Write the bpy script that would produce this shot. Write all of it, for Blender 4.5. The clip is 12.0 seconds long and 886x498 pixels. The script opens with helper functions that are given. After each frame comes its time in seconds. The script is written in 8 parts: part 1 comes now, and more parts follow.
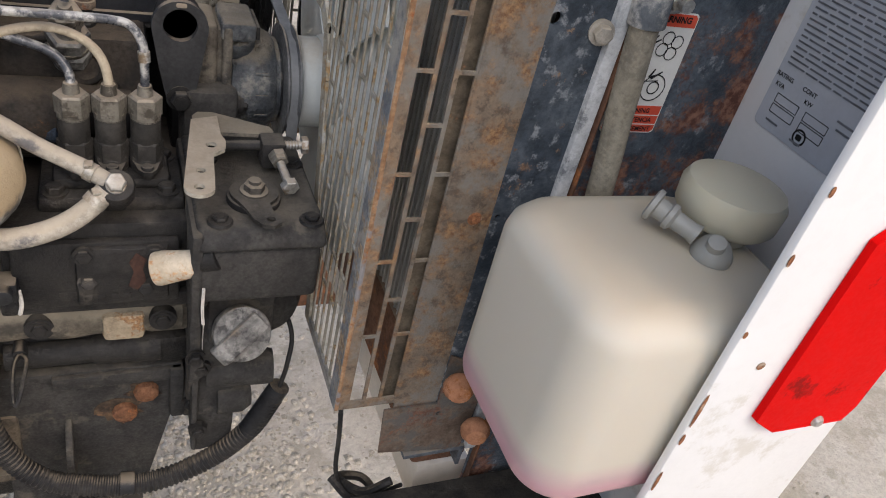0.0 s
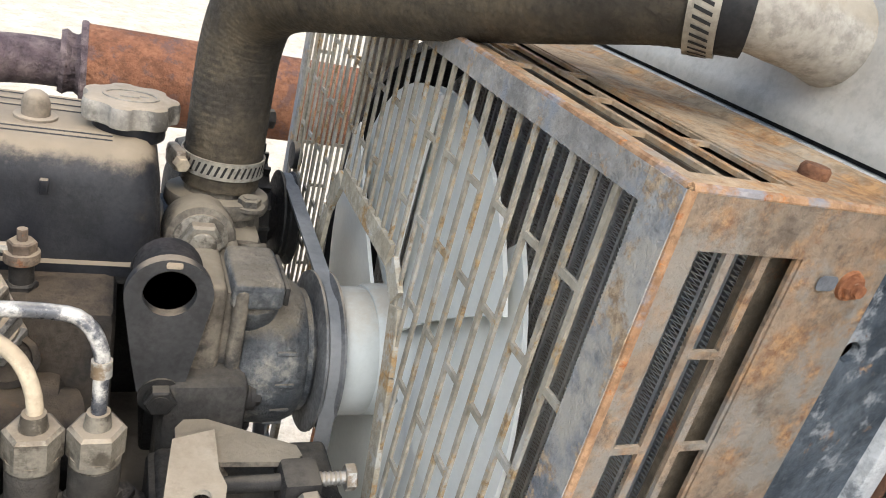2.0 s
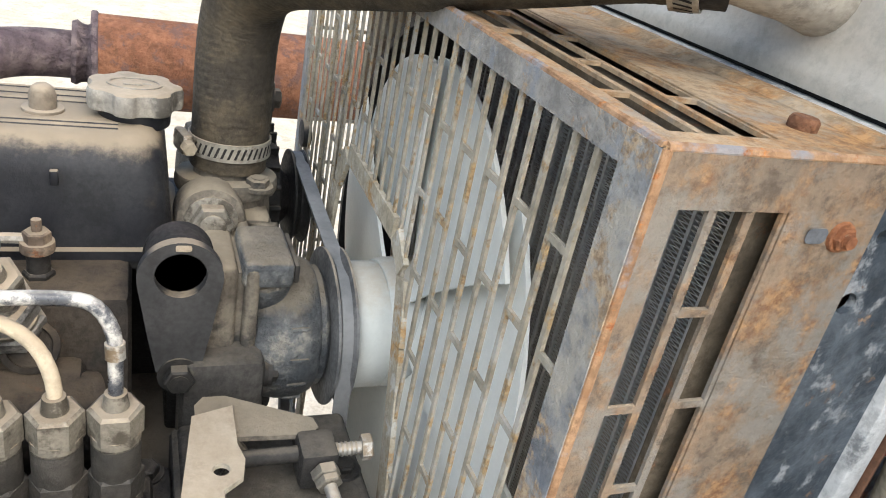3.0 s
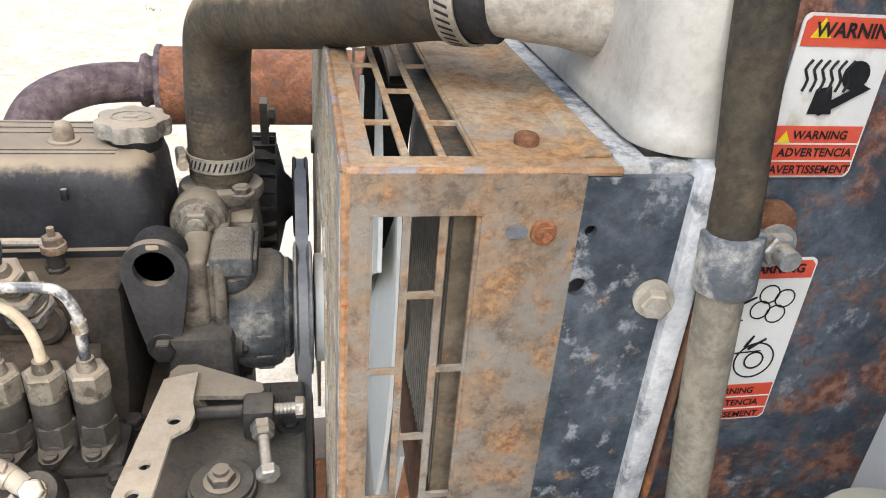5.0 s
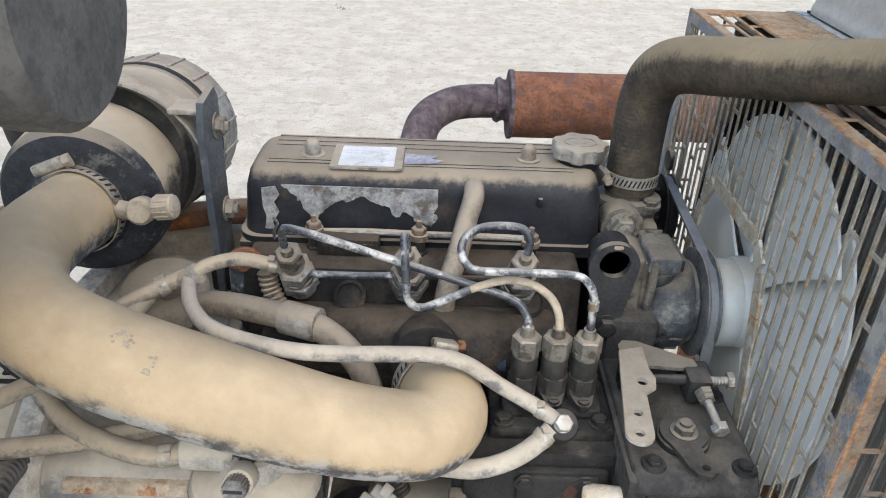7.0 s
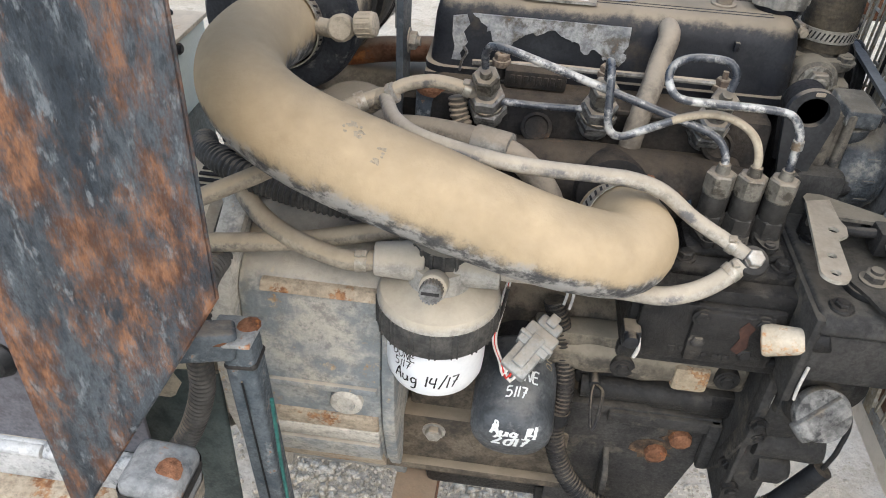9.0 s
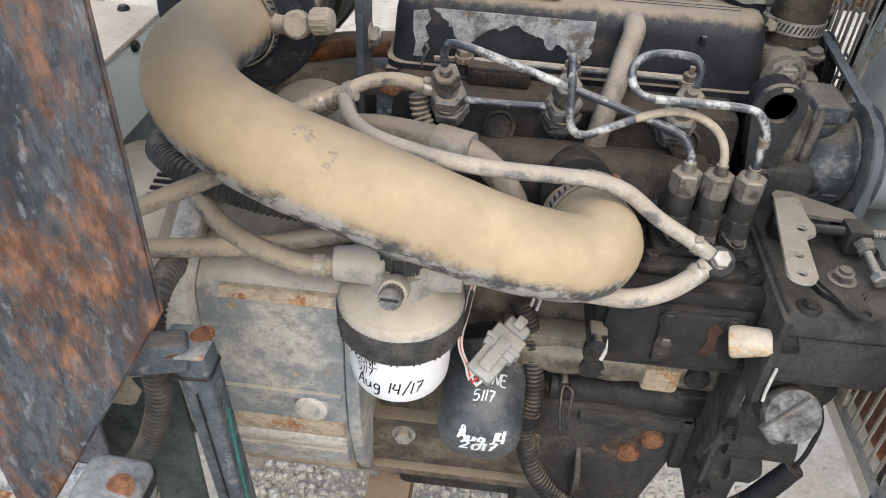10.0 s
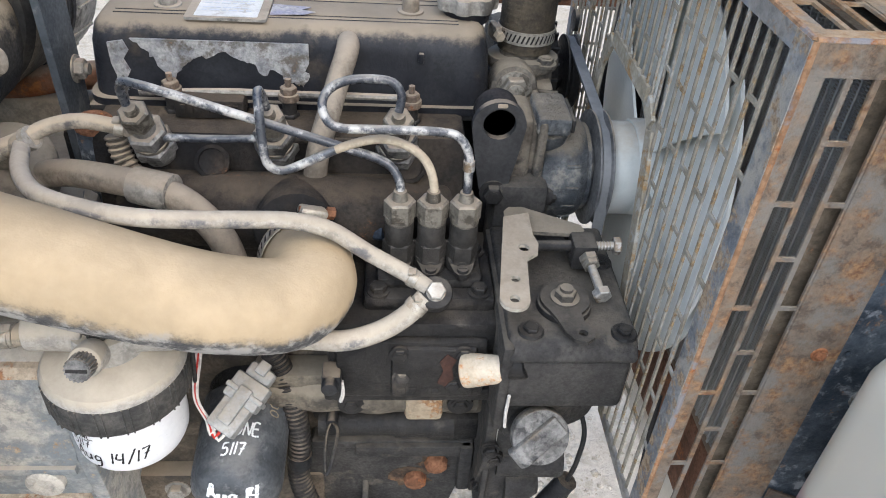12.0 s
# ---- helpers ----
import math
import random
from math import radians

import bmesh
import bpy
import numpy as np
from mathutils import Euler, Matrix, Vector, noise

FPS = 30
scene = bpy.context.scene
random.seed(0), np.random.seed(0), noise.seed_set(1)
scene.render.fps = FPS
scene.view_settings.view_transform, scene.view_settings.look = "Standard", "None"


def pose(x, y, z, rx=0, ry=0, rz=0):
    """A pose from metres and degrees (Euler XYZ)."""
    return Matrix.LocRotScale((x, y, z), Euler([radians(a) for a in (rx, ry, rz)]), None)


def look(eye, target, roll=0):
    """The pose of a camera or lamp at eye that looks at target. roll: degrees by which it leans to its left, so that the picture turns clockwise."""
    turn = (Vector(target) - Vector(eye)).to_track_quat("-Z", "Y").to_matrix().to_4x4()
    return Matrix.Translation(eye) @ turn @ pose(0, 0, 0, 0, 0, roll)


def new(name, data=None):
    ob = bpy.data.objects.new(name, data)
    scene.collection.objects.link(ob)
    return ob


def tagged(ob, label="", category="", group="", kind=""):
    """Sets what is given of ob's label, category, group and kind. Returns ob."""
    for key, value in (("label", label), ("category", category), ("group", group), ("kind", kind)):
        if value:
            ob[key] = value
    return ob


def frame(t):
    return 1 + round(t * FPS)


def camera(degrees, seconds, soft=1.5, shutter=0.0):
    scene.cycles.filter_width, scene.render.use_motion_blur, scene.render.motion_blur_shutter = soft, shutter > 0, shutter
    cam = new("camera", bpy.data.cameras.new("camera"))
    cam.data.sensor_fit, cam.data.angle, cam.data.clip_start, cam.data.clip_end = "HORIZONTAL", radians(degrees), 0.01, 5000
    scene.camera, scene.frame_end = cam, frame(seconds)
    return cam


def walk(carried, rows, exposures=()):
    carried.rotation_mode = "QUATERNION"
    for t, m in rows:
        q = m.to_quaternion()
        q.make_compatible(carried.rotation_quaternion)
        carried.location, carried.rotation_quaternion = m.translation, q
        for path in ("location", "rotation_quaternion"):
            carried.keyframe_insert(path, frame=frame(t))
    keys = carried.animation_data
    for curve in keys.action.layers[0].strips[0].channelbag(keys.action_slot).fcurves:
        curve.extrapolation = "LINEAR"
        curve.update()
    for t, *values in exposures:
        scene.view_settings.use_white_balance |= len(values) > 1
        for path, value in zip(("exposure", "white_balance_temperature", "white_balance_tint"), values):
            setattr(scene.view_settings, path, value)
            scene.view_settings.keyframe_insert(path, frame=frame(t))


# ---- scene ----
cam = camera(61.0, 12.0, soft=1.0)
PATH = [
    (0, (0.03, 0.033, 1.345), (0.817, 1.466, 0.193), 14.8),
    (0.5, (0.081, 0.204, 1.314), (0.966, 1.72, 0.354), 16.0),
    (1, (0.07, 0.257, 1.308), (0.928, 1.872, 0.498), 16.1),
    (1.5, (0.052, 0.269, 1.305), (0.891, 1.913, 0.535), 15.9),
    (2, (0.046, 0.275, 1.306), (0.877, 1.911, 0.511), 15.4),
    (2.5, (0.044, 0.279, 1.306), (0.848, 1.907, 0.467), 13.8),
    (3, (0.057, 0.268, 1.31), (0.817, 1.895, 0.429), 11.9),
    (3.5, (0.118, 0.223, 1.342), (0.783, 1.864, 0.412), 8.1),
    (3.7, (0.127, 0.201, 1.353), (0.744, 1.863, 0.427), 7.4),
    (5.3, (0.171, 0.178, 1.363), (0.496, 1.895, 0.39), 4.2),
    (5.5, (0.17, 0.176, 1.363), (0.459, 1.901, 0.392), 3.8),
    (6, (0.097, 0.146, 1.402), (0.291, 1.883, 0.43), 2.9),
    (6.5, (0.003, 0.107, 1.417), (0.11, 1.851, 0.443), 2.7),
    (7, (-0.066, 0.086, 1.421), (-0.048, 1.817, 0.419), 2.3),
    (7.5, (-0.114, 0.072, 1.403), (-0.161, 1.771, 0.349), 2.5),
    (7.7, (-0.119, 0.067, 1.403), (-0.194, 1.746, 0.319), 2.3),
    (9.3, (-0.16, 0.032, 1.361), (-0.306, 1.614, 0.146), 3.6),
    (9.5, (-0.161, 0.035, 1.36), (-0.298, 1.613, 0.139), 3.6),
    (10, (-0.138, 0.055, 1.367), (-0.244, 1.635, 0.145), 3.6),
    (10.5, (-0.102, 0.079, 1.364), (-0.143, 1.659, 0.139), 3.7),
    (11, (-0.056, 0.097, 1.372), (-0.027, 1.675, 0.143), 3.9),
    (11.5, (-0.022, 0.103, 1.372), (0.08, 1.683, 0.15), 4.2),
    (12, (-0.006, 0.108, 1.38), (0.149, 1.682, 0.155), 4.3),
]
EXPOSURES = [(0, .36, 6500, 12), (.5, .48, 7400, 11), (1, 1.06, 6750, 7), (1.5, 1.38, 6600, 8), (3, 1.43, 6600, 6), (3.5, 1.51, 6700, 8), (5.5, 1.37, 6500, 9), (6, 1.03, 6150, 8), (6.5, .95, 6050, 7), (7.5, .8, 5900, 6),
             (9.5, .80, 6150, 7), (10.5, .87, 6100, 8), (12, .92, 5950, 8)]
walk(cam, [(t, look(eye, target, roll)) for t, eye, target, roll in PATH], exposures=EXPOSURES)

# ---- world and light ----
world = bpy.data.worlds.new("sky")
scene.world = world
world.use_nodes = True
wn = world.node_tree.nodes
sky = wn.new("ShaderNodeTexSky")
sky.sky_type = "NISHITA"
sky.sun_disc = False
sky.sun_elevation = radians(48)
sky.sun_rotation = radians(150)
sky.dust_density = 4.0
wn["Background"].inputs["Strength"].default_value = 0.15
world.node_tree.links.new(sky.outputs["Color"], wn["Background"].inputs["Color"])

sun = new("sun", bpy.data.lights.new("sun", "SUN"))
sun.data.energy = 1.1
sun.data.angle = radians(40)
sun.data.color = (1.0, 0.985, 0.96)
sun.matrix_world = look((-1.4, -1.3, 2.5), (0, 0.5, 0))

# ---- materials ----
DUST = (0.38, 0.31, 0.225)
RUST_A, RUST_B = (0.22, 0.075, 0.028), (0.42, 0.17, 0.055)


def surface(name, c1, c2, scale=25.0, rough=0.6, metal=0.0, dust=0.0, rust=0.0, rust_scale=14.0, bump=0.15, grain=350.0,
            stain=None, stain_amount=0.0, stain_scale=9.0, dust_colour=DUST, coat=0.0, rust_a=RUST_A, rust_b=RUST_B, stretch=(1, 1, 1), speck=0.0, grime=0.45, relief=0.002, spec=0.3, fleck=0.35, soft=0.0):
    m = bpy.data.materials.new(name)
    m.use_nodes = True
    nt = m.node_tree
    n, ln = nt.nodes, nt.links
    bsdf = n["Principled BSDF"]
    co = n.new("ShaderNodeTexCoord").outputs["Object"]
    if stretch != (1, 1, 1):
        mp = n.new("ShaderNodeMapping")
        mp.inputs["Scale"].default_value = stretch
        ln.new(co, mp.inputs["Vector"])
        co = mp.outputs["Vector"]

    def tex(sc, detail=5.0, rg=0.6):
        t = n.new("ShaderNodeTexNoise")
        t.inputs["Scale"].default_value, t.inputs["Detail"].default_value, t.inputs["Roughness"].default_value = sc, detail, rg
        ln.new(co, t.inputs["Vector"])
        return t.outputs["Fac"]

    def ramp(v, a, b):
        r = n.new("ShaderNodeMapRange")
        r.interpolation_type = "SMOOTHSTEP"
        r.inputs["From Min"].default_value, r.inputs["From Max"].default_value = a, b
        ln.new(v, r.inputs["Value"])
        return r.outputs["Result"]

    def mix(f, a, b):
        x = n.new("ShaderNodeMix")
        x.data_type = "RGBA"
        for sock, v in ((x.inputs["Factor"], f), (x.inputs[6], a), (x.inputs[7], b)):
            if isinstance(v, tuple):
                sock.default_value = (*v, 1)
            elif isinstance(v, float):
                sock.default_value = v
            else:
                ln.new(v, sock)
        return x.outputs[2]

    def fmix(f, a, b):
        x = n.new("ShaderNodeMix")
        for sock, v in ((x.inputs["Factor"], f), (x.inputs[2], a), (x.inputs[3], b)):
            if isinstance(v, float):
                sock.default_value = v
            else:
                ln.new(v, sock)
        return x.outputs[0]

    def calc(op, a, b):
        x = n.new("ShaderNodeMath")
        x.operation = op
        for sock, v in zip(x.inputs, (a, b)):
            if isinstance(v, float):
                sock.default_value = v
            else:
                ln.new(v, sock)
        return x.outputs[0]

    fine = tex(grain, 3.0)
    col = mix(ramp(tex(scale), 0.35, 0.65), c1, c2)
    col = mix(calc("MULTIPLY", ramp(fine, 0.3, 0.75), float(fleck)), col, tuple(v * 0.55 for v in c1))
    if grime > 0:
        col = mix(calc("MULTIPLY", ramp(tex(max(95.0, scale * 2.2), 7.0, 0.72), 0.46, 0.62), float(grime)), col, tuple(v * 0.4 for v in c1))
    rg, mt = fmix(ramp(fine, 0.3, 0.7), rough - 0.08, min(1.0, rough + 0.1)), float(metal)
    if stain is not None:
        k = calc("MULTIPLY", ramp(tex(stain_scale, 8.0, 0.68), 0.62 - 0.32 * stain_amount, 0.70 - 0.22 * stain_amount), 0.85)
        col = mix(k, col, stain)
    if rust > 0:
        k = ramp(calc("ADD", tex(rust_scale, 9.0, 0.72), calc("MULTIPLY", fine, 0.12)), 0.74 - 0.36 * rust - soft, 0.80 - 0.30 * rust + soft)
        rc = mix(ramp(tex(rust_scale * 5, 6.0, 0.7), 0.38, 0.62), rust_a, rust_b)
        col = mix(k, col, rc)
        rg = fmix(k, rg, 0.92)
        if metal:
            mt = fmix(k, float(metal), 0.0)
    if speck > 0:
        k = ramp(tex(240.0, 2.0, 0.5), 0.72 - 0.2 * speck, 0.75 - 0.2 * speck)
        col = mix(calc("MULTIPLY", k, 0.8), col, (0.55, 0.53, 0.5))
    if dust > 0:
        g = n.new("ShaderNodeNewGeometry")
        sp = n.new("ShaderNodeSeparateXYZ")
        ln.new(g.outputs["Normal"], sp.inputs[0])
        edge = calc("ADD", sp.outputs["Z"], calc("MULTIPLY", calc("ADD", tex(38.0, 8.0, 0.75), -0.5), 1.1))
        k = calc("MULTIPLY", ramp(edge, 0.85 - 1.1 * dust, 1.25 - 1.1 * dust), min(0.96, 0.45 + 0.55 * dust))
        dc = mix(ramp(tex(14.0), 0.35, 0.65), dust_colour, tuple(v * 0.78 for v in dust_colour))
        col = mix(k, col, dc)
        rg = fmix(k, rg, 0.95)
        if metal:
            mt = fmix(k, mt, 0.0)
    ln.new(col, bsdf.inputs["Base Color"])
    for sock, v in ((bsdf.inputs["Roughness"], rg), (bsdf.inputs["Metallic"], mt)):
        if isinstance(v, float):
            sock.default_value = v
        else:
            ln.new(v, sock)
    bsdf.inputs["Coat Weight"].default_value = coat
    bsdf.inputs["Specular IOR Level"].default_value = spec
    if bump:
        bp = n.new("ShaderNodeBump")
        bp.inputs["Strength"].default_value, bp.inputs["Distance"].default_value = bump, relief
        ln.new(calc("ADD", tex(grain * 0.5, 6.0, 0.7), calc("MULTIPLY", tex(scale), 0.8)), bp.inputs["Height"])
        ln.new(bp.outputs["Normal"], bsdf.inputs["Normal"])
    return m


M = {
    "cast": surface("engine_cast_iron", (0.017, 0.017, 0.017), (0.036, 0.033, 0.031), 30, 0.62, dust=0.16, bump=0.45, dust_colour=(0.19, 0.165, 0.13)),
    "cast_dusty": surface("dusty_cast_iron", (0.014, 0.012, 0.0105), (0.042, 0.034, 0.026), 20, 0.78, dust=0.16, bump=0.7, stain=(0.010, 0.010, 0.011), stain_amount=0.52, stain_scale=14, rust=0.16, rust_scale=20, rust_a=(0.09, 0.042, 0.022), rust_b=(0.16, 0.08, 0.04), dust_colour=(0.14, 0.108, 0.074)),
    "oily": surface("oily_black_casting", (0.0105, 0.0105, 0.011), (0.027, 0.0255, 0.024), 34, 0.46, dust=0.03, bump=0.6, stain=(0.060, 0.053, 0.045), stain_amount=0.18, stain_scale=16, dust_colour=(0.11, 0.095, 0.075), relief=0.003, spec=0.3),
    "blocktan": surface("brown_dusty_block", (0.060, 0.049, 0.038), (0.155, 0.128, 0.094), 24, 0.8, dust=0.44, bump=0.6, stain=(0.035, 0.032, 0.028), stain_amount=0.40, stain_scale=20, dust_colour=(0.29, 0.24, 0.175)),
    "charcoal": surface("matt_charcoal_casting", (0.034, 0.033, 0.032), (0.060, 0.057, 0.053), 30, 0.72, dust=0.10, bump=0.55, stain=(0.095, 0.084, 0.068), stain_amount=0.22, stain_scale=22, dust_colour=(0.16, 0.14, 0.11), relief=0.003, spec=0.25),
    "cover": surface("rocker_cover_paint", (0.010, 0.011, 0.015), (0.026, 0.028, 0.033), 18, 0.42, dust=0.42, bump=0.2, dust_colour=(0.37, 0.305, 0.22), stain=(0.055, 0.045, 0.035), stain_amount=0.2, stain_scale=12),
    "black": surface("black_paint", (0.011, 0.012, 0.014), (0.024, 0.025, 0.028), 20, 0.5, dust=0.14, bump=0.15),
    "lugsteel": surface("painted_lug_steel", (0.035, 0.036, 0.038), (0.052, 0.052, 0.054), 20, 0.55, dust=0.2, bump=0.05),
    "dusty_metal": surface("dusty_bright_metal", (0.27, 0.255, 0.23), (0.40, 0.38, 0.335), 40, 0.6, metal=0.2, dust=0.48, bump=0.3, stain=(0.06, 0.056, 0.05), stain_amount=0.38, stain_scale=34),
    "nut": surface("zinc_nut_metal", (0.21, 0.195, 0.165), (0.31, 0.288, 0.245), 60, 0.42, metal=0.45, dust=0.32, bump=0.35, stain=(0.05, 0.043, 0.034), stain_amount=0.42, stain_scale=60),
    "steel": surface("worn_dark_steel_pipe", (0.034, 0.039, 0.050), (0.085, 0.092, 0.105), 50, 0.3, dust=0.16, bump=0.15, stain=(0.50, 0.49, 0.46), stain_amount=0.40, stain_scale=50, dust_colour=(0.50, 0.46, 0.38), coat=0.3, spec=0.5, grime=0.1),
    "dustpipe": surface("dust_coated_pipe", (0.42, 0.36, 0.27), (0.50, 0.43, 0.32), 40, 0.85, dust=0.5, bump=0.15),
    "zinc": surface("zinc_fastener", (0.48, 0.47, 0.44), (0.62, 0.61, 0.58), 70, 0.38, metal=0.7, dust=0.3, bump=0.1, stain=(0.2, 0.14, 0.08), stain_amount=0.25, stain_scale=50),
    "clamp": surface("hose_clamp_steel", (0.42, 0.39, 0.33), (0.56, 0.53, 0.47), 60, 0.42, metal=0.6, dust=0.40, bump=0.08, stain=(0.16, 0.12, 0.08), stain_amount=0.3, stain_scale=60),
    "slot": surface("clamp_slot_dark", (0.02, 0.02, 0.02), (0.035, 0.03, 0.03), 60, 0.8, bump=0.0),
    "duct": surface("dusty_rubber_duct", (0.070, 0.071, 0.073), (0.185, 0.182, 0.174), 60, 0.75, dust=1.08, bump=0.4, stain=(0.36, 0.35, 0.33), stain_amount=0.55, stain_scale=60, dust_colour=(0.455, 0.355, 0.224), grime=0.3),
    "rubber": surface("dusty_black_rubber", (0.018, 0.018, 0.019), (0.038, 0.036, 0.034), 40, 0.65, dust=0.38, bump=0.2, dust_colour=(0.31, 0.255, 0.185)),
    "radhose": surface("radiator_hose_rubber", (0.045, 0.038, 0.029), (0.095, 0.076, 0.050), 30, 0.75, dust=0.66, bump=0.55, dust_colour=(0.30, 0.235, 0.145), relief=0.003),
    "fuelhose": surface("dusty_fuel_hose", (0.27, 0.238, 0.193), (0.38, 0.335, 0.262), 60, 0.8, dust=0.55, bump=0.2, stain=(0.07, 0.07, 0.075), stain_amount=0.30, stain_scale=26, dust_colour=(0.415, 0.343, 0.244)),
    "palehose": surface("pale_fuel_hose", (0.38, 0.343, 0.288), (0.475, 0.438, 0.373), 60, 0.75, dust=0.5, bump=0.2, stain=(0.10, 0.10, 0.11), stain_amount=0.28, stain_scale=30, dust_colour=(0.45, 0.387, 0.297)),
    "conduit": surface("corrugated_loom", (0.016, 0.016, 0.017), (0.04, 0.037, 0.034), 40, 0.6, dust=0.1, bump=0.05),
    "dustloom": surface("dusty_loom", (0.10, 0.09, 0.075), (0.17, 0.15, 0.12), 40, 0.8, dust=0.45, bump=0.05),
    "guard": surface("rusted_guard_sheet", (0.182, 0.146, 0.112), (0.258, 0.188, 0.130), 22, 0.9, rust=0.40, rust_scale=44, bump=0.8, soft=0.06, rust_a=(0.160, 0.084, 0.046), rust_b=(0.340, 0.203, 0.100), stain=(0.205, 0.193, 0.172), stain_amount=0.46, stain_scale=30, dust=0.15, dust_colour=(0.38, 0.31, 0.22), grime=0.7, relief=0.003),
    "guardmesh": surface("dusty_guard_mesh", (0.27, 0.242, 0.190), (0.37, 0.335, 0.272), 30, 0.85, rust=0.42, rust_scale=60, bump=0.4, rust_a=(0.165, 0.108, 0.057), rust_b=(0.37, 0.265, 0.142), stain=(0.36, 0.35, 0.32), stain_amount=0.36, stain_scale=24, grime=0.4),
    "rusthead": surface("rusted_bolt", (0.15, 0.068, 0.036), (0.30, 0.145, 0.078), 70, 0.95, bump=0.8, grain=400, rust=0.4, rust_scale=60, relief=0.004),
    "muffler": surface("rusted_muffler", (0.185, 0.080, 0.044), (0.29, 0.135, 0.075), 24, 0.92, bump=1.0, grain=240, stain=(0.13, 0.075, 0.065), stain_amount=0.36, stain_scale=70, relief=0.005),
    "exhaust": surface("scaled_exhaust_pipe", (0.10, 0.075, 0.085), (0.21, 0.165, 0.165), 60, 0.95, bump=1.0, grain=240, relief=0.006),
    "blackrust": surface("black_panel_rusting", (0.050, 0.064, 0.082), (0.118, 0.141, 0.168), 30, 0.42, rust=0.55, rust_scale=28, bump=0.7, rust_a=(0.125, 0.052, 0.039), rust_b=(0.32, 0.165, 0.11), stain=(0.30, 0.31, 0.32), stain_amount=0.16, stain_scale=60, soft=0.015),
    "blackside": surface("chipped_black_bracket", (0.036, 0.047, 0.061), (0.095, 0.113, 0.134), 34, 0.45, rust=0.24, rust_scale=50, bump=0.5, rust_a=(0.15, 0.09, 0.06), rust_b=(0.30, 0.20, 0.13), stain=(0.27, 0.285, 0.30), stain_amount=0.28, stain_scale=60),
    "lidrust": surface("dark_plate_with_rust_streaks", (0.034, 0.044, 0.056), (0.098, 0.114, 0.130), 18, 0.45, rust=0.575, rust_scale=8, bump=0.9, stretch=(2.2, 1, 0.8), rust_a=(0.105, 0.051, 0.030), rust_b=(0.30, 0.150, 0.080), stain=(0.20, 0.22, 0.235), stain_amount=0.24, stain_scale=50, relief=0.003, grime=0.6, soft=0.03),
    "bell": surface("worn_bell_housing", (0.31, 0.318, 0.312), (0.42, 0.395, 0.345), 20, 0.65, rust=0.24, rust_scale=16, dust=0.40, bump=0.6, stain=(0.155, 0.178, 0.195), stain_amount=0.46, stain_scale=16, rust_a=(0.28, 0.18, 0.10), rust_b=(0.48, 0.37, 0.245), dust_colour=(0.46, 0.41, 0.33), grime=0.6),
    "ridge": surface("rusty_tan_ridge", (0.36, 0.30, 0.225), (0.46, 0.395, 0.305), 24, 0.85, rust=0.42, rust_scale=26, bump=0.6, rust_a=(0.17, 0.08, 0.04), rust_b=(0.36, 0.20, 0.10), grime=0.5),
    "post": surface("navy_steel_post", (0.040, 0.055, 0.070), (0.105, 0.122, 0.136), 22, 0.45, rust=0.24, rust_scale=40, dust=0.14, bump=0.35, rust_a=(0.16, 0.07, 0.035), rust_b=(0.33, 0.17, 0.085), stain=(0.20, 0.22, 0.23), stain_amount=0.25, stain_scale=40),
    "capgrey": surface("pale_rusting_cap", (0.22, 0.235, 0.24), (0.36, 0.36, 0.345), 40, 0.55, rust=0.42, rust_scale=30, bump=0.4, rust_a=(0.24, 0.10, 0.045), rust_b=(0.44, 0.22, 0.11)),
    "alu": surface("cast_aluminium_tank", (0.46, 0.435, 0.39), (0.54, 0.51, 0.455), 9, 0.55, metal=0.2, dust=0.2, bump=0.2, stain=(0.36, 0.32, 0.26), stain_amount=0.34, stain_scale=9, grime=0.2, fleck=0.12),
    "whiterail": surface("pale_oxidised_rail", (0.44, 0.455, 0.465), (0.56, 0.565, 0.565), 30, 0.6, bump=0.4, stain=(0.10, 0.11, 0.12), stain_amount=0.24, stain_scale=34),
    "core": surface("radiator_fins", (0.42, 0.42, 0.405), (0.56, 0.55, 0.52), 30, 0.45, metal=0.25, dust=0.2, bump=0.0, grime=0.15),
    "fan": surface("grey_fan_plastic", (0.69, 0.705, 0.67), (0.75, 0.76, 0.72), 10, 0.5, dust=0.15, bump=0.03, dust_colour=(0.5, 0.45, 0.36), grime=0.05, fleck=0.06),
    "white": surface("white_painted_steel", (0.77, 0.77, 0.765), (0.80, 0.80, 0.80), 5, 0.4, bump=0.0, grime=0.03, fleck=0.0, stain=(0.62, 0.60, 0.55), stain_amount=0.12, stain_scale=14),
    "paleteal": surface("pale_generator_panel", (0.60, 0.68, 0.66), (0.66, 0.73, 0.70), 8, 0.5, dust=0.2, bump=0.03, dust_colour=(0.62, 0.57, 0.48), grime=0.06, fleck=0.05),
    "red": surface("red_reflector", (0.60, 0.0008, 0.0008), (0.66, 0.001, 0.001), 9, 0.5, bump=0.0, stain=(0.16, 0.004, 0.004), stain_amount=0.10, stain_scale=22, grime=0.0, fleck=0.0, spec=0.06),
    "redprint": surface("red_print", (0.62, 0.085, 0.045), (0.70, 0.115, 0.065), 20, 0.5, bump=0.0, grime=0.06, fleck=0.06),
    "whiteprint": surface("white_label", (0.70, 0.69, 0.65), (0.78, 0.77, 0.73), 15, 0.5, bump=0.0, stain=(0.45, 0.38, 0.28), stain_amount=0.15, grime=0.06, fleck=0.06),
    "greyplate": surface("grey_data_plate", (0.46, 0.485, 0.53), (0.52, 0.545, 0.59), 12, 0.45, bump=0.0, grime=0.05, fleck=0.05),
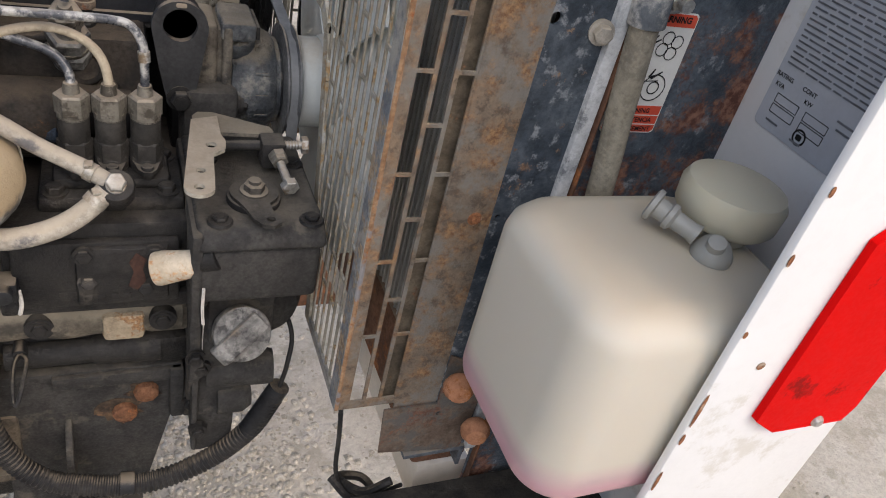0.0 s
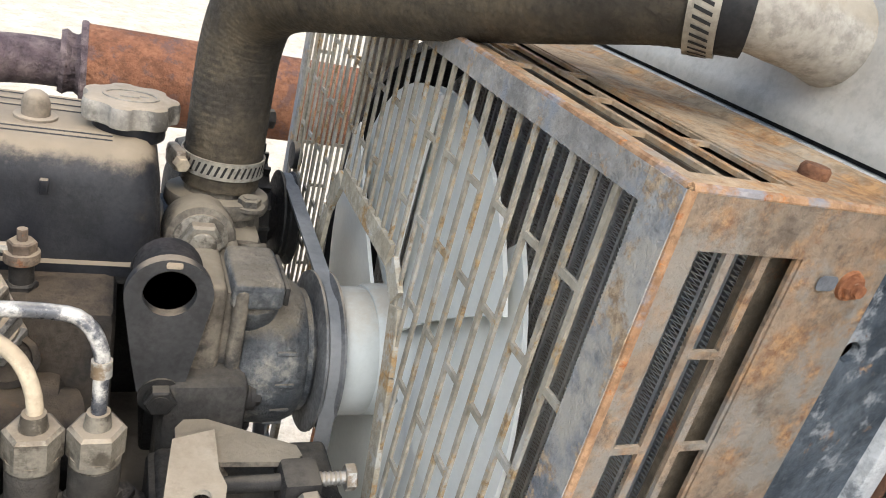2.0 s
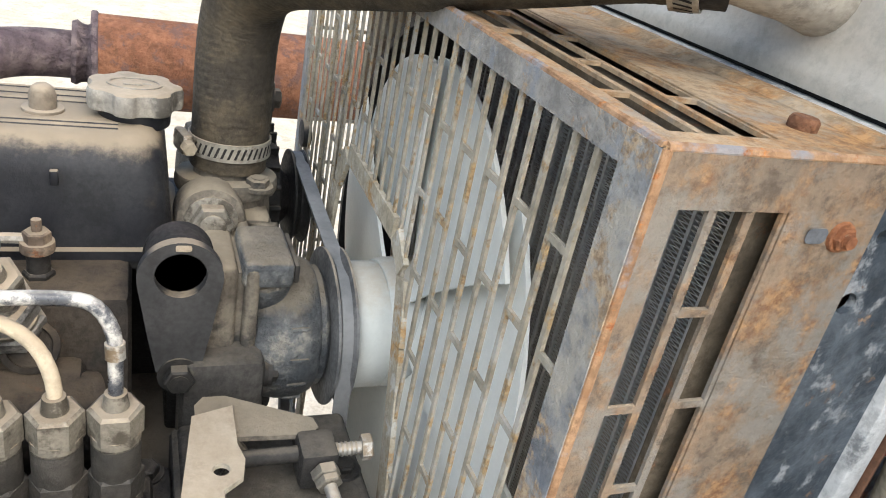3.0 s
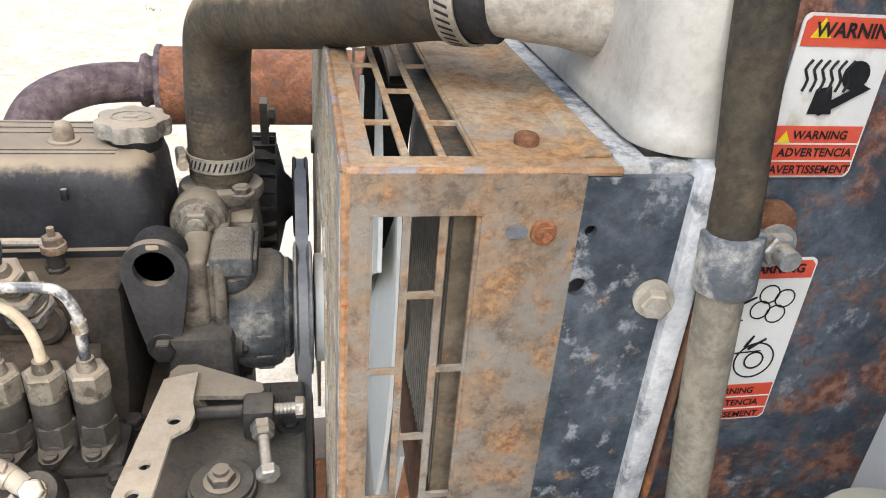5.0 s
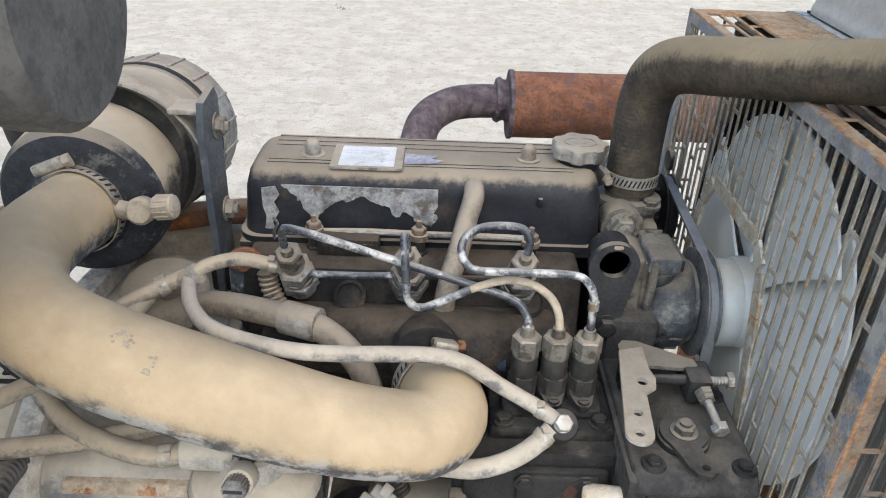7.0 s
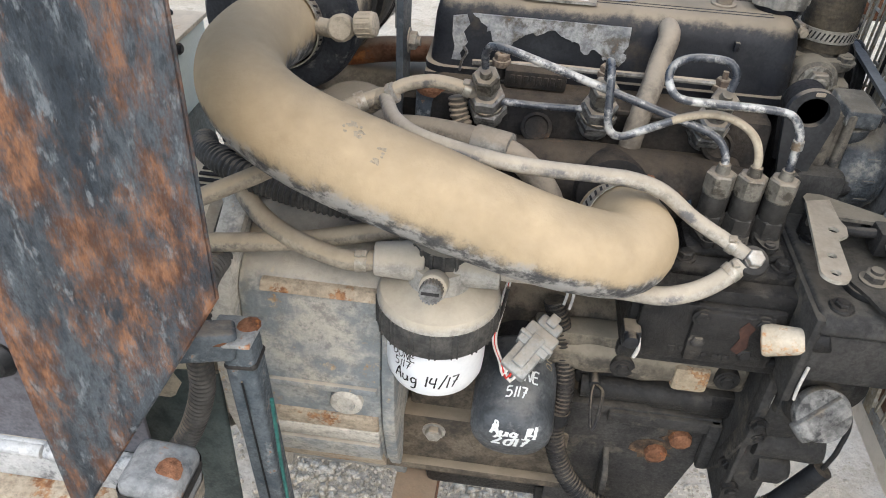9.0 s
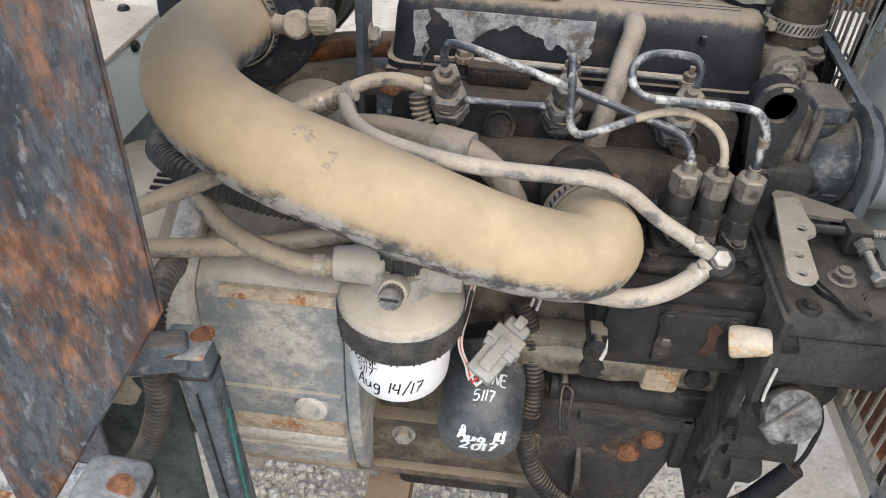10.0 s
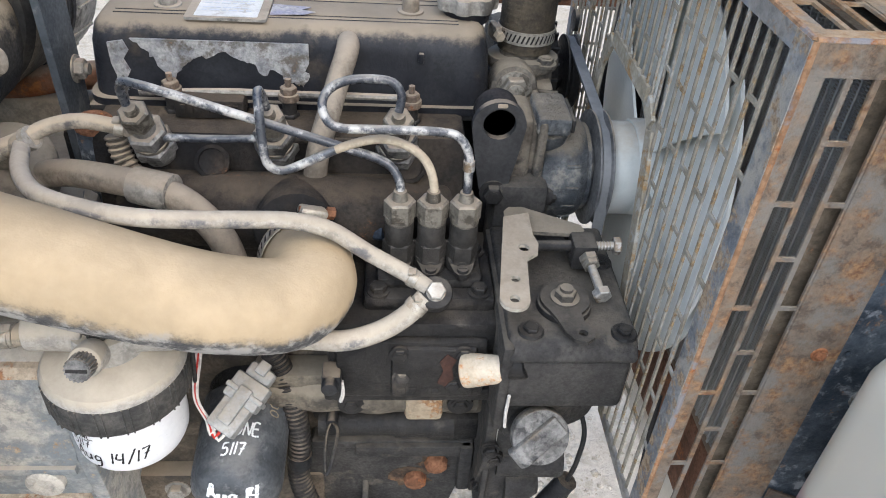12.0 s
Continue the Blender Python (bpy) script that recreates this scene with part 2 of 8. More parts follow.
    "fineprint": surface("fine_grey_print", (0.15, 0.155, 0.175), (0.20, 0.205, 0.225), 40, 0.55, bump=0.0),
    "ink": surface("black_ink", (0.012, 0.012, 0.013), (0.02, 0.02, 0.02), 40, 0.55, bump=0.0),
    "marker": surface("white_marker", (0.66, 0.70, 0.70), (0.78, 0.80, 0.79), 90, 0.7, bump=0.0, grime=0.06, fleck=0.06),
    "tanmark": surface("tan_marks", (0.30, 0.25, 0.17), (0.38, 0.32, 0.22), 60, 0.6, bump=0.0),
    "rustnut": surface("rusty_dusty_nut", (0.105, 0.080, 0.062), (0.23, 0.180, 0.135), 80, 0.85, bump=0.6, rust=0.32, rust_scale=90, dust=0.3, rust_a=(0.13, 0.06, 0.035), rust_b=(0.26, 0.135, 0.075)),
    "rustpad": surface("rust_stained_pad", (0.36, 0.29, 0.20), (0.47, 0.39, 0.28), 60, 0.85, rust=0.45, rust_scale=60, bump=0.5, rust_a=(0.20, 0.10, 0.05), rust_b=(0.40, 0.24, 0.12)),
    "rustbloom": surface("rust_bloom_on_paint", (0.035, 0.026, 0.02), (0.10, 0.07, 0.045), 60, 0.9, bump=0.3, rust=0.36, rust_scale=45, rust_a=(0.10, 0.055, 0.03), rust_b=(0.22, 0.13, 0.07), soft=0.08),
    "yellow": surface("yellow_triangle", (0.75, 0.55, 0.02), (0.8, 0.6, 0.03), 20, 0.5, bump=0.0, grime=0.06),
    "filterwhite": surface("white_filter_can", (0.70, 0.72, 0.74), (0.77, 0.78, 0.79), 10, 0.35, dust=0.25, bump=0.03, grime=0.06, fleck=0.06),
    "filterhead": surface("dusty_filter_head", (0.40, 0.385, 0.35), (0.48, 0.45, 0.40), 26, 0.7, metal=0.2, dust=0.62, bump=0.2, dust_colour=(0.50, 0.44, 0.34)),
    "ring": surface("black_plastic_ring", (0.042, 0.042, 0.041), (0.090, 0.085, 0.077), 60, 0.65, dust=0.40, bump=0.2, dust_colour=(0.30, 0.265, 0.205)),
    "oilfilter": surface("black_oil_filter", (0.050, 0.056, 0.063), (0.100, 0.108, 0.116), 30, 0.42, dust=0.12, bump=0.15, dust_colour=(0.25, 0.24, 0.225), stain=(0.17, 0.175, 0.18), stain_amount=0.26, stain_scale=36),
    "plug": surface("off_white_plug", (0.50, 0.42, 0.31), (0.59, 0.52, 0.41), 30, 0.6, rust=0.40, rust_scale=48, bump=0.1, rust_a=(0.40, 0.19, 0.085), rust_b=(0.54, 0.34, 0.18), grime=0.2),
    "oilcap": surface("dusty_grey_oil_cap", (0.13, 0.128, 0.124), (0.29, 0.285, 0.27), 70, 0.5, dust=0.2, bump=0.9, grain=260, stain=(0.035, 0.035, 0.036), stain_amount=0.40, stain_scale=80, relief=0.003),
    "connector": surface("grey_plastic_connector", (0.30, 0.305, 0.295), (0.39, 0.39, 0.375), 40, 0.5, dust=0.25, bump=0.15),
    "peel": surface("bare_peeled_metal", (0.24, 0.25, 0.265), (0.44, 0.44, 0.43), 80, 0.55, metal=0.3, bump=0.5, stain=(0.10, 0.085, 0.065), stain_amount=0.46, stain_scale=60, rust=0.2, rust_scale=60, rust_a=(0.16, 0.10, 0.06), rust_b=(0.26, 0.18, 0.11)),
    "belt": surface("grey_v_belt", (0.15, 0.155, 0.16), (0.20, 0.202, 0.205), 40, 0.6, bump=0.05, grime=0.2, fleck=0.1),
    "green": surface("green_wire", (0.025, 0.11, 0.10), (0.04, 0.15, 0.13), 40, 0.6, bump=0.0),
    "wirewhite": surface("white_wire", (0.6, 0.58, 0.54), (0.68, 0.65, 0.6), 40, 0.5, bump=0.0),
    "wirered": surface("red_wire", (0.5, 0.03, 0.02), (0.55, 0.05, 0.03), 40, 0.5, bump=0.0),
    "gravel": surface("pale_gravel", (0.34, 0.295, 0.225), (0.64, 0.575, 0.465), 60, 0.95, bump=0.4, grime=0.3),
    "dustcast": surface("grey_dusty_casting", (0.055, 0.051, 0.046), (0.125, 0.112, 0.095), 30, 0.75, dust=0.36, bump=0.45, stain=(0.02, 0.02, 0.022), stain_amount=0.48, stain_scale=30, dust_colour=(0.28, 0.24, 0.18)),
    "drum": surface("dusty_drum_plastic", (0.020, 0.020, 0.020), (0.045, 0.042, 0.038), 30, 0.65, dust=0.62, bump=0.15, dust_colour=(0.30, 0.255, 0.19)),
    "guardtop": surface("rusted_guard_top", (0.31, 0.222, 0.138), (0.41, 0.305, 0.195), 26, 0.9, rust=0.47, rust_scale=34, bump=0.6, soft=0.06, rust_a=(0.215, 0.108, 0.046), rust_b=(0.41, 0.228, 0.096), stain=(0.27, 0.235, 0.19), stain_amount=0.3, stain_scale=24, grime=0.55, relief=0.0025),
    "gusset": surface("red_brown_gusset", (0.125, 0.088, 0.066), (0.195, 0.145, 0.108), 30, 0.9, bump=0.6, rust=0.36, rust_scale=24, rust_a=(0.11, 0.050, 0.038), rust_b=(0.21, 0.112, 0.072), stain=(0.10, 0.10, 0.095), stain_amount=0.36, stain_scale=30),
    "boltorange": surface("bright_rusted_bolt", (0.24, 0.095, 0.045), (0.42, 0.185, 0.085), 110, 0.9, bump=0.9, stain=(0.45, 0.36, 0.27), stain_amount=0.3, stain_scale=120, relief=0.003),
    "flangebrown": surface("brown_inner_flange", (0.085, 0.068, 0.048), (0.16, 0.128, 0.090), 30, 0.85, bump=0.4, rust=0.3, rust_scale=40, rust_a=(0.12, 0.06, 0.035), rust_b=(0.22, 0.125, 0.07)),
    "guardedge": surface("blue_grey_guard_border", (0.165, 0.178, 0.198), (0.33, 0.325, 0.308), 40, 0.85, rust=0.50, rust_scale=45, bump=0.8, rust_a=(0.22, 0.155, 0.10), rust_b=(0.42, 0.325, 0.22), stain=(0.36, 0.335, 0.29), stain_amount=0.44, stain_scale=30, grime=0.5, relief=0.003),
    "guardseam": surface("orange_rust_edge", (0.27, 0.150, 0.080), (0.40, 0.250, 0.145), 70, 0.95, bump=0.9, rust=0.3, rust_scale=90, stain=(0.22, 0.23, 0.25), stain_amount=0.34, stain_scale=40),
    "pulley": surface("worn_grey_pulley", (0.10, 0.102, 0.105), (0.19, 0.19, 0.19), 40, 0.5, metal=0.3, dust=0.2, bump=0.1),
    "paleflange": surface("pale_flange", (0.44, 0.42, 0.37), (0.55, 0.52, 0.46), 22, 0.75, rust=0.22, rust_scale=18, bump=0.4, rust_a=(0.34, 0.19, 0.09), rust_b=(0.48, 0.33, 0.18), stain=(0.20, 0.20, 0.20), stain_amount=0.3, stain_scale=26),
    "injector": surface("grey_injector_steel", (0.22, 0.215, 0.205), (0.36, 0.35, 0.325), 60, 0.5, metal=0.35, dust=0.36, bump=0.3, stain=(0.03, 0.03, 0.032), stain_amount=0.46, stain_scale=55),
    "overflow": surface("pale_overflow_hose", (0.25, 0.222, 0.170), (0.36, 0.322, 0.252), 30, 0.75, dust=0.4, bump=0.35, dust_colour=(0.42, 0.36, 0.27), stain=(0.15, 0.135, 0.11), stain_amount=0.25, stain_scale=24),
    "conduitgrey": surface("grey_flexible_conduit", (0.045, 0.045, 0.044), (0.085, 0.083, 0.078), 40, 0.6, dust=0.15, bump=0.05),
    "tubegrey": surface("pale_grey_steel_tube", (0.19, 0.20, 0.205), (0.30, 0.30, 0.295), 26, 0.5, rust=0.22, rust_scale=24, bump=0.3, rust_a=(0.26, 0.12, 0.05), rust_b=(0.44, 0.24, 0.12), stain=(0.08, 0.09, 0.10), stain_amount=0.3, stain_scale=30),
    "flaked": surface("flaking_pale_clip", (0.42, 0.41, 0.385), (0.55, 0.535, 0.50), 40, 0.7, bump=0.7, stain=(0.06, 0.078, 0.10), stain_amount=0.62, stain_scale=32, relief=0.003),
    "flakedseam": surface("flaking_white_seam", (0.50, 0.49, 0.465), (0.60, 0.585, 0.555), 40, 0.75, bump=0.9, stain=(0.10, 0.125, 0.16), stain_amount=0.40, stain_scale=48, relief=0.004, grime=0.6),
    "railtan": surface("tan_dusty_casting", (0.105, 0.092, 0.072), (0.23, 0.198, 0.150), 40, 0.8, dust=0.56, dust_colour=(0.33, 0.285, 0.215), bump=0.5, stain=(0.05, 0.045, 0.038), stain_amount=0.36, stain_scale=28),
    "leverpale": surface("pale_dusty_lever", (0.33, 0.302, 0.25), (0.43, 0.40, 0.34), 40, 0.7, dust=0.4, bump=0.35, stain=(0.17, 0.152, 0.125), stain_amount=0.35, stain_scale=36, grime=0.4),
    "darkcast": surface("dark_pressed_steel", (0.026, 0.025, 0.023), (0.054, 0.050, 0.045), 40, 0.6, dust=0.13, bump=0.5, dust_colour=(0.15, 0.132, 0.105)),
    "bluesteel": surface("blue_grey_steel", (0.10, 0.11, 0.125), (0.165, 0.175, 0.19), 24, 0.5, dust=0.2, bump=0.25, stain=(0.05, 0.053, 0.06), stain_amount=0.35, stain_scale=24),
    "teal": surface("dark_teal_paint", (0.060, 0.082, 0.083), (0.105, 0.130, 0.130), 16, 0.5, dust=0.2, bump=0.15, stain=(0.03, 0.04, 0.042), stain_amount=0.25, stain_scale=14),
    "thermo": surface("tan_dusty_thermostat_casting", (0.10, 0.088, 0.072), (0.21, 0.185, 0.148), 30, 0.78, dust=0.42, bump=0.7, stain=(0.030, 0.030, 0.031), stain_amount=0.45, stain_scale=26, dust_colour=(0.30, 0.255, 0.188)),
    "olive": surface("olive_dusty_pump_cup", (0.095, 0.083, 0.064), (0.185, 0.160, 0.120), 26, 0.5, dust=0.34, bump=0.25, stain=(0.06, 0.054, 0.045), stain_amount=0.3, stain_scale=16, dust_colour=(0.30, 0.255, 0.19), spec=0.4),
    "guardrim": surface("tan_flaking_flange", (0.36, 0.315, 0.235), (0.45, 0.405, 0.32), 34, 0.9, rust=0.40, rust_scale=48, bump=0.6, rust_a=(0.26, 0.165, 0.08), rust_b=(0.42, 0.27, 0.125), stain=(0.47, 0.46, 0.43), stain_amount=0.3, stain_scale=50, grime=0.4, relief=0.003),
    "guardgrey": surface("grey_tan_guard_border", (0.26, 0.25, 0.235), (0.37, 0.35, 0.315), 30, 0.9, rust=0.36, rust_scale=50, bump=0.8, rust_a=(0.25, 0.16, 0.09), rust_b=(0.42, 0.30, 0.185), stain=(0.21, 0.23, 0.26), stain_amount=0.34, stain_scale=40, grime=0.45, relief=0.003),
    "breather": surface("dusty_breather_rubber", (0.19, 0.16, 0.125), (0.28, 0.24, 0.19), 30, 0.8, dust=0.45, bump=0.3, stain=(0.09, 0.08, 0.068), stain_amount=0.35, stain_scale=24, dust_colour=(0.35, 0.295, 0.225)),
    "navy": surface("navy_braided_sleeve", (0.012, 0.018, 0.03), (0.05, 0.07, 0.10), 260, 0.6, bump=0.6),
    "fanhub": surface("pale_fan_hub", (0.40, 0.42, 0.41), (0.47, 0.49, 0.475), 12, 0.5, dust=0.2, bump=0.03, fleck=0.06, grime=0.1),
    "barpaint": surface("blue_grey_bar_paint", (0.045, 0.054, 0.064), (0.080, 0.092, 0.105), 14, 0.5, dust=0.25, bump=0.1, stain=(0.15, 0.155, 0.16), stain_amount=0.2, stain_scale=18, fleck=0.15),
    "barcap": surface("dusty_bar_cap", (0.075, 0.074, 0.070), (0.115, 0.112, 0.105), 14, 0.7, dust=0.3, bump=0.1, fleck=0.15),
    "drumface": surface("scuffed_black_face", (0.020, 0.022, 0.027), (0.038, 0.041, 0.048), 30, 0.6, dust=0.36, bump=0.3, dust_colour=(0.34, 0.285, 0.21), stain=(0.13, 0.125, 0.115), stain_amount=0.2, stain_scale=55),
    "drumshell": surface("dusty_drum_shell", (0.030, 0.031, 0.034), (0.060, 0.058, 0.056), 20, 0.7, dust=0.80, bump=0.12, dust_colour=(0.44, 0.375, 0.28)),
    "knob": surface("dusty_knob", (0.30, 0.26, 0.20), (0.40, 0.345, 0.265), 40, 0.85, dust=0.5, bump=0.2, dust_colour=(0.45, 0.38, 0.28)),
    "cream": surface("cream_painted_steel", (0.66, 0.60, 0.51), (0.70, 0.64, 0.56), 6, 0.5, bump=0.03, grime=0.08, fleck=0.05, stain=(0.52, 0.45, 0.35), stain_amount=0.15, stain_scale=12),
    "neckalu": surface("dusty_cast_neck", (0.33, 0.30, 0.255), (0.46, 0.425, 0.365), 30, 0.7, dust=0.5, bump=0.3, dust_colour=(0.42, 0.36, 0.27)),
    "scuff": surface("rubbed_duct_rubber", (0.29, 0.25, 0.185), (0.37, 0.31, 0.225), 80, 0.8, bump=0.2),
    "foilprint": surface("worn_foil_label", (0.50, 0.50, 0.48), (0.62, 0.61, 0.58), 30, 0.5, bump=0.0, stain=(0.36, 0.33, 0.28), stain_amount=0.30, stain_scale=40, grime=0.2, fleck=0.1),
    "channelrust": surface("dark_rusted_channel", (0.050, 0.025, 0.019), (0.105, 0.048, 0.032), 22, 0.9, bump=0.5, dust=0.2, dust_colour=(0.20, 0.15, 0.10)),
    "beam": surface("rusted_chassis_beam", (0.13, 0.065, 0.04), (0.24, 0.12, 0.07), 18, 0.9, bump=0.5, rust=0.4, dust=0.3),
    "orange": surface("rusty_orange_grommet", (0.42, 0.19, 0.10), (0.52, 0.26, 0.15), 40, 0.8, bump=0.4, rust=0.3),
}


def ground_material():
    m = surface("pale_sandy_ground", (0.51, 0.450, 0.355), (0.62, 0.565, 0.472), 5, 0.95, bump=0.9, grain=90, stain=(0.40, 0.350, 0.27), stain_amount=0.34, stain_scale=14, grime=0.12, relief=0.012)
    return m


M["ground"] = ground_material()


def translucent(name, colour, rough=0.35, weight=0.55, dust=None, liquid=None):
    m = bpy.data.materials.new(name)
    m.use_nodes = True
    nt = m.node_tree
    b = nt.nodes["Principled BSDF"]
    tx = nt.nodes.new("ShaderNodeTexNoise")
    tx.inputs["Scale"].default_value = 8.0
    mx = nt.nodes.new("ShaderNodeMix")
    mx.data_type = "RGBA"
    mx.inputs[6].default_value = (*colour, 1)
    mx.inputs[7].default_value = (*(v * 0.88 for v in colour), 1)
    co = nt.nodes.new("ShaderNodeTexCoord")
    nt.links.new(co.outputs["Object"], tx.inputs["Vector"])
    nt.links.new(tx.outputs["Fac"], mx.inputs["Factor"])
    out = mx.outputs[2]
    if dust or liquid:
        geo = nt.nodes.new("ShaderNodeNewGeometry")
    for tint, source, lo, hi, amount in ((liquid, "Position", 0.999, 0.976, 0.85), (dust, "Normal", 0.55, 0.98, 0.62)):
        if not tint:
            continue
        sep = nt.nodes.new("ShaderNodeSeparateXYZ")
        nt.links.new(geo.outputs[source], sep.inputs[0])
        rp = nt.nodes.new("ShaderNodeMapRange")
        rp.inputs["From Min"].default_value, rp.inputs["From Max"].default_value, rp.inputs["To Max"].default_value = lo, hi, amount
        nt.links.new(sep.outputs["Z"], rp.inputs["Value"])
        lay = nt.nodes.new("ShaderNodeMix")
        lay.data_type = "RGBA"
        nt.links.new(rp.outputs["Result"], lay.inputs["Factor"])
        nt.links.new(out, lay.inputs[6])
        lay.inputs[7].default_value = (*tint, 1)
        out = lay.outputs[2]
    nt.links.new(out, b.inputs["Base Color"])
    b.inputs["Roughness"].default_value = rough
    b.inputs["Subsurface Weight"].default_value = weight
    b.inputs["Subsurface Radius"].default_value = (0.03, 0.025, 0.02)
    b.inputs["Subsurface Scale"].default_value = 0.5
    return m


M["bottle"] = translucent("milky_bottle_plastic", (0.57, 0.535, 0.455), 0.5, dust=(0.50, 0.425, 0.31), liquid=(0.50, 0.27, 0.32))
M["coolant"] = translucent("pink_coolant_in_bottle", (0.52, 0.22, 0.27))
M["spigot"] = translucent("grey_moulded_spigot", (0.30, 0.295, 0.27), 0.5, 0.2)
M["bottlecap"] = translucent("yellowed_bottle_cap", (0.52, 0.485, 0.37), 0.45, 0.3)

# ---- mesh helpers ----
Z = Vector((0, 0, 1))


def V(*a):
    return Vector(a[0]) if len(a) == 1 else Vector(a)


def basis(axis):
    a = V(axis).normalized()
    u = a.cross(Z)
    if u.length < 1e-4:
        u = V(1, 0, 0)
    u.normalize()
    return a, u, a.cross(u).normalized()


def join(*bms):
    out = bms[0]
    for b in bms[1:]:
        me = bpy.data.meshes.new("tmp")
        b.to_mesh(me)
        out.from_mesh(me)
        bpy.data.meshes.remove(me)
        b.free()
    return out


def box(x0, x1, y0, y1, z0, z1, bevel=0.0, seg=2):
    bm = bmesh.new()
    bmesh.ops.create_cube(bm, size=1)
    for v in bm.verts:
        v.co = V(x0 + (v.co.x + 0.5) * (x1 - x0), y0 + (v.co.y + 0.5) * (y1 - y0), z0 + (v.co.z + 0.5) * (z1 - z0))
    if bevel:
        bmesh.ops.bevel(bm, geom=list(bm.edges), offset=bevel, segments=seg, affect="EDGES", profile=0.5)
    return bm


def moved(bm, m):
    bmesh.ops.transform(bm, matrix=m, verts=bm.verts)
    return bm


def lathe(profile, origin, axis, seg=28):
    """A turned body: profile of (radius, distance along the axis) from origin."""
    bm = bmesh.new()
    a, u, w = basis(axis)
    o = V(origin)
    rings = []
    for r, h in profile:
        if r < 1e-5:
            rings.append([bm.verts.new(o + a * h)])
        else:
            rings.append([bm.verts.new(o + a * h + (u * math.cos(t) + w * math.sin(t)) * r) for t in (2 * math.pi * k / seg for k in range(seg))])
    for p, q in zip(rings, rings[1:]):
        for k in range(seg):
            f = [p[k % len(p)], p[(k + 1) % len(p)], q[(k + 1) % len(q)], q[k % len(q)]]
            f = [v for i, v in enumerate(f) if v not in f[:i]]
            if len(f) > 2:
                bm.faces.new(f)
    for r in (rings[0], rings[-1]):
        if len(r) > 2:
            bm.faces.new(r)
    bmesh.ops.recalc_face_normals(bm, faces=bm.faces)
    return bm


def cyl(p0, p1, r, r1=None, bevel=0.0, seg=24):
    p0, p1 = V(p0), V(p1)
    h = (p1 - p0).length
    r1 = r if r1 is None else r1
    if bevel:
        b = min(bevel, r * 0.6, h * 0.45)
        prof = [(r - b, 0), (r - b * 0.3, b * 0.3), (r, b), (r1, h - b), (r1 - b * 0.3, h - b * 0.3), (r1 - b, h)]
    else:
        prof = [(r, 0), (r1, h)]
    return lathe(prof, p0, p1 - p0, seg)


def hexa(p0, p1, r, chamfer=0.12):
    p0, p1 = V(p0), V(p1)
    h = (p1 - p0).length
    return lathe([(r, 0), (r, h - r * chamfer), (r * 0.86, h)], p0, p1 - p0, 6)


def bolt(p, axis, r=0.006, h=0.005, washer=True):
    """A hexagon head with its washer, seated at p."""
    a = V(axis).normalized()
    p = V(p)
    bm = hexa(p, p + a * h, r)
    bm = join(bm, cyl(p + a * h, p + a * (h + 0.0004), r * 0.62, seg=12))
    if washer:
        bm = join(bm, cyl(p - a * 0.001, p + a * 0.0012, r * 1.35, seg=18))
    return bm


def smooth_path(pts, step=0.004):
    """Points along a smooth curve through pts."""
    pts = [V(p) for p in pts]
    e = [pts[0] * 2 - pts[1], *pts, pts[-1] * 2 - pts[-2]]
    out = []
    for i in range(1, len(e) - 2):
        p0, p1, p2, p3 = e[i - 1:i + 3]
        n = max(2, int((p2 - p1).length / step))
        for k in range(n):
            t = k / n
            m1, m2 = (p2 - p0) * 0.5, (p3 - p1) * 0.5
            out.append((2 * t**3 - 3 * t**2 + 1) * p1 + (t**3 - 2 * t**2 + t) * m1 + (3 * t**2 - 2 * t**3) * p2 + (t**3 - t**2) * m2)
    out.append(pts[-1])
    return out


def tube(pts, r, seg=14, step=0.004, ripple=0.0, pitch=0.004, caps=True, smooth=True):
    """A swept tube; r is a radius or a function of the fraction of its length. ripple: depth of corrugation."""
    if ripple:
        step = pitch / 4
    path = smooth_path(pts, step) if smooth else [V(p) for p in pts]
    if ripple:
        total = sum((b - a).length for a, b in zip(path, path[1:]))
        n = max(8, int(total / step))
        even, d, i, acc = [], total / n, 0, 0.0
        for k in range(n + 1):
            s = k * d
            while i < len(path) - 2 and acc + (path[i + 1] - path[i]).length < s:
                acc += (path[i + 1] - path[i]).length
                i += 1
            q = (path[i + 1] - path[i]).length or 1e-9
            even.append(path[i].lerp(path[i + 1], min(1.0, (s - acc) / q)))
        path = even
    bm = bmesh.new()
    n = len(path)
    prev = None
    rings = []
    length = 0.0
    total = sum((b - a).length for a, b in zip(path, path[1:])) or 1.0
    for i, p in enumerate(path):
        t = (path[min(i + 1, n - 1)] - path[max(i - 1, 0)]).normalized()
        if prev is None:
            _, u, _ = basis(t)
        else:
            u = (prev - t * prev.dot(t)).normalized()
        prev = u
        w = t.cross(u)
        if i:
            length += (path[i] - path[i - 1]).length
        rad = r(length / total) if callable(r) else r
        if ripple:
            rad += ripple * (0, 1, 1, 0)[i % 4]
        rings.append([bm.verts.new(p + (u * math.cos(a) + w * math.sin(a)) * rad) for a in (2 * math.pi * k / seg for k in range(seg))])
    for p, q in zip(rings, rings[1:]):
        for k in range(seg):
            bm.faces.new((p[k], p[(k + 1) % seg], q[(k + 1) % seg], q[k]))
    if caps:
        bm.faces.new(rings[0])
        bm.faces.new(rings[-1])
    bmesh.ops.recalc_face_normals(bm, faces=bm.faces)
    return bm


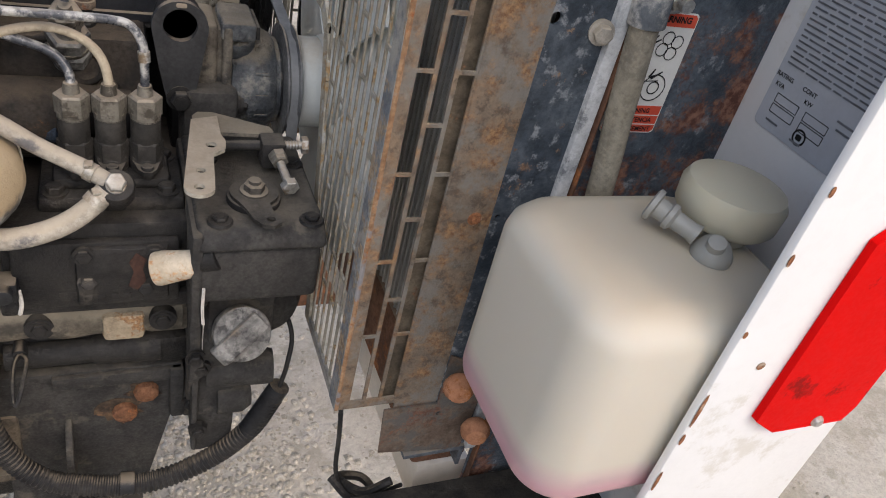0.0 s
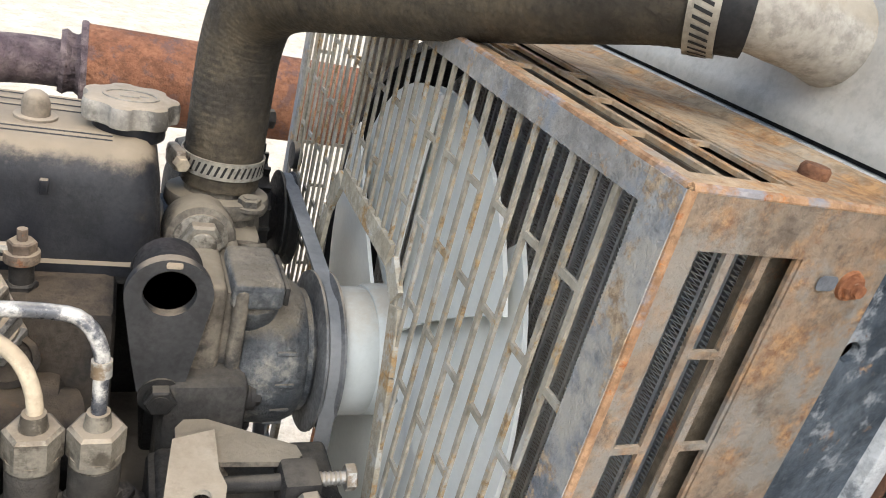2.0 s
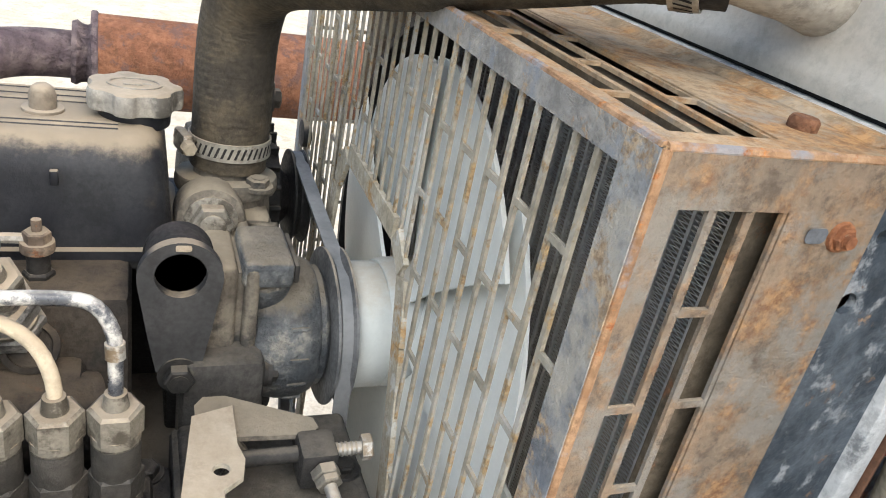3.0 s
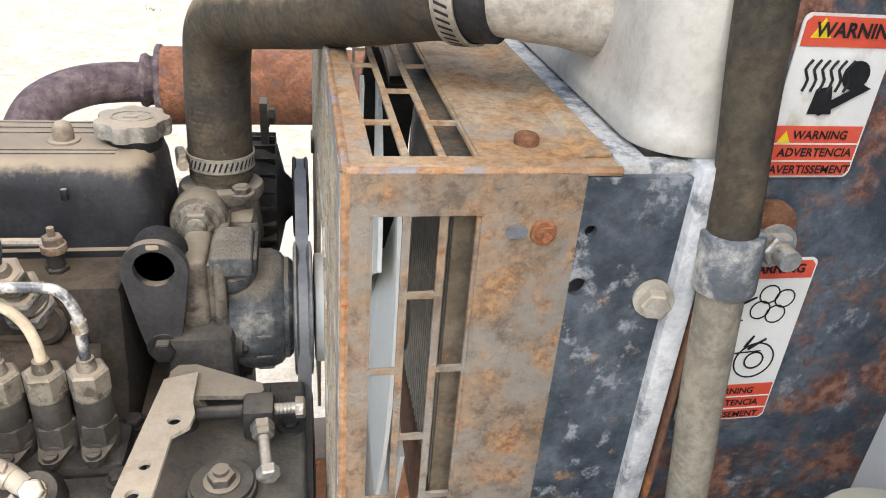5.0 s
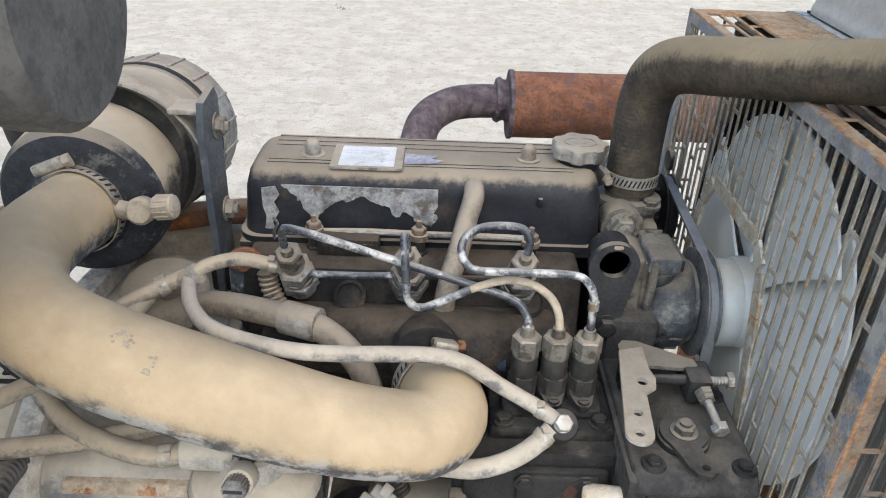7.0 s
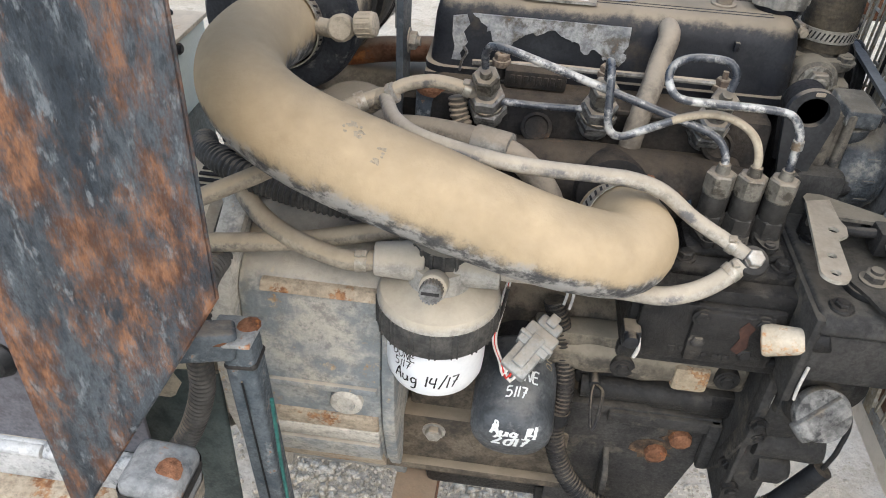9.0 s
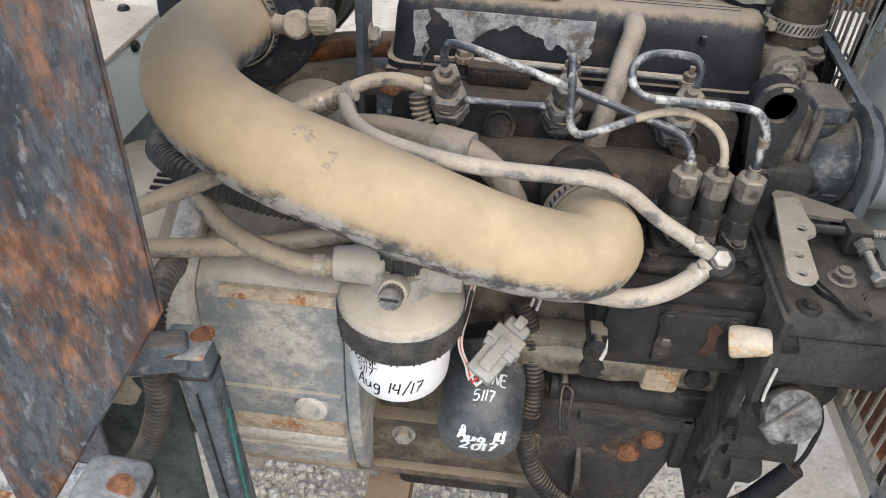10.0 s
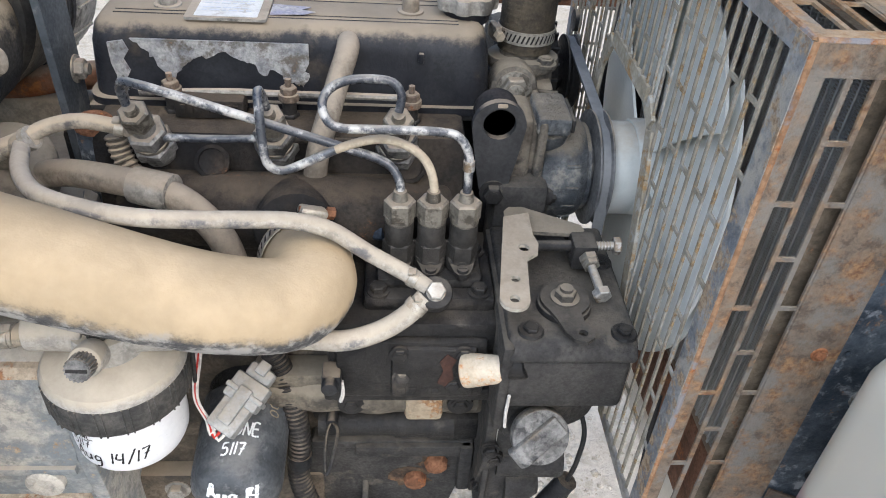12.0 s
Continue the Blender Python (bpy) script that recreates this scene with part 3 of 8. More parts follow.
def plate(outline, thick, origin, u, v, holes=(), bevel=0.0):
    """A flat plate of a 2D outline with holes (lists of 2D points), in the plane of u and v; it thickens towards u x v."""
    bm = bmesh.new()
    o, u, v = V(origin), V(u), V(v)
    edges = []
    for loop in (outline, *holes):
        vs = [bm.verts.new(o + u * a + v * b) for a, b in loop]
        edges += [bm.edges.new((vs[i], vs[(i + 1) % len(vs)])) for i in range(len(vs))]
    bmesh.ops.triangle_fill(bm, use_beauty=True, use_dissolve=False, edges=edges)
    faces = list(bm.faces)
    ext = bmesh.ops.extrude_face_region(bm, geom=faces)
    nv = [g for g in ext["geom"] if isinstance(g, bmesh.types.BMVert)]
    bmesh.ops.translate(bm, verts=nv, vec=u.cross(v).normalized() * thick)
    bmesh.ops.recalc_face_normals(bm, faces=bm.faces)
    return bm


def circle(cx, cy, r, n=20, a0=0.0, a1=2 * math.pi):
    full = abs(a1 - a0 - 2 * math.pi) < 1e-6
    return [(cx + r * math.cos(a0 + (a1 - a0) * k / (n if full else n - 1)), cy + r * math.sin(a0 + (a1 - a0) * k / (n if full else n - 1))) for k in range(n)]


def rounded(x0, x1, y0, y1, r, n=5):
    out = []
    for cx, cy, a in ((x1 - r, y1 - r, 0), (x0 + r, y1 - r, 90), (x0 + r, y0 + r, 180), (x1 - r, y0 + r, 270)):
        out += circle(cx, cy, r, n, radians(a), radians(a + 90))
    return out


def prism(profile, axis, a0, a1, bevel=0.0, seg=2):
    """A profile of (p, q) extruded along x (p=y, q=z), y (p=x, q=z) or z (p=x, q=y)."""
    bm = bmesh.new()
    at = {"x": lambda p, q, a: (a, p, q), "y": lambda p, q, a: (p, a, q), "z": lambda p, q, a: (p, q, a)}[axis]
    r0 = [bm.verts.new(at(p, q, a0)) for p, q in profile]
    r1 = [bm.verts.new(at(p, q, a1)) for p, q in profile]
    n = len(r0)
    for i in range(n):
        bm.faces.new((r0[i], r0[(i + 1) % n], r1[(i + 1) % n], r1[i]))
    bm.faces.new(r0)
    bm.faces.new(r1)
    bmesh.ops.recalc_face_normals(bm, faces=bm.faces)
    if bevel:
        bmesh.ops.bevel(bm, geom=list(bm.edges), offset=bevel, segments=seg, affect="EDGES", profile=0.5)
    return bm


HERE = [V(0, 0, 0)]     # where the group of things being built stands


def as_object(name, bm, material, sharp=38):
    me = bpy.data.meshes.new(name)
    if HERE[0].length:
        moved(bm, Matrix.Translation(HERE[0]))
    lim = radians(sharp)
    for f in bm.faces:
        f.smooth = True
    for e in bm.edges:
        if len(e.link_faces) != 2 or e.calc_face_angle(0) > lim:
            e.smooth = False
    bm.to_mesh(me)
    bm.free()
    me.materials.append(material)
    return new(name, me)


def part(name, bm, material, parent, label="", sharp=38):
    ob = as_object(name, bm, material, sharp)
    ob.parent = parent
    ob.matrix_parent_inverse = parent.matrix_basis.inverted() if parent.parent is None else Matrix()
    return tagged(ob, label)


def thing(name, at, label, category, group="", kind=""):
    ob = new(name)
    ob.empty_display_size = 0.02
    ob.matrix_basis = Matrix.Translation(V(at) + HERE[0])
    return tagged(ob, label, category, group, kind)


def single(name, bm, material, label, category, group="", kind="", sharp=38):
    return tagged(as_object(name, bm, material, sharp), label, category, group, kind)


def lettering(text, size, origin, u, v, lift=0.0004, thick=0.0):
    """Built-in letters as a mesh in the plane of u and v."""
    cu = bpy.data.curves.new("letters", "FONT")
    cu.body, cu.size, cu.align_x, cu.align_y, cu.offset = text, size, "CENTER", "CENTER", thick
    cu.resolution_u = 3
    ob = bpy.data.objects.new("letters", cu)
    scene.collection.objects.link(ob)
    bpy.context.view_layer.update()
    me = ob.evaluated_get(bpy.context.evaluated_depsgraph_get()).to_mesh()
    bm = bmesh.new()
    bm.from_mesh(me)
    bpy.data.objects.remove(ob)
    bpy.data.curves.remove(cu)
    uu, vv = V(u), V(v)
    nn = uu.cross(vv).normalized()
    for q in bm.verts:
        a, b = q.co.x, q.co.y
        q.co = V(origin) + uu * a + vv * b + nn * lift
    return bm


def flat(points, origin, u, v, lift=0.0004):
    """A thin printed shape of 2D points on the plane of u and v."""
    uu, vv = V(u), V(v)
    return plate(points, 0.0002, V(origin) + uu.cross(vv).normalized() * lift, uu, vv)


def hose_clamp(at, axis, r, parent=None, width=0.011, screw=(0, -1, 0.4), group="", big=1.0, rusty=False):
    """A worm-drive clamp: slotted band, screw housing and screw."""
    a, u, w = basis(axis)
    c = V(at)
    t = thing("hose_clamp", at, "slotted steel worm-drive clamp round a hose end", "hose clamp", "hose clamps") if parent is None else parent
    band = bmesh.new()
    seg = 40
    rings = []
    for h, rr in ((-width / 2, r), (-width / 2, r + 0.0011), (width / 2, r + 0.0011), (width / 2, r)):
        rings.append([band.verts.new(c + a * h + (u * math.cos(k * 2 * math.pi / seg) + w * math.sin(k * 2 * math.pi / seg)) * rr) for k in range(seg)])
    for p, q in zip(rings, rings[1:] + rings[:1]):
        for k in range(seg):
            band.faces.new((p[k], p[(k + 1) % seg], q[(k + 1) % seg], q[k]))
    bmesh.ops.recalc_face_normals(band, faces=band.faces)
    part("band", band, M["clamp"], t)
    slots = bmesh.new()
    for k in range(seg):
        g = 2 * math.pi * (k + 0.5) / seg
        rad, tan = u * math.cos(g) + w * math.sin(g), w * math.cos(g) - u * math.sin(g)
        q = c + rad * (r + 0.0013)
        d, s = a * width * 0.3, tan * (math.pi * r / seg * 0.42)
        e = a * 0.0 + tan * 0.0012
        slots.faces.new([slots.verts.new(q + x) for x in (-d - s - e, -d + s - e, d + s + e, d - s + e)])
    bmesh.ops.recalc_face_normals(slots, faces=slots.faces)
    tagged(part("slot_strip", slots, M["slot"], t), kind="stuff")
    sv = V(screw)
    sv = (sv - a * sv.dot(a)).normalized()
    tg = a.cross(sv).normalized()
    hb = box(-0.012 * big, 0.008 * big, -width * 0.6, width * 0.6, 0, 0.007 * big, 0.0025)
    part("housing", moved(hb, Matrix.Translation(c + sv * (r + 0.0008)) @ Matrix((tg, a, sv)).transposed().to_4x4()), M["clamp"], t)
    q = c + sv * (r + 0.005)
    part("screw", join(cyl(q - tg * 0.012 * big, q + tg * 0.008 * big, 0.0024 * big, seg=10), hexa(q + tg * 0.008 * big, q + tg * (0.008 * big + 0.006), 0.0045 * big)), M["rusthead"] if rusty else M["knob"], t)
    return t

# ---- ground and chassis ----


def build_ground():
    bm = bmesh.new()
    xs = [-900, -200, -60, -20] + [-8 + 0.5 * k for k in range(33)] + [20, 60, 200, 900]
    ys = [-900, -200, -60, -20] + [-4 + 0.5 * k for k in range(45)] + [30, 60, 200, 900]
    grid = [[bm.verts.new((x, y, 0.02 * (noise.noise(V(x * 0.6, y * 0.6, 0))) if abs(x) < 9 and -4 <= y < 19 else 0)) for x in xs] for y in ys]
    for a, b in zip(grid, grid[1:]):
        for k in range(len(xs) - 1):
            bm.faces.new((a[k], a[k + 1], b[k + 1], b[k]))
    single("ground", bm, M["ground"], "pale dry sandy ground, worn bare and dusty", "ground", kind="structure", sharp=80)
    rnd = random.Random(4)
    g = bmesh.new()
    for k in range(30000):
        x, y = (rnd.uniform(-0.6, 1.1), rnd.uniform(0.5, 1.7)) if k < 24000 else (rnd.uniform(-1.3, 1.6), rnd.uniform(0.4, 2.6))
        r = rnd.choice((0.0022, 0.0028, 0.0035, 0.004, 0.005, 0.006, 0.009)) * rnd.uniform(0.7, 1.3)
        top = [g.verts.new((x + r * math.cos(a + rnd.uniform(-0.3, 0.3)) * rnd.uniform(0.7, 1.2), y + r * math.sin(a) * rnd.uniform(0.7, 1.2), r * 0.35)) for a in (0, 1.26, 2.5, 3.77, 5.0)]
        low = [g.verts.new((v.co.x + (v.co.x - x) * 0.3, v.co.y + (v.co.y - y) * 0.3, -0.012)) for v in top]
        peak = g.verts.new((x + rnd.uniform(-0.3, 0.3) * r, y + rnd.uniform(-0.3, 0.3) * r, r * rnd.uniform(0.55, 0.9)))
        for i in range(5):
            g.faces.new((top[i], top[(i + 1) % 5], peak))
            g.faces.new((low[i], low[(i + 1) % 5], top[(i + 1) % 5], top[i]))
    single("gravel", g, M["gravel"], "loose pale gravel scattered on the ground", "gravel", kind="stuff", sharp=25)
    w = bmesh.new()
    for k in range(40):
        cx, cy = rnd.choice(((-0.9, 6.4), (0.2, 4.6), (-2.4, 5.2), (1.1, 7.5)))
        x, y = cx + rnd.gauss(0, 0.07), cy + rnd.gauss(0, 0.05)
        a, h = rnd.uniform(0, 6.28), rnd.uniform(0.015, 0.035)
        d = V(math.cos(a), math.sin(a), 0)
        s = d.cross(Z) * 0.004
        w.faces.new([w.verts.new(V(x, y, 0) + q) for q in (s, -s, d * h * 0.7 - s * 0.4 + Z * h, d * h * 0.7 + s * 0.4 + Z * h)])
    single("weeds", w, surface("green_weed", (0.10, 0.13, 0.04), (0.16, 0.18, 0.07), 40, 0.8, bump=0.0), "tiny green weeds growing in the sandy ground", "weeds", kind="stuff")


def channel(x0, x1, y0, y1, z0, z1, t=0.006):
    """A steel channel lying along its longer side, open below."""
    if x1 - x0 > y1 - y0:
        prof = [(y0, z0), (y0, z1), (y1, z1), (y1, z0), (y1 - t, z0), (y1 - t, z1 - t), (y0 + t, z1 - t), (y0 + t, z0)]
        return prism(prof, "x", x0, x1)
    prof = [(x0, z0), (x0, z1), (x1, z1), (x1, z0), (x1 - t, z0), (x1 - t, z1 - t), (x0 + t, z1 - t), (x0 + t, z0)]
    return prism(prof, "y", y0, y1)


def build_chassis():
    t = thing("trailer_frame", (-0.1, 0.6, 0.55), "rusty brown steel trailer frame under the engine", "trailer frame")
    part("rail", channel(-1.3, 1.2, 0.93, 1.01, 0.52, 0.62), M["beam"], t)
    part("crossmember", channel(-0.245, -0.195, 0.40, 0.93, 0.54, 0.60), M["beam"], t)
    part("rail", channel(0.20, 0.455, 0.345, 0.41, 0.68, 0.76), M["oily"], t, "black painted side rail")
    part("crossmember", box(0.288, 0.345, 0.44, 0.93, 0.690, 0.745, 0.004), M["cream"], t, "cream painted cross tube")
    part("crossmember", channel(-1.2, -0.30, 0.30, 0.37, 0.56, 0.66), M["beam"], t)
    for x in (-0.9, 0.9):
        part("leg", box(x - 0.03, x + 0.03, 0.94, 1.0, 0.0, 0.52, 0.004), M["beam"], t)
    for x in (-0.9, 0.40):
        part("leg", box(x - 0.03, x + 0.03, 0.35, 0.40, 0.0, 0.57 if x < 0 else 0.682, 0.004), M["beam"], t)


# ---- fan guard and radiator ----
GX, GY, GZ = 0.174, 0.420, 1.258     # planes of the guard's engine side, near side and top
GY1, GZ0 = 0.872, 0.873              # far side and lower rim
PITCH, LINK = 0.0135, 0.0762
SIDE_PITCH = 0.0138


def strip(bm, corners, n, t):
    """A thin bar of four corners, thickened along n."""
    a = [bm.verts.new(c) for c in corners]
    b = [bm.verts.new(V(c) + n * t) for c in corners]
    bm.faces.new(a)
    bm.faces.new(b)
    for i in range(4):
        bm.faces.new((a[i], a[(i + 1) % 4], b[(i + 1) % 4], b[i]))


def slotted(bm, at, n, u0, u1, v0, v1, first=0.0, bar=0.0027, t=0.0016, cut=None, link=LINK, pitch=PITCH):
    """Punched staggered slots: bars along v at every pitch of u, with short links between them. at(u, v) gives the place."""
    k = 0
    u = u0
    while u <= u1 + 1e-6:
        spans = [(v0, v1)] if cut is None else [(cut(u), v1)] if cut(u) > v0 else [(v0, v1)]
        for a, b in spans:
            w = bar / 2
            strip(bm, [at(u - w, a), at(u + w, a), at(u + w, b), at(u - w, b)], n, t)
        if u + pitch <= u1 + 1e-6:
            v = v0 + first + (link / 2 if k % 2 else 0)
            while v < v1:
                low = max(cut(u), cut(u + pitch)) if cut else v0
                if v > low + 0.004:
                    h = 0.0014
                    strip(bm, [at(u + w, v - h), at(u + pitch - w, v - h), at(u + pitch - w, v + h), at(u + w, v + h)], n, t)
                v += link
        u += pitch
        k += 1


OPENING = [(0.530, 0.86), (0.553, 0.98), (0.566, 1.04), (0.577, 1.088), (0.587, 1.122), (0.604, 1.134), (0.706, 1.136), (0.722, 1.11), (0.738, 1.0), (0.746, 0.86)]


def cutout(y):
    """Height of the opening for the fan hub in the guard's engine side, at a depth y."""
    pts = OPENING
    if y <= pts[0][0] or y >= pts[-1][0]:
        return 0.0
    for (a, p), (b, q) in zip(pts, pts[1:]):
        if a <= y <= b:
            return p + (q - p) * (y - a) / (b - a)
    return 0.0


def build_guard():
    t = thing("fan_guard", (0.22, 0.62, GZ0), "rusted punched sheet-steel guard box round the radiator fan", "fan guard")
    X, Y = V(1, 0, 0), V(0, 1, 0)
    # engine side: punched sheet with the hub opening
    bm = bmesh.new()
    slotted(bm, lambda u, v: V(GX, u, v), X, GY + 0.0155, GY1 - 0.012, GZ0 + 0.010, GZ - 0.0105, 0.0612, cut=cutout)
    part("mesh_panel", bm, M["guardmesh"], t, "dusty tan sheet with staggered upright slots")
    rim = bmesh.new()
    for y0, y1, z0, z1 in ((GY1 - 0.012, GY1, GZ0, GZ), (GY + 0.016, GY1 - 0.012, GZ - 0.0105, GZ), (GY + 0.016, 0.536, GZ0, GZ0 + 0.010), (0.744, GY1 - 0.012, GZ0, GZ0 + 0.010)):
        rim = bmesh.new()
        strip(rim, [V(GX - 0.0008, y0, z0), V(GX - 0.0008, y1, z0), V(GX - 0.0008, y1, z1), V(GX - 0.0008, y0, z1)], X, 0.0026)
        bmesh.ops.recalc_face_normals(rim, faces=rim.faces)
        part("border", rim, M["guardgrey"], t, "grey-tan border with rust")
    rim = bmesh.new()
    strip(rim, [V(GX - 0.0012, GY, GZ0), V(GX - 0.0012, GY + 0.016, GZ0), V(GX - 0.0012, GY + 0.016, GZ), V(GX - 0.0012, GY, GZ)], X, 0.003)
    bmesh.ops.recalc_face_normals(rim, faces=rim.faces)
    part("border", rim, M["guardedge"], t, "blue-grey border with tan rust")
    edge = bmesh.new()
    pts = [(0.5325, GZ0), *OPENING[1:-1], (0.7455, GZ0)]
    for (a, p), (b, q) in zip(pts, pts[1:]):
        d = V(0, b - a, q - p).normalized()
        s = V(0, -d.z, d.y) * 0.013
        strip(edge, [V(GX - 0.001, a, p), V(GX - 0.001, b, q), V(GX - 0.001, b, q) + s, V(GX - 0.001, a, p) + s], X, 0.003)
    bmesh.ops.recalc_face_normals(edge, faces=edge.faces)
    part("opening_rim", edge, M["guardrim"], t, "tan rusty flange round the hub opening")
    plate_bolt = cyl((GX - 0.003, 0.842, 1.105), (GX + 0.004, 0.842, 1.105), 0.011, bevel=0.001)
    part("grommet", plate_bolt, M["rubber"], t)
    # near side: three columns of slots, then plain sheet
    near = bmesh.new()
    slotted(near, lambda u, v: V(u, GY, v), Y, 0.1835, 0.1835 + 3 * SIDE_PITCH, GZ0 + 0.008, GZ - 0.017, 0.0712, bar=0.0031, link=0.0726, pitch=SIDE_PITCH)
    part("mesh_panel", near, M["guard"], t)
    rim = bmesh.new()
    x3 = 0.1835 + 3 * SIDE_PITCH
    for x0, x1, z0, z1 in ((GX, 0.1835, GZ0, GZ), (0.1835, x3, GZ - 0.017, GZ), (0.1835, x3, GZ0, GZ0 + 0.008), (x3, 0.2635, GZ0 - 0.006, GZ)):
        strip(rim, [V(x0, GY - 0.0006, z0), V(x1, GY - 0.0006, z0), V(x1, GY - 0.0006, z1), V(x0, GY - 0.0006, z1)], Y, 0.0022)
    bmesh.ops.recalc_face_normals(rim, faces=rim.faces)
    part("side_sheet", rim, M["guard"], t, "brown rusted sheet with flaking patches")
    # top: three rows of slots running away, then plain sheet
    top = bmesh.new()
    slotted(top, lambda u, v: V(u, v, GZ), -Z, 0.1840, 0.1840 + 3 * SIDE_PITCH, GY + 0.0135, GY1 - 0.02, 0.0395, bar=0.0030, link=0.084, pitch=SIDE_PITCH)
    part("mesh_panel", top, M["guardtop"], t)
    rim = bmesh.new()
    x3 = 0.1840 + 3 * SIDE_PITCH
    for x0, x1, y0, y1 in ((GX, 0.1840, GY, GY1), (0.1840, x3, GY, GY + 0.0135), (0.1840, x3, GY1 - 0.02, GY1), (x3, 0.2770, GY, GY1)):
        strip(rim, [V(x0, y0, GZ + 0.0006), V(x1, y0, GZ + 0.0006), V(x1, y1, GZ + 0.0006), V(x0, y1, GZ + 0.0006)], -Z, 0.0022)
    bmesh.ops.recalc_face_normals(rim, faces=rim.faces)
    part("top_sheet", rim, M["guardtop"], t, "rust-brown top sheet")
    part("seam_bead", tube([(GX + 0.001, GY + 0.001, GZ), (0.277, GY + 0.001, GZ)], 0.0018, 8, smooth=False), M["guardseam"], t)
    part("fold", prism([(0.2650, GZ + 0.0006), (0.2690, GZ + 0.0030), (0.2768, GZ + 0.0030), (0.2768, GZ + 0.0006)], "y", GY + 0.012, GY1 - 0.006, 0.0006), M["guardtop"], t, "folded lip beside the tank")
    part("seam_bead", tube([(GX + 0.001, GY + 0.001, GZ0), (GX + 0.001, GY + 0.001, GZ)], 0.0022, 8, smooth=False), M["guardseam"], t)
    part("seam_bead", tube([(GX + 0.001, GY + 0.001, GZ), (GX + 0.001, GY1, GZ)], 0.0018, 8, smooth=False), M["guardseam"], t)
    # far side sheet
    bm = bmesh.new()
    slotted(bm, lambda u, v: V(u, GY1, v), -Y, 0.1835, 0.1835 + 3 * SIDE_PITCH, GZ0, GZ - 0.01, 0.006, pitch=SIDE_PITCH)
    part("mesh_panel", bm, M["guardmesh"], t)
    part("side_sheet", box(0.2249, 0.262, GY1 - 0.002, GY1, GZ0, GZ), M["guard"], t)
    part("inner_flange", box(0.2165, 0.258, GY + 0.008, GY + 0.011, GZ0, GZ - 0.004), M["flangebrown"], t, "brown rusty flange behind the slots")
    part("inner_flange", box(0.2180, 0.258, GY + 0.012, GY1 - 0.01, GZ - 0.012, GZ - 0.009), M["flangebrown"], t)
    # fasteners
    part("bolt", join(bolt((0.2495, GY - 0.0008, 1.2335), (0, -1, 0), 0.0042, 0.003, False), lathe([(0.0054, 0), (0.0050, 0.0012), (0.0, 0.0013)], (0.2495, GY - 0.0006, 1.2335), (0, -1, 0), 14), cyl((0.2495, GY - 0.004, 1.2335), (0.2495, GY - 0.0055, 1.2335), 0.0022, seg=10)), M["boltorange"], t, "bright rusted bolt in a slotted hole")
    part("bolt", join(bolt((0.2505, GY - 0.0008, 1.061), (0, -1, 0), 0.0038, 0.0030, False), lathe([(0.0055, 0), (0.0052, 0.001), (0.0, 0.0011)], (0.2505, GY - 0.0006, 1.061), (0, -1, 0), 14)), M["boltorange"], t)
    part("bolt", lathe([(0.0050, 0), (0.0050, 0.0028), (0.0042, 0.0040), (0.0, 0.0043)], (0.247, 0.447, GZ + 0.0006), (0, 0, 1), 16), M["rusthead"], t, "rusted rivet head")
    part("slot_hole", flat(rounded(0.2345, 0.243, -0.0026, 0.0026, 0.0020), (0, GY - 0.0008, 1.234), (1, 0, 0), (0, 0, 1)), M["bluesteel"], t)


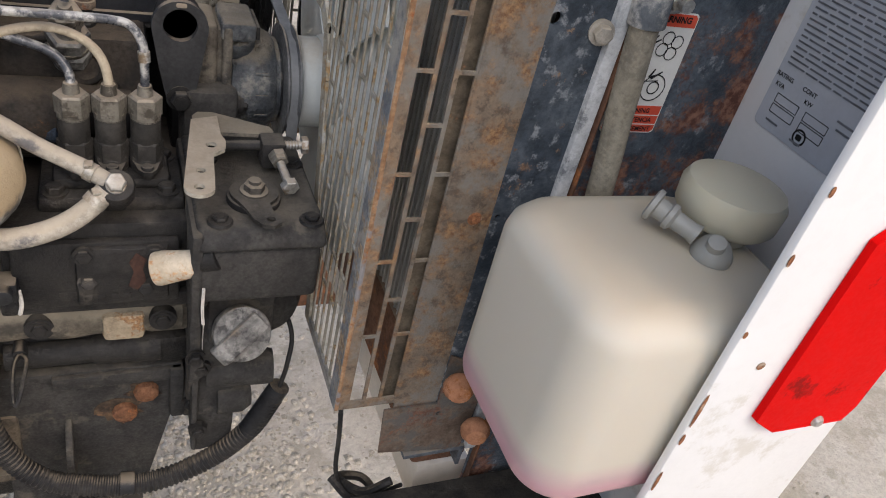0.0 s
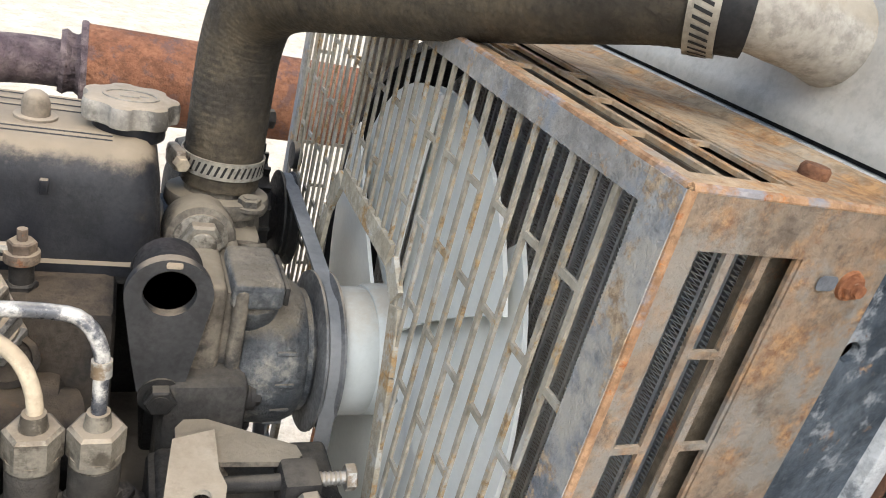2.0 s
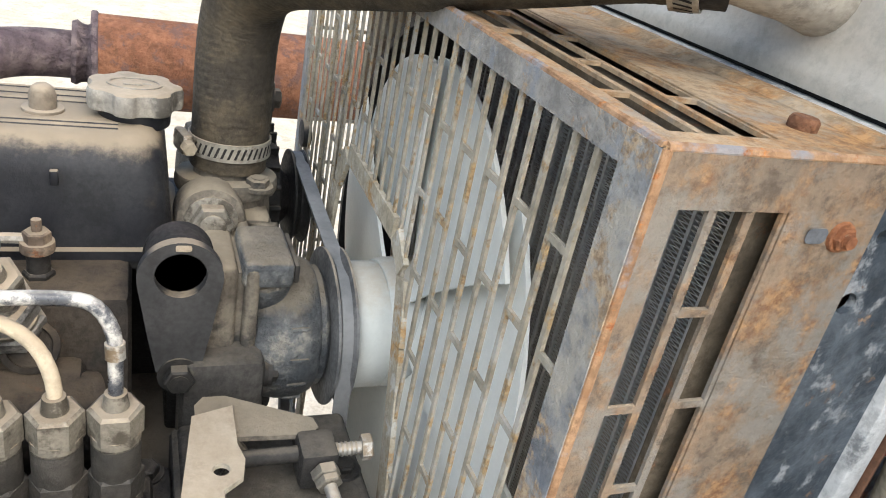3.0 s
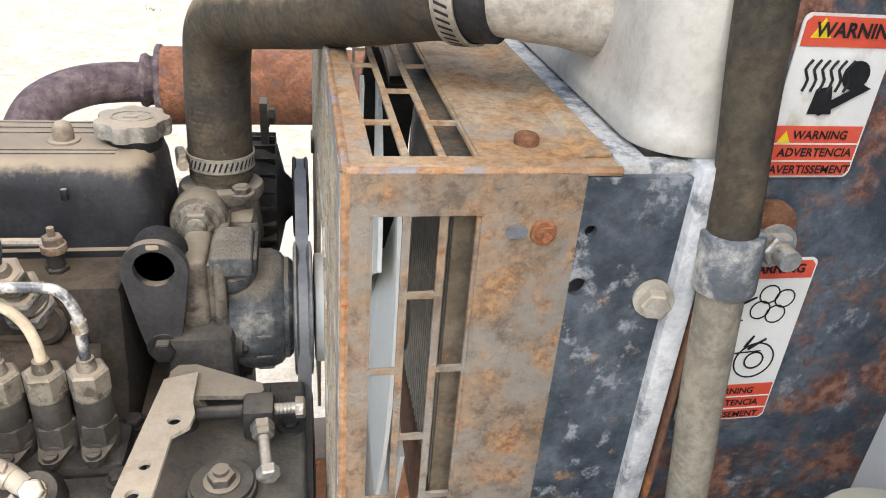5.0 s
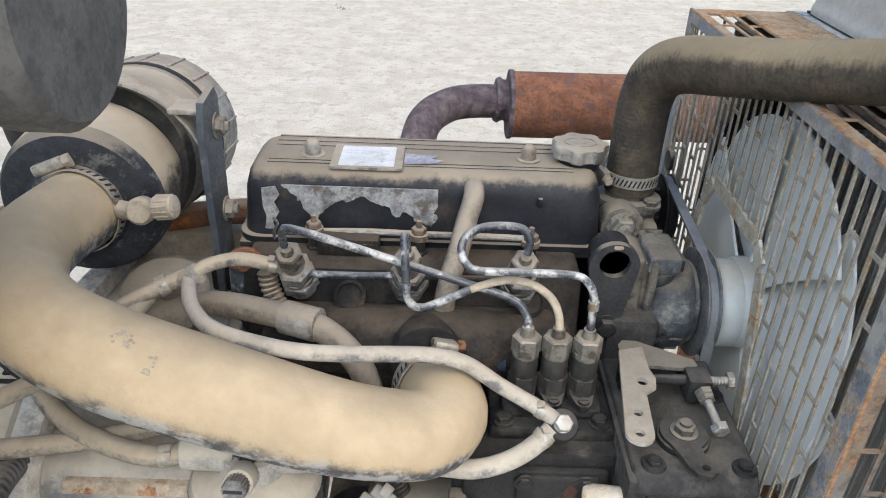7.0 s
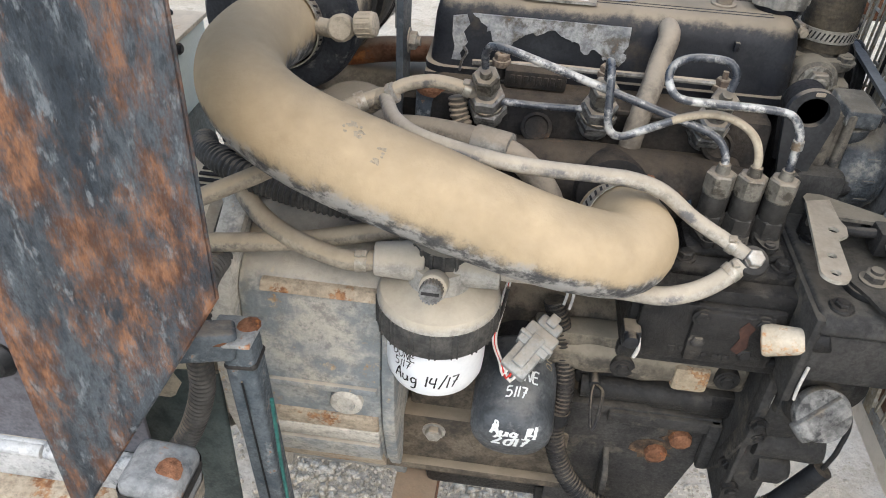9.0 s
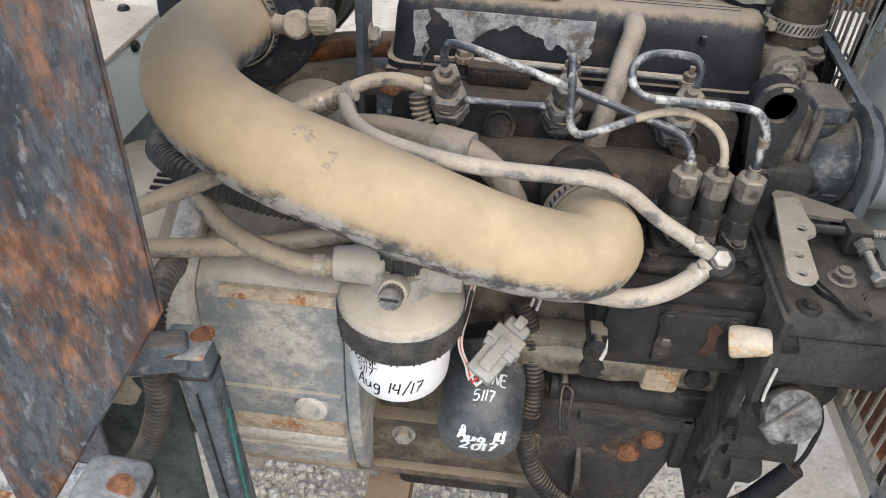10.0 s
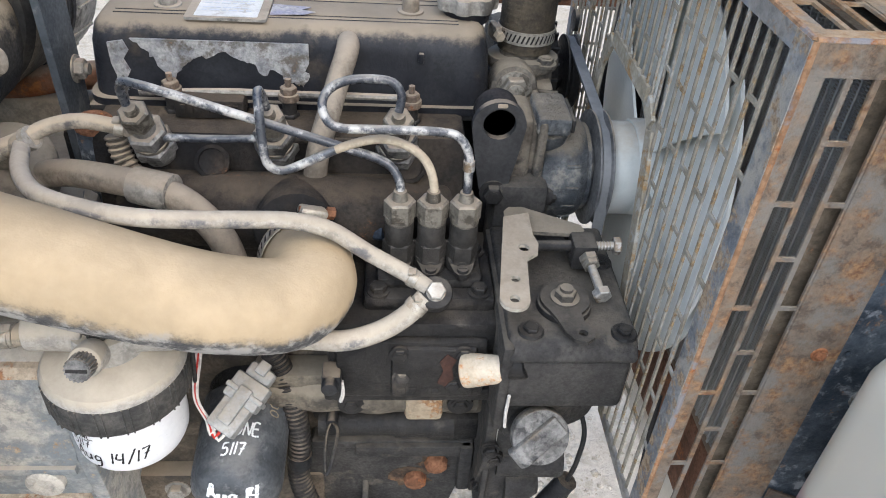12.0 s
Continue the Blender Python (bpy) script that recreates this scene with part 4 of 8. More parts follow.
def build_radiator():
    t = thing("radiator", (0.29, 0.63, 0.83), "engine radiator with a cast aluminium top tank", "radiator")
    core = bmesh.new()
    y, n = 0.438, 0
    while y < 0.862:
        c = [V(0.266, y, 0.86), V(0.266, y + 0.002, 0.86), V(0.266, y + 0.002, 1.245), V(0.266, y, 1.245)]
        strip(core, c, V(1, 0, 0), 0.012)
        z, side = 0.862, 0
        ya, yb = y + 0.002, y + 0.010
        prev = None
        while z < 1.243:
            p, q = (V(0.2665, ya if side else yb, z), V(0.276, ya if side else yb, z))
            vs = [core.verts.new(p), core.verts.new(q), core.verts.new(p + V(0, 0, 0.0005))]
            if prev:
                core.faces.new((prev[0], prev[1], vs[1], vs[0]))
                core.faces.new((prev[0], vs[0], vs[2], prev[2]))
            prev = vs
            z += 0.0012
            side ^= 1
        y += 0.010
    tagged(part("core", core, M["core"], t, "fine corrugated cooling fins between flat tubes", sharp=10), kind="stuff")
    part("rear_sheet", box(0.2780, 0.2815, 0.436, 0.866, 0.862, 1.245), M["channelrust"], t)
    part("lower_tank", box(0.263, 0.32, 0.43, 0.868, 0.765, 0.859, 0.006), M["beam"], t, "rusty lower tank")
    hoop = bmesh.new()
    seg = 30
    loops = [[hoop.verts.new(V(x, 0.655 + r * math.cos(a), 1.054 + r * math.sin(a))) for a in (radians(-20 + 125 * k / seg) for k in range(seg + 1))] for x, r in ((0.2605, 0.192), (0.212, 0.190), (0.212, 0.184), (0.2605, 0.186))]
    for p, q in zip(loops, loops[1:]):
        for k in range(seg):
            hoop.faces.new((p[k], p[k + 1], q[k + 1], q[k]))
    bmesh.ops.recalc_face_normals(hoop, faces=hoop.faces)
    part("shroud_hoop", hoop, M["black"], t)
    # side bracket and pale rail at the near edge
    side = plate([(0.2595, 0.80), (0.307, 0.80), (0.307, 1.256), (0.2595, 1.256)], 0.003, (0, GY + 0.0025, 0), (1, 0, 0), (0, 0, 1), holes=[circle(0.267, 1.2085, 0.0042, 12), circle(0.2685, 1.2335, 0.0026, 10), circle(0.2685, 1.062, 0.0022, 10)])
    part("side_bracket", side, M["blackside"], t, "scratched black painted bracket")
    # added dark sheet: hides the bright ground so the bracket's holes look shaded
    part("hole_shade_sheet", box(0.2605, 0.3050, GY + 0.022, GY + 0.025, 0.862, 1.250, 0.001), M["channelrust"], t, "dark rusty sheet added behind the bracket so that its holes read black")
    part("lower_gusset", plate([(0.2200, 0.812), (0.3000, 0.800), (0.3060, 0.905), (0.2640, 0.925), (0.2640, 0.868), (0.2160, 0.868)], 0.002, (0, GY - 0.0016, 0), (1, 0, 0), (0, 0, 1), holes=[circle(0.2755, 0.890, 0.0022, 10), circle(0.2675, 0.855, 0.0024, 10)]), M["gusset"], t, "red-brown rusted gusset with two holes")
    part("foot_bracket", prism([(0.2460, 0.796), (0.2460, 0.801), (0.3060, 0.803), (0.3060, 0.775), (0.3020, 0.775), (0.3020, 0.797)], "y", GY - 0.004, GY + 0.05, 0.001), M["bluesteel"], t, "blue-grey foot bracket")
    part("side_rail", box(0.3060, 0.3165, GY - 0.006, GY + 0.010, 0.80, 1.262, 0.001), M["whiterail"], t, "pale oxidised upright rail")
    part("side_channel", box(0.3105, 0.3175, GY + 0.0105, GY + 0.03, 0.80, 1.255, 0.001), M["channelrust"], t, "rusty inner channel")
    part("header_seam", box(0.2772, 0.323, GY + 0.003, 0.872, 1.2515, 1.2600, 0.001), M["flakedseam"], t, "flaking white seam")
    part("gasket", box(0.2895, 0.3215, GY + 0.010, 0.866, 1.2600, 1.2622), M["slot"], t)
    # top tank
    prof = [*circle(0.3185, 0.863, 0.003, 4, 0, math.pi / 2), *circle(0.3060, 0.846, 0.020, 9, math.pi / 2, math.pi), *circle(0.3090, 0.4465, 0.023, 11, math.pi, 1.5 * math.pi), *circle(0.3185, 0.4265, 0.003, 4, 1.5 * math.pi, 2 * math.pi)]
    bm = bmesh.new()
    rings = []
    for z, d in ((1.2622, 0.0), (1.2650, -0.0004), (1.2700, -0.0002), (1.2725, 0.0010), (1.281, 0.0016), (1.31, 0.0022), (1.335, 0.0042), (1.350, 0.0085), (1.357, 0.015)):
        cx, cy = 0.3060, 0.6447
        rings.append([bm.verts.new((x + (cx - x) / abs(cx - x + 1e-9) * min(d, abs(cx - x)), y + (cy - y) / abs(cy - y + 1e-9) * min(d, abs(cy - y)), z)) for x, y in prof])
    for p, q in zip(rings, rings[1:]):
        for k in range(len(prof)):
            bm.faces.new((p[k], p[(k + 1) % len(prof)], q[(k + 1) % len(prof)], q[k]))
    bm.faces.new(rings[-1])
    bmesh.ops.recalc_face_normals(bm, faces=bm.faces)
    part("top_tank", bm, M["alu"], t, "dusty cast aluminium tank")
    part("inlet_neck", tube([(0.230, 0.511, 1.3022), (0.246, 0.5012, 1.3035), (0.268, 0.4995, 1.3010), (0.302, 0.4990, 1.2980)], lambda f: 0.0165 + 0.012 * max(0, f - 0.62), 24), M["neckalu"], t, "dusty cast inlet neck")
    # hex bolt that holds the bracket
    part("bolt", join(bolt((0.300, GY - 0.003, 1.203), (-0.25, -1, 0), 0.0062, 0.007), cyl((0.300, GY + 0.003, 1.203), (0.300, GY - 0.003, 1.203), 0.0080, bevel=0.002)), M["neckalu"], t, "dusty pale hex bolt")
    part("bolt", bolt((0.296, GY - 0.001, 1.02), (0, -1, 0), 0.007, 0.006), M["zinc"], t)


def build_overflow_hose():
    t = thing("overflow_hose", (0.34, 0.405, 1.05), "brown dusty overflow hose beside the radiator", "hose")
    part("upper_tube", tube([(0.3200, 0.4195, 1.42), (0.3215, 0.4185, 1.36), (0.3262, 0.4160, 1.302), (0.3300, 0.411, 1.255), (0.3315, 0.409, 1.235)], lambda f: 0.0100 - 0.0004 * math.sin(9 * f), 20), M["radhose"], t, "dark grimy upper length")
    part("lower_tube", tube([(0.3315, 0.409, 1.2348), (0.3346, 0.4065, 1.188), (0.3385, 0.406, 1.15), (0.3434, 0.405, 1.109), (0.353, 0.405, 1.02), (0.358, 0.405, 0.95)], 0.0094, 20), M["overflow"], t, "pale dusty lower length")
    part("bracket", join(cyl((0.3333, 0.4075, 1.213), (0.3315, 0.4087, 1.238), 0.0122, bevel=0.001), box(0.316, 0.340, 0.4155, 0.4192, 1.214, 1.238, 0.001)), M["flaked"], t, "pale flaking clip round the hose")
    part("bolt", join(bolt((0.352, 0.411, 1.2300), (0, -1, 0), 0.007, 0.006), cyl((0.352, 0.405, 1.2300), (0.352, 0.398, 1.2295), 0.0045, seg=12)), M["zinc"], t, "zinc bolt with a rusty washer")
    part("washer", cyl((0.351, 0.4192, 1.2375), (0.351, 0.411, 1.2375), 0.0098, bevel=0.002), M["rusthead"], t)


def warning_label(name, x0, x1, z0, z1, y, zh, zl, icon):
    """A white safety label: red header and footer with words, and drawn symbols between."""
    t = thing(name, ((x0 + x1) / 2, y, z0), "white and red safety warning label with black symbols" if icon == "fan" else "white and red label warning of hot covers, on the dark panel", "warning label", "warning labels")
    U, W, cx = (1, 0, 0), (0, 0, 1), (x0 + x1) / 2
    part("card", plate(rounded(x0, x1, z0, z1, 0.003), 0.0006, (0, y, 0), U, W), M["whiteprint"], t)
    o = (0, y - 0.0006, 0)
    part("header", flat([(x0 + 0.001, zh), (x1 - 0.001, zh), (x1 - 0.001, z1 - 0.003), (x1 - 0.003, z1 - 0.001), (x0 + 0.003, z1 - 0.001), (x0 + 0.001, z1 - 0.003)], o, U, W, 0.0002), M["redprint"], t)
    part("footer", flat([(x0 + 0.001, zl), (x0 + 0.001, z0 + 0.003), (x0 + 0.003, z0 + 0.001), (x1 - 0.003, z0 + 0.001), (x1 - 0.001, z0 + 0.003), (x1 - 0.001, zl)][::-1], o, U, W, 0.0002), M["redprint"], t)
    h = min((z1 - zh) * 0.62, 0.0075)
    part("header_word", lettering("WARNING", h, (cx + 0.003, y - 0.0011, (z1 + zh) / 2), U, W, thick=0.0002), M["ink"], t)
    f = (zl - z0) / 3
    for k, word in enumerate(("WARNING", "ADVERTENCIA", "AVERTISSEMENT")):
        part("footer_word", lettering(word, f * 0.68, (cx + 0.001, y - 0.0011, zl - f * (k + 0.5)), U, W, thick=0.0001), M["ink"], t)
    for k in (1, 2):
        part("rule", flat([(x0 + 0.001, zl - f * k - 0.0003), (x1 - 0.001, zl - f * k - 0.0003), (x1 - 0.001, zl - f * k + 0.0003), (x0 + 0.001, zl - f * k + 0.0003)], o, U, W, 0.0005), M["whiteprint"], t)
    zm, H = (zh + zl) / 2, zh - zl
    shapes = []
    if icon == "fan":
        for k in range(4):
            a = k * math.pi / 2 + 0.5
            c = (x1 - 0.0150 + 0.0058 * math.cos(a), zm + H * 0.27 + 0.0058 * math.sin(a))
            shapes.append(plate(circle(*c, 0.0048, 14), 0.0002, V(o) - V(0, 0.0003, 0), U, W, holes=[circle(*c, 0.0042, 14)]))
        for r, q in ((0.0098, 0.0091), (0.0048, 0.0040)):
            shapes.append(plate(circle(x1 - 0.015, zm - H * 0.26, r, 22), 0.0002, V(o) - V(0, 0.0003, 0), U, W, holes=[circle(x1 - 0.015, zm - H * 0.26, q, 22)]))
        # a hand reaching for the fan, another caught under the belt
        shapes.append(flat([(x1 - 0.0400, zh - 0.0225), (x1 - 0.0365, zh - 0.0235), (x1 - 0.0325, zh - 0.0135), (x1 - 0.0365, zh - 0.0120)], o, U, W))
        lines = [((x1 - 0.0352, zh - 0.0150), tip, 0.0008) for tip in ((x1 - 0.0340, zh - 0.0045), (x1 - 0.0300, zh - 0.0053), (x1 - 0.0265, zh - 0.0062), (x1 - 0.0235, zh - 0.0090))]
        lines += [((x1 - 0.0400, zh - 0.0232), (x1 - 0.0270, zh - 0.0205), 0.0005), ((x1 - 0.0354, zh - 0.0390), (x1 - 0.0133, zh - 0.0375), 0.0004), ((x1 - 0.0218, zh - 0.0354), (x1 - 0.0188, zh - 0.0292), 0.0008), ((x1 - 0.0200, zh - 0.0363), (x1 - 0.0124, zh - 0.0310), 0.0008)]
        for p, q, w in lines:
            d = V(q[0] - p[0], q[1] - p[1], 0).normalized() * w
            shapes.append(flat([(p[0] + d.y, p[1] - d.x), (q[0] + d.y * 0.6, q[1] - d.x * 0.6), (q[0] - d.y * 0.6, q[1] + d.x * 0.6), (p[0] - d.y, p[1] + d.x)], o, U, W, 0.0006))
        shapes.append(flat([(x1 - 0.0333, zh - 0.0407), (x1 - 0.0333, zh - 0.0505), (x1 - 0.0297, zh - 0.0505), (x1 - 0.0262, zh - 0.0540), (x1 - 0.0256, zh - 0.0470), (x1 - 0.0262, zh - 0.0407)], o, U, W))
    else:
        shapes.append(flat(circle(x0 + (x1 - x0) * 0.70, zm + H * 0.16, 0.0055, 16), o, U, W))
        shapes.append(flat([(x0 + 0.012, zm - H * 0.34), (x0 + 0.022, zm - H * 0.34), (x0 + 0.019, zm + H * 0.02), (x0 + 0.013, zm - H * 0.02)], o, U, W))
        shapes.append(flat([(x1 - 0.026, zm - H * 0.30), (x1 - 0.022, zm - H * 0.36), (x1 - 0.004, zm + H * 0.0), (x1 - 0.008, zm + H * 0.06)], o, U, W, 0.0006))
        for k in range(6):
            q = x0 + 0.007 + 0.0034 * k
            shapes.append(tube([(q, y - 0.0012, zm - H * 0.05), (q + 0.001, y - 0.0012, zm + H * 0.1), (q - 0.001, y - 0.0012, zm + H * 0.22), (q + 0.001, y - 0.0012, zm + H * 0.34)], 0.0005, 6))
        part("warning_triangle", flat([(x0 + 0.004, zh + 0.003), (x0 + 0.012, zh + 0.003), (x0 + 0.008, zh + 0.010)], o, U, W, 0.0004), M["yellow"], t)
        part("warning_triangle", flat([(x0 + 0.003, zl - 0.007), (x0 + 0.009, zl - 0.007), (x0 + 0.006, zl - 0.002)], o, U, W, 0.0004), M["yellow"], t)
    for b in shapes:
        part("symbol", b, M["ink"], t)


def build_end_panel():
    p = plate([(0.3275, 0.72), (0.4515, 0.72), (0.4515, 1.62), (0.3275, 1.62)], 0.003, (0, 0.4225, 0), (1, 0, 0), (0, 0, 1))
    t = thing("end_panel", (0.38, 0.41, 0.72), "black painted steel panel with dark red rust blisters", "panel")
    part("sheet", p, M["blackrust"], t)
    part("folded_edge", box(0.3278, 0.3300, 0.4115, 0.4193, 0.72, 1.255, 0.0008), M["beam"], t, "rust-red folded edge")
    warning_label("warning_label", 0.3360, 0.3815, 1.1325, 1.2195, 0.4188, 1.2100, 1.1535, "fan")
    warning_label("warning_label", 0.3415, 0.3805, 1.2560, 1.3180, 0.4188, 1.3065, 1.2770, "cover")


def build_jamb():
    t = thing("door_jamb", (0.48, 0.30, 0.60), "white painted steel door jamb with rust spots and a chipped edge", "door jamb", kind="structure")
    part("inner_face", box(0.452, 0.456, 0.241, 0.43, 0.55, 1.75, 0.001), M["white"], t)
    part("outer_face", box(0.3275, 0.468, 0.235, 0.241, 0.45, 1.75, 0.0015), M["white"], t)
    part("return_lip", box(0.464, 0.468, 0.241, 0.28, 0.45, 1.75, 0.001), M["white"], t)
    chips = []
    for z, h in ((1.205, 0.004), (1.165, 0.005), (1.115, 0.003), (1.055, 0.018), (1.03, 0.006), (0.99, 0.012)):
        chips.append(plate(circle(0, 0, 1, 9), 0.0004, (0.3290, 0.2347, z), (0.0014, 0, 0), (0, 0, h * 0.8)))
    chips.append(plate(circle(0, 0, 1, 11), 0.0004, (0.356, 0.2347, 1.088), (0.0030, 0, 0), (0, 0, 0.0028)))
    part("rust_spot", join(*chips), M["boltorange"], t, "orange rust chips along the edge")
    r = thing("reflector", (0.43, 0.234, 1.1), "long red reflector with cut corners screwed to the white jamb", "reflector")
    part("lens", plate([(0.376, 1.042), (0.397, 1.028), (0.458, 1.027), (0.463, 1.04), (0.463, 1.172), (0.454, 1.188), (0.389, 1.188), (0.376, 1.176)], 0.005, (0, 0.2345, 0), (1, 0, 0), (0, 0, 1)), M["red"], r)
    part("screw", lathe([(0.0045, 0), (0.0045, 0.001), (0.003, 0.003), (0, 0.0035)], (0.432, 0.2295, 1.0325), (0, -1, 0), 12), M["zinc"], r)
    # data plate on the inner face of the jamb
    d = thing("data_plate", (0.451, 0.34, 1.2), "grey printed generator data plate on the white jamb", "data plate")
    U, W = (0, -1, 0), (0, 0, 1)
    X = 0.4512
    part("plate", plate(rounded(-0.402, -0.262, 1.154, 1.40, 0.004), 0.0006, (0.4518, 0, 0), U, W), M["greyplate"], d)
    bars = []
    rnd = random.Random(2)
    for k in range(52):
        z = 1.394 - k * 0.0038
        a = -0.397
        while a < -0.275:
            b = a + rnd.uniform(0.004, 0.022)
            bars.append(flat([(a, z), (min(b, -0.268), z), (min(b, -0.268), z + 0.0012), (a, z + 0.0012)], (X, 0, 0), U, W))
            a = b + 0.0018
    for a, z, w in ((-0.392, 1.1600, 0.012), (-0.366, 1.1580, 0.010), (-0.340, 1.186, 0.018), (-0.338, 1.181, 0.015), (-0.315, 1.176, 0.02)):
        bars.append(flat([(a, z), (a + w, z), (a + w, z + 0.0014), (a, z + 0.0014)], (X, 0, 0), U, W))
    tagged(part("fine_print", join(*bars), M["fineprint"], d), kind="stuff")
    for word, a, z in (("RATING", -0.393, 1.1915), ("CONT", -0.369, 1.1915), ("KVA", -0.394, 1.1850), ("KW", -0.366, 1.1850)):
        part("word", lettering(word, 0.0044, (X, -a, z), U, W, thick=0.0001), M["ink"], d)
    boxes = []
    for a in (-0.393, -0.365):
        for z in (1.1735, 1.1660):
            boxes.append(plate(rounded(a, a + 0.022, z, z + 0.0065, 0.0005, 2), 0.0002, (X, 0, 0), U, W, holes=[rounded(a + 0.0005, a + 0.0215, z + 0.0005, z + 0.006, 0.0003, 2)]))
    boxes.append(plate(circle(-0.360, 1.163, 0.0058, 20), 0.0002, (X, 0, 0), U, W, holes=[circle(-0.360, 1.163, 0.0044, 20)]))
    boxes.append(flat(rounded(-0.3625, -0.3575, 1.161, 1.165, 0.001, 3), (X, 0, 0), U, W))
    for b in boxes:
        part("form_box", b, M["ink"], d)


def build_bottle():
    t = thing("coolant_bottle", (0.33, 0.316, 0.9585), "milky plastic coolant bottle with pink coolant low inside", "coolant bottle")

    def shell(z0, z1, grow=0.0):
        n = 9
        prof = rounded(0.250 - grow, 0.412 + grow, 0.246 - grow, 0.386 + grow, 0.030 + grow, n)
        bm = bmesh.new()
        rings = []
        r = 0.023 if z1 > 1.05 else 0.016
        levels = [(z0, 0.0)] if z0 > 0.98 else [(z0 + r - r * math.cos(a), r - r * math.sin(a)) for a in (0, 0.4, 0.8, 1.2, 1.57)]
        levels += [(z1, 0.0)] if z1 < 1.05 else [(z1 - r + r * math.sin(a), r - r * math.cos(a)) for a in (0, 0.4, 0.8, 1.2, 1.57)]
        cx, cy = 0.334, 0.316
        for z, d in levels:
            rings.append([bm.verts.new((x - math.copysign(min(d, abs(x - cx)), x - cx), y - math.copysign(min(d, abs(y - cy)), y - cy), z - (0.012 * (x - 0.30) if z > 1.06 else 0))) for x, y in prof])
        for p, q in zip(rings, rings[1:]):
            for k in range(len(prof)):
                bm.faces.new((p[k], p[(k + 1) % len(prof)], q[(k + 1) % len(prof)], q[k]))
        bm.faces.new(rings[0])
        bm.faces.new(rings[-1])
        bmesh.ops.recalc_face_normals(bm, faces=bm.faces)
        return bm

    part("body", shell(0.9830, 1.1125), M["bottle"], t)
    part("coolant_level", shell(0.9585, 0.9830), M["bottle"], t, "pink band where coolant shows through")
    part("neck", cyl((0.384, 0.330, 1.10), (0.384, 0.330, 1.132), 0.020, bevel=0.002), M["bottle"], t)
    part("cap", lathe([(0.030, 0), (0.033, 0.004), (0.034, 0.018), (0.031, 0.024), (0.021, 0.027), (0, 0.028)], (0.384, 0.330, 1.122), (0, 0, 1), 36), M["bottlecap"], t, "yellowed round cap")
    part("spigot", join(lathe([(0.0085, 0), (0.0105, 0.001), (0.0105, 0.004), (0.007, 0.005), (0.0065, 0.012), (0.0085, 0.013), (0.0085, 0.016), (0.006, 0.018), (0.0058, 0.030), (0.007, 0.034)], (0.3285, 0.337, 1.1295), (0.6, -0.78, -0.2), 18), lathe([(0.0, 0), (0.009, 0.001), (0.0125, 0.006), (0.0130, 0.012), (0.0105, 0.018), (0.006, 0.021), (0.0055, 0.026), (0.0, 0.027)], (0.362, 0.306, 1.104), (-0.4, -0.35, 1), 20), cyl((0.362, 0.306, 1.110), (0.378, 0.322, 1.112), 0.010, bevel=0.002)), M["spigot"], t, "moulded grey overflow spigot")
    for x, z in ((0.292, 0.906), (0.322, 0.846)):
        single("grommet", lathe([(0.010, 0), (0.013, 0.004), (0.013, 0.010), (0.009, 0.016), (0, 0.018)], (x - 0.012, 0.405, z), (-0.3, -1, 0), 18), M["orange"], "rusty orange rubber bush beside the bottle", "grommet", "grommets")
    single("bottle_tray", box(0.285, 0.4515, 0.28, 0.4085, 0.952, 0.9583, 0.002), M["black"], "black steel tray under the coolant bottle", "tray")


build_ground()
build_chassis()
HERE[0] = V(0.0095, -0.001, 0)
build_guard()
build_radiator()
HERE[0] = V(0, 0, 0)
build_overflow_hose()
build_end_panel()
build_jamb()
build_bottle()

# ---- engine ----
eng = thing("diesel_engine", (-0.05, 0.68, 0.66), "small three-cylinder diesel engine, black and thick with dust", "engine")
NEAR = (0, -1, 0)


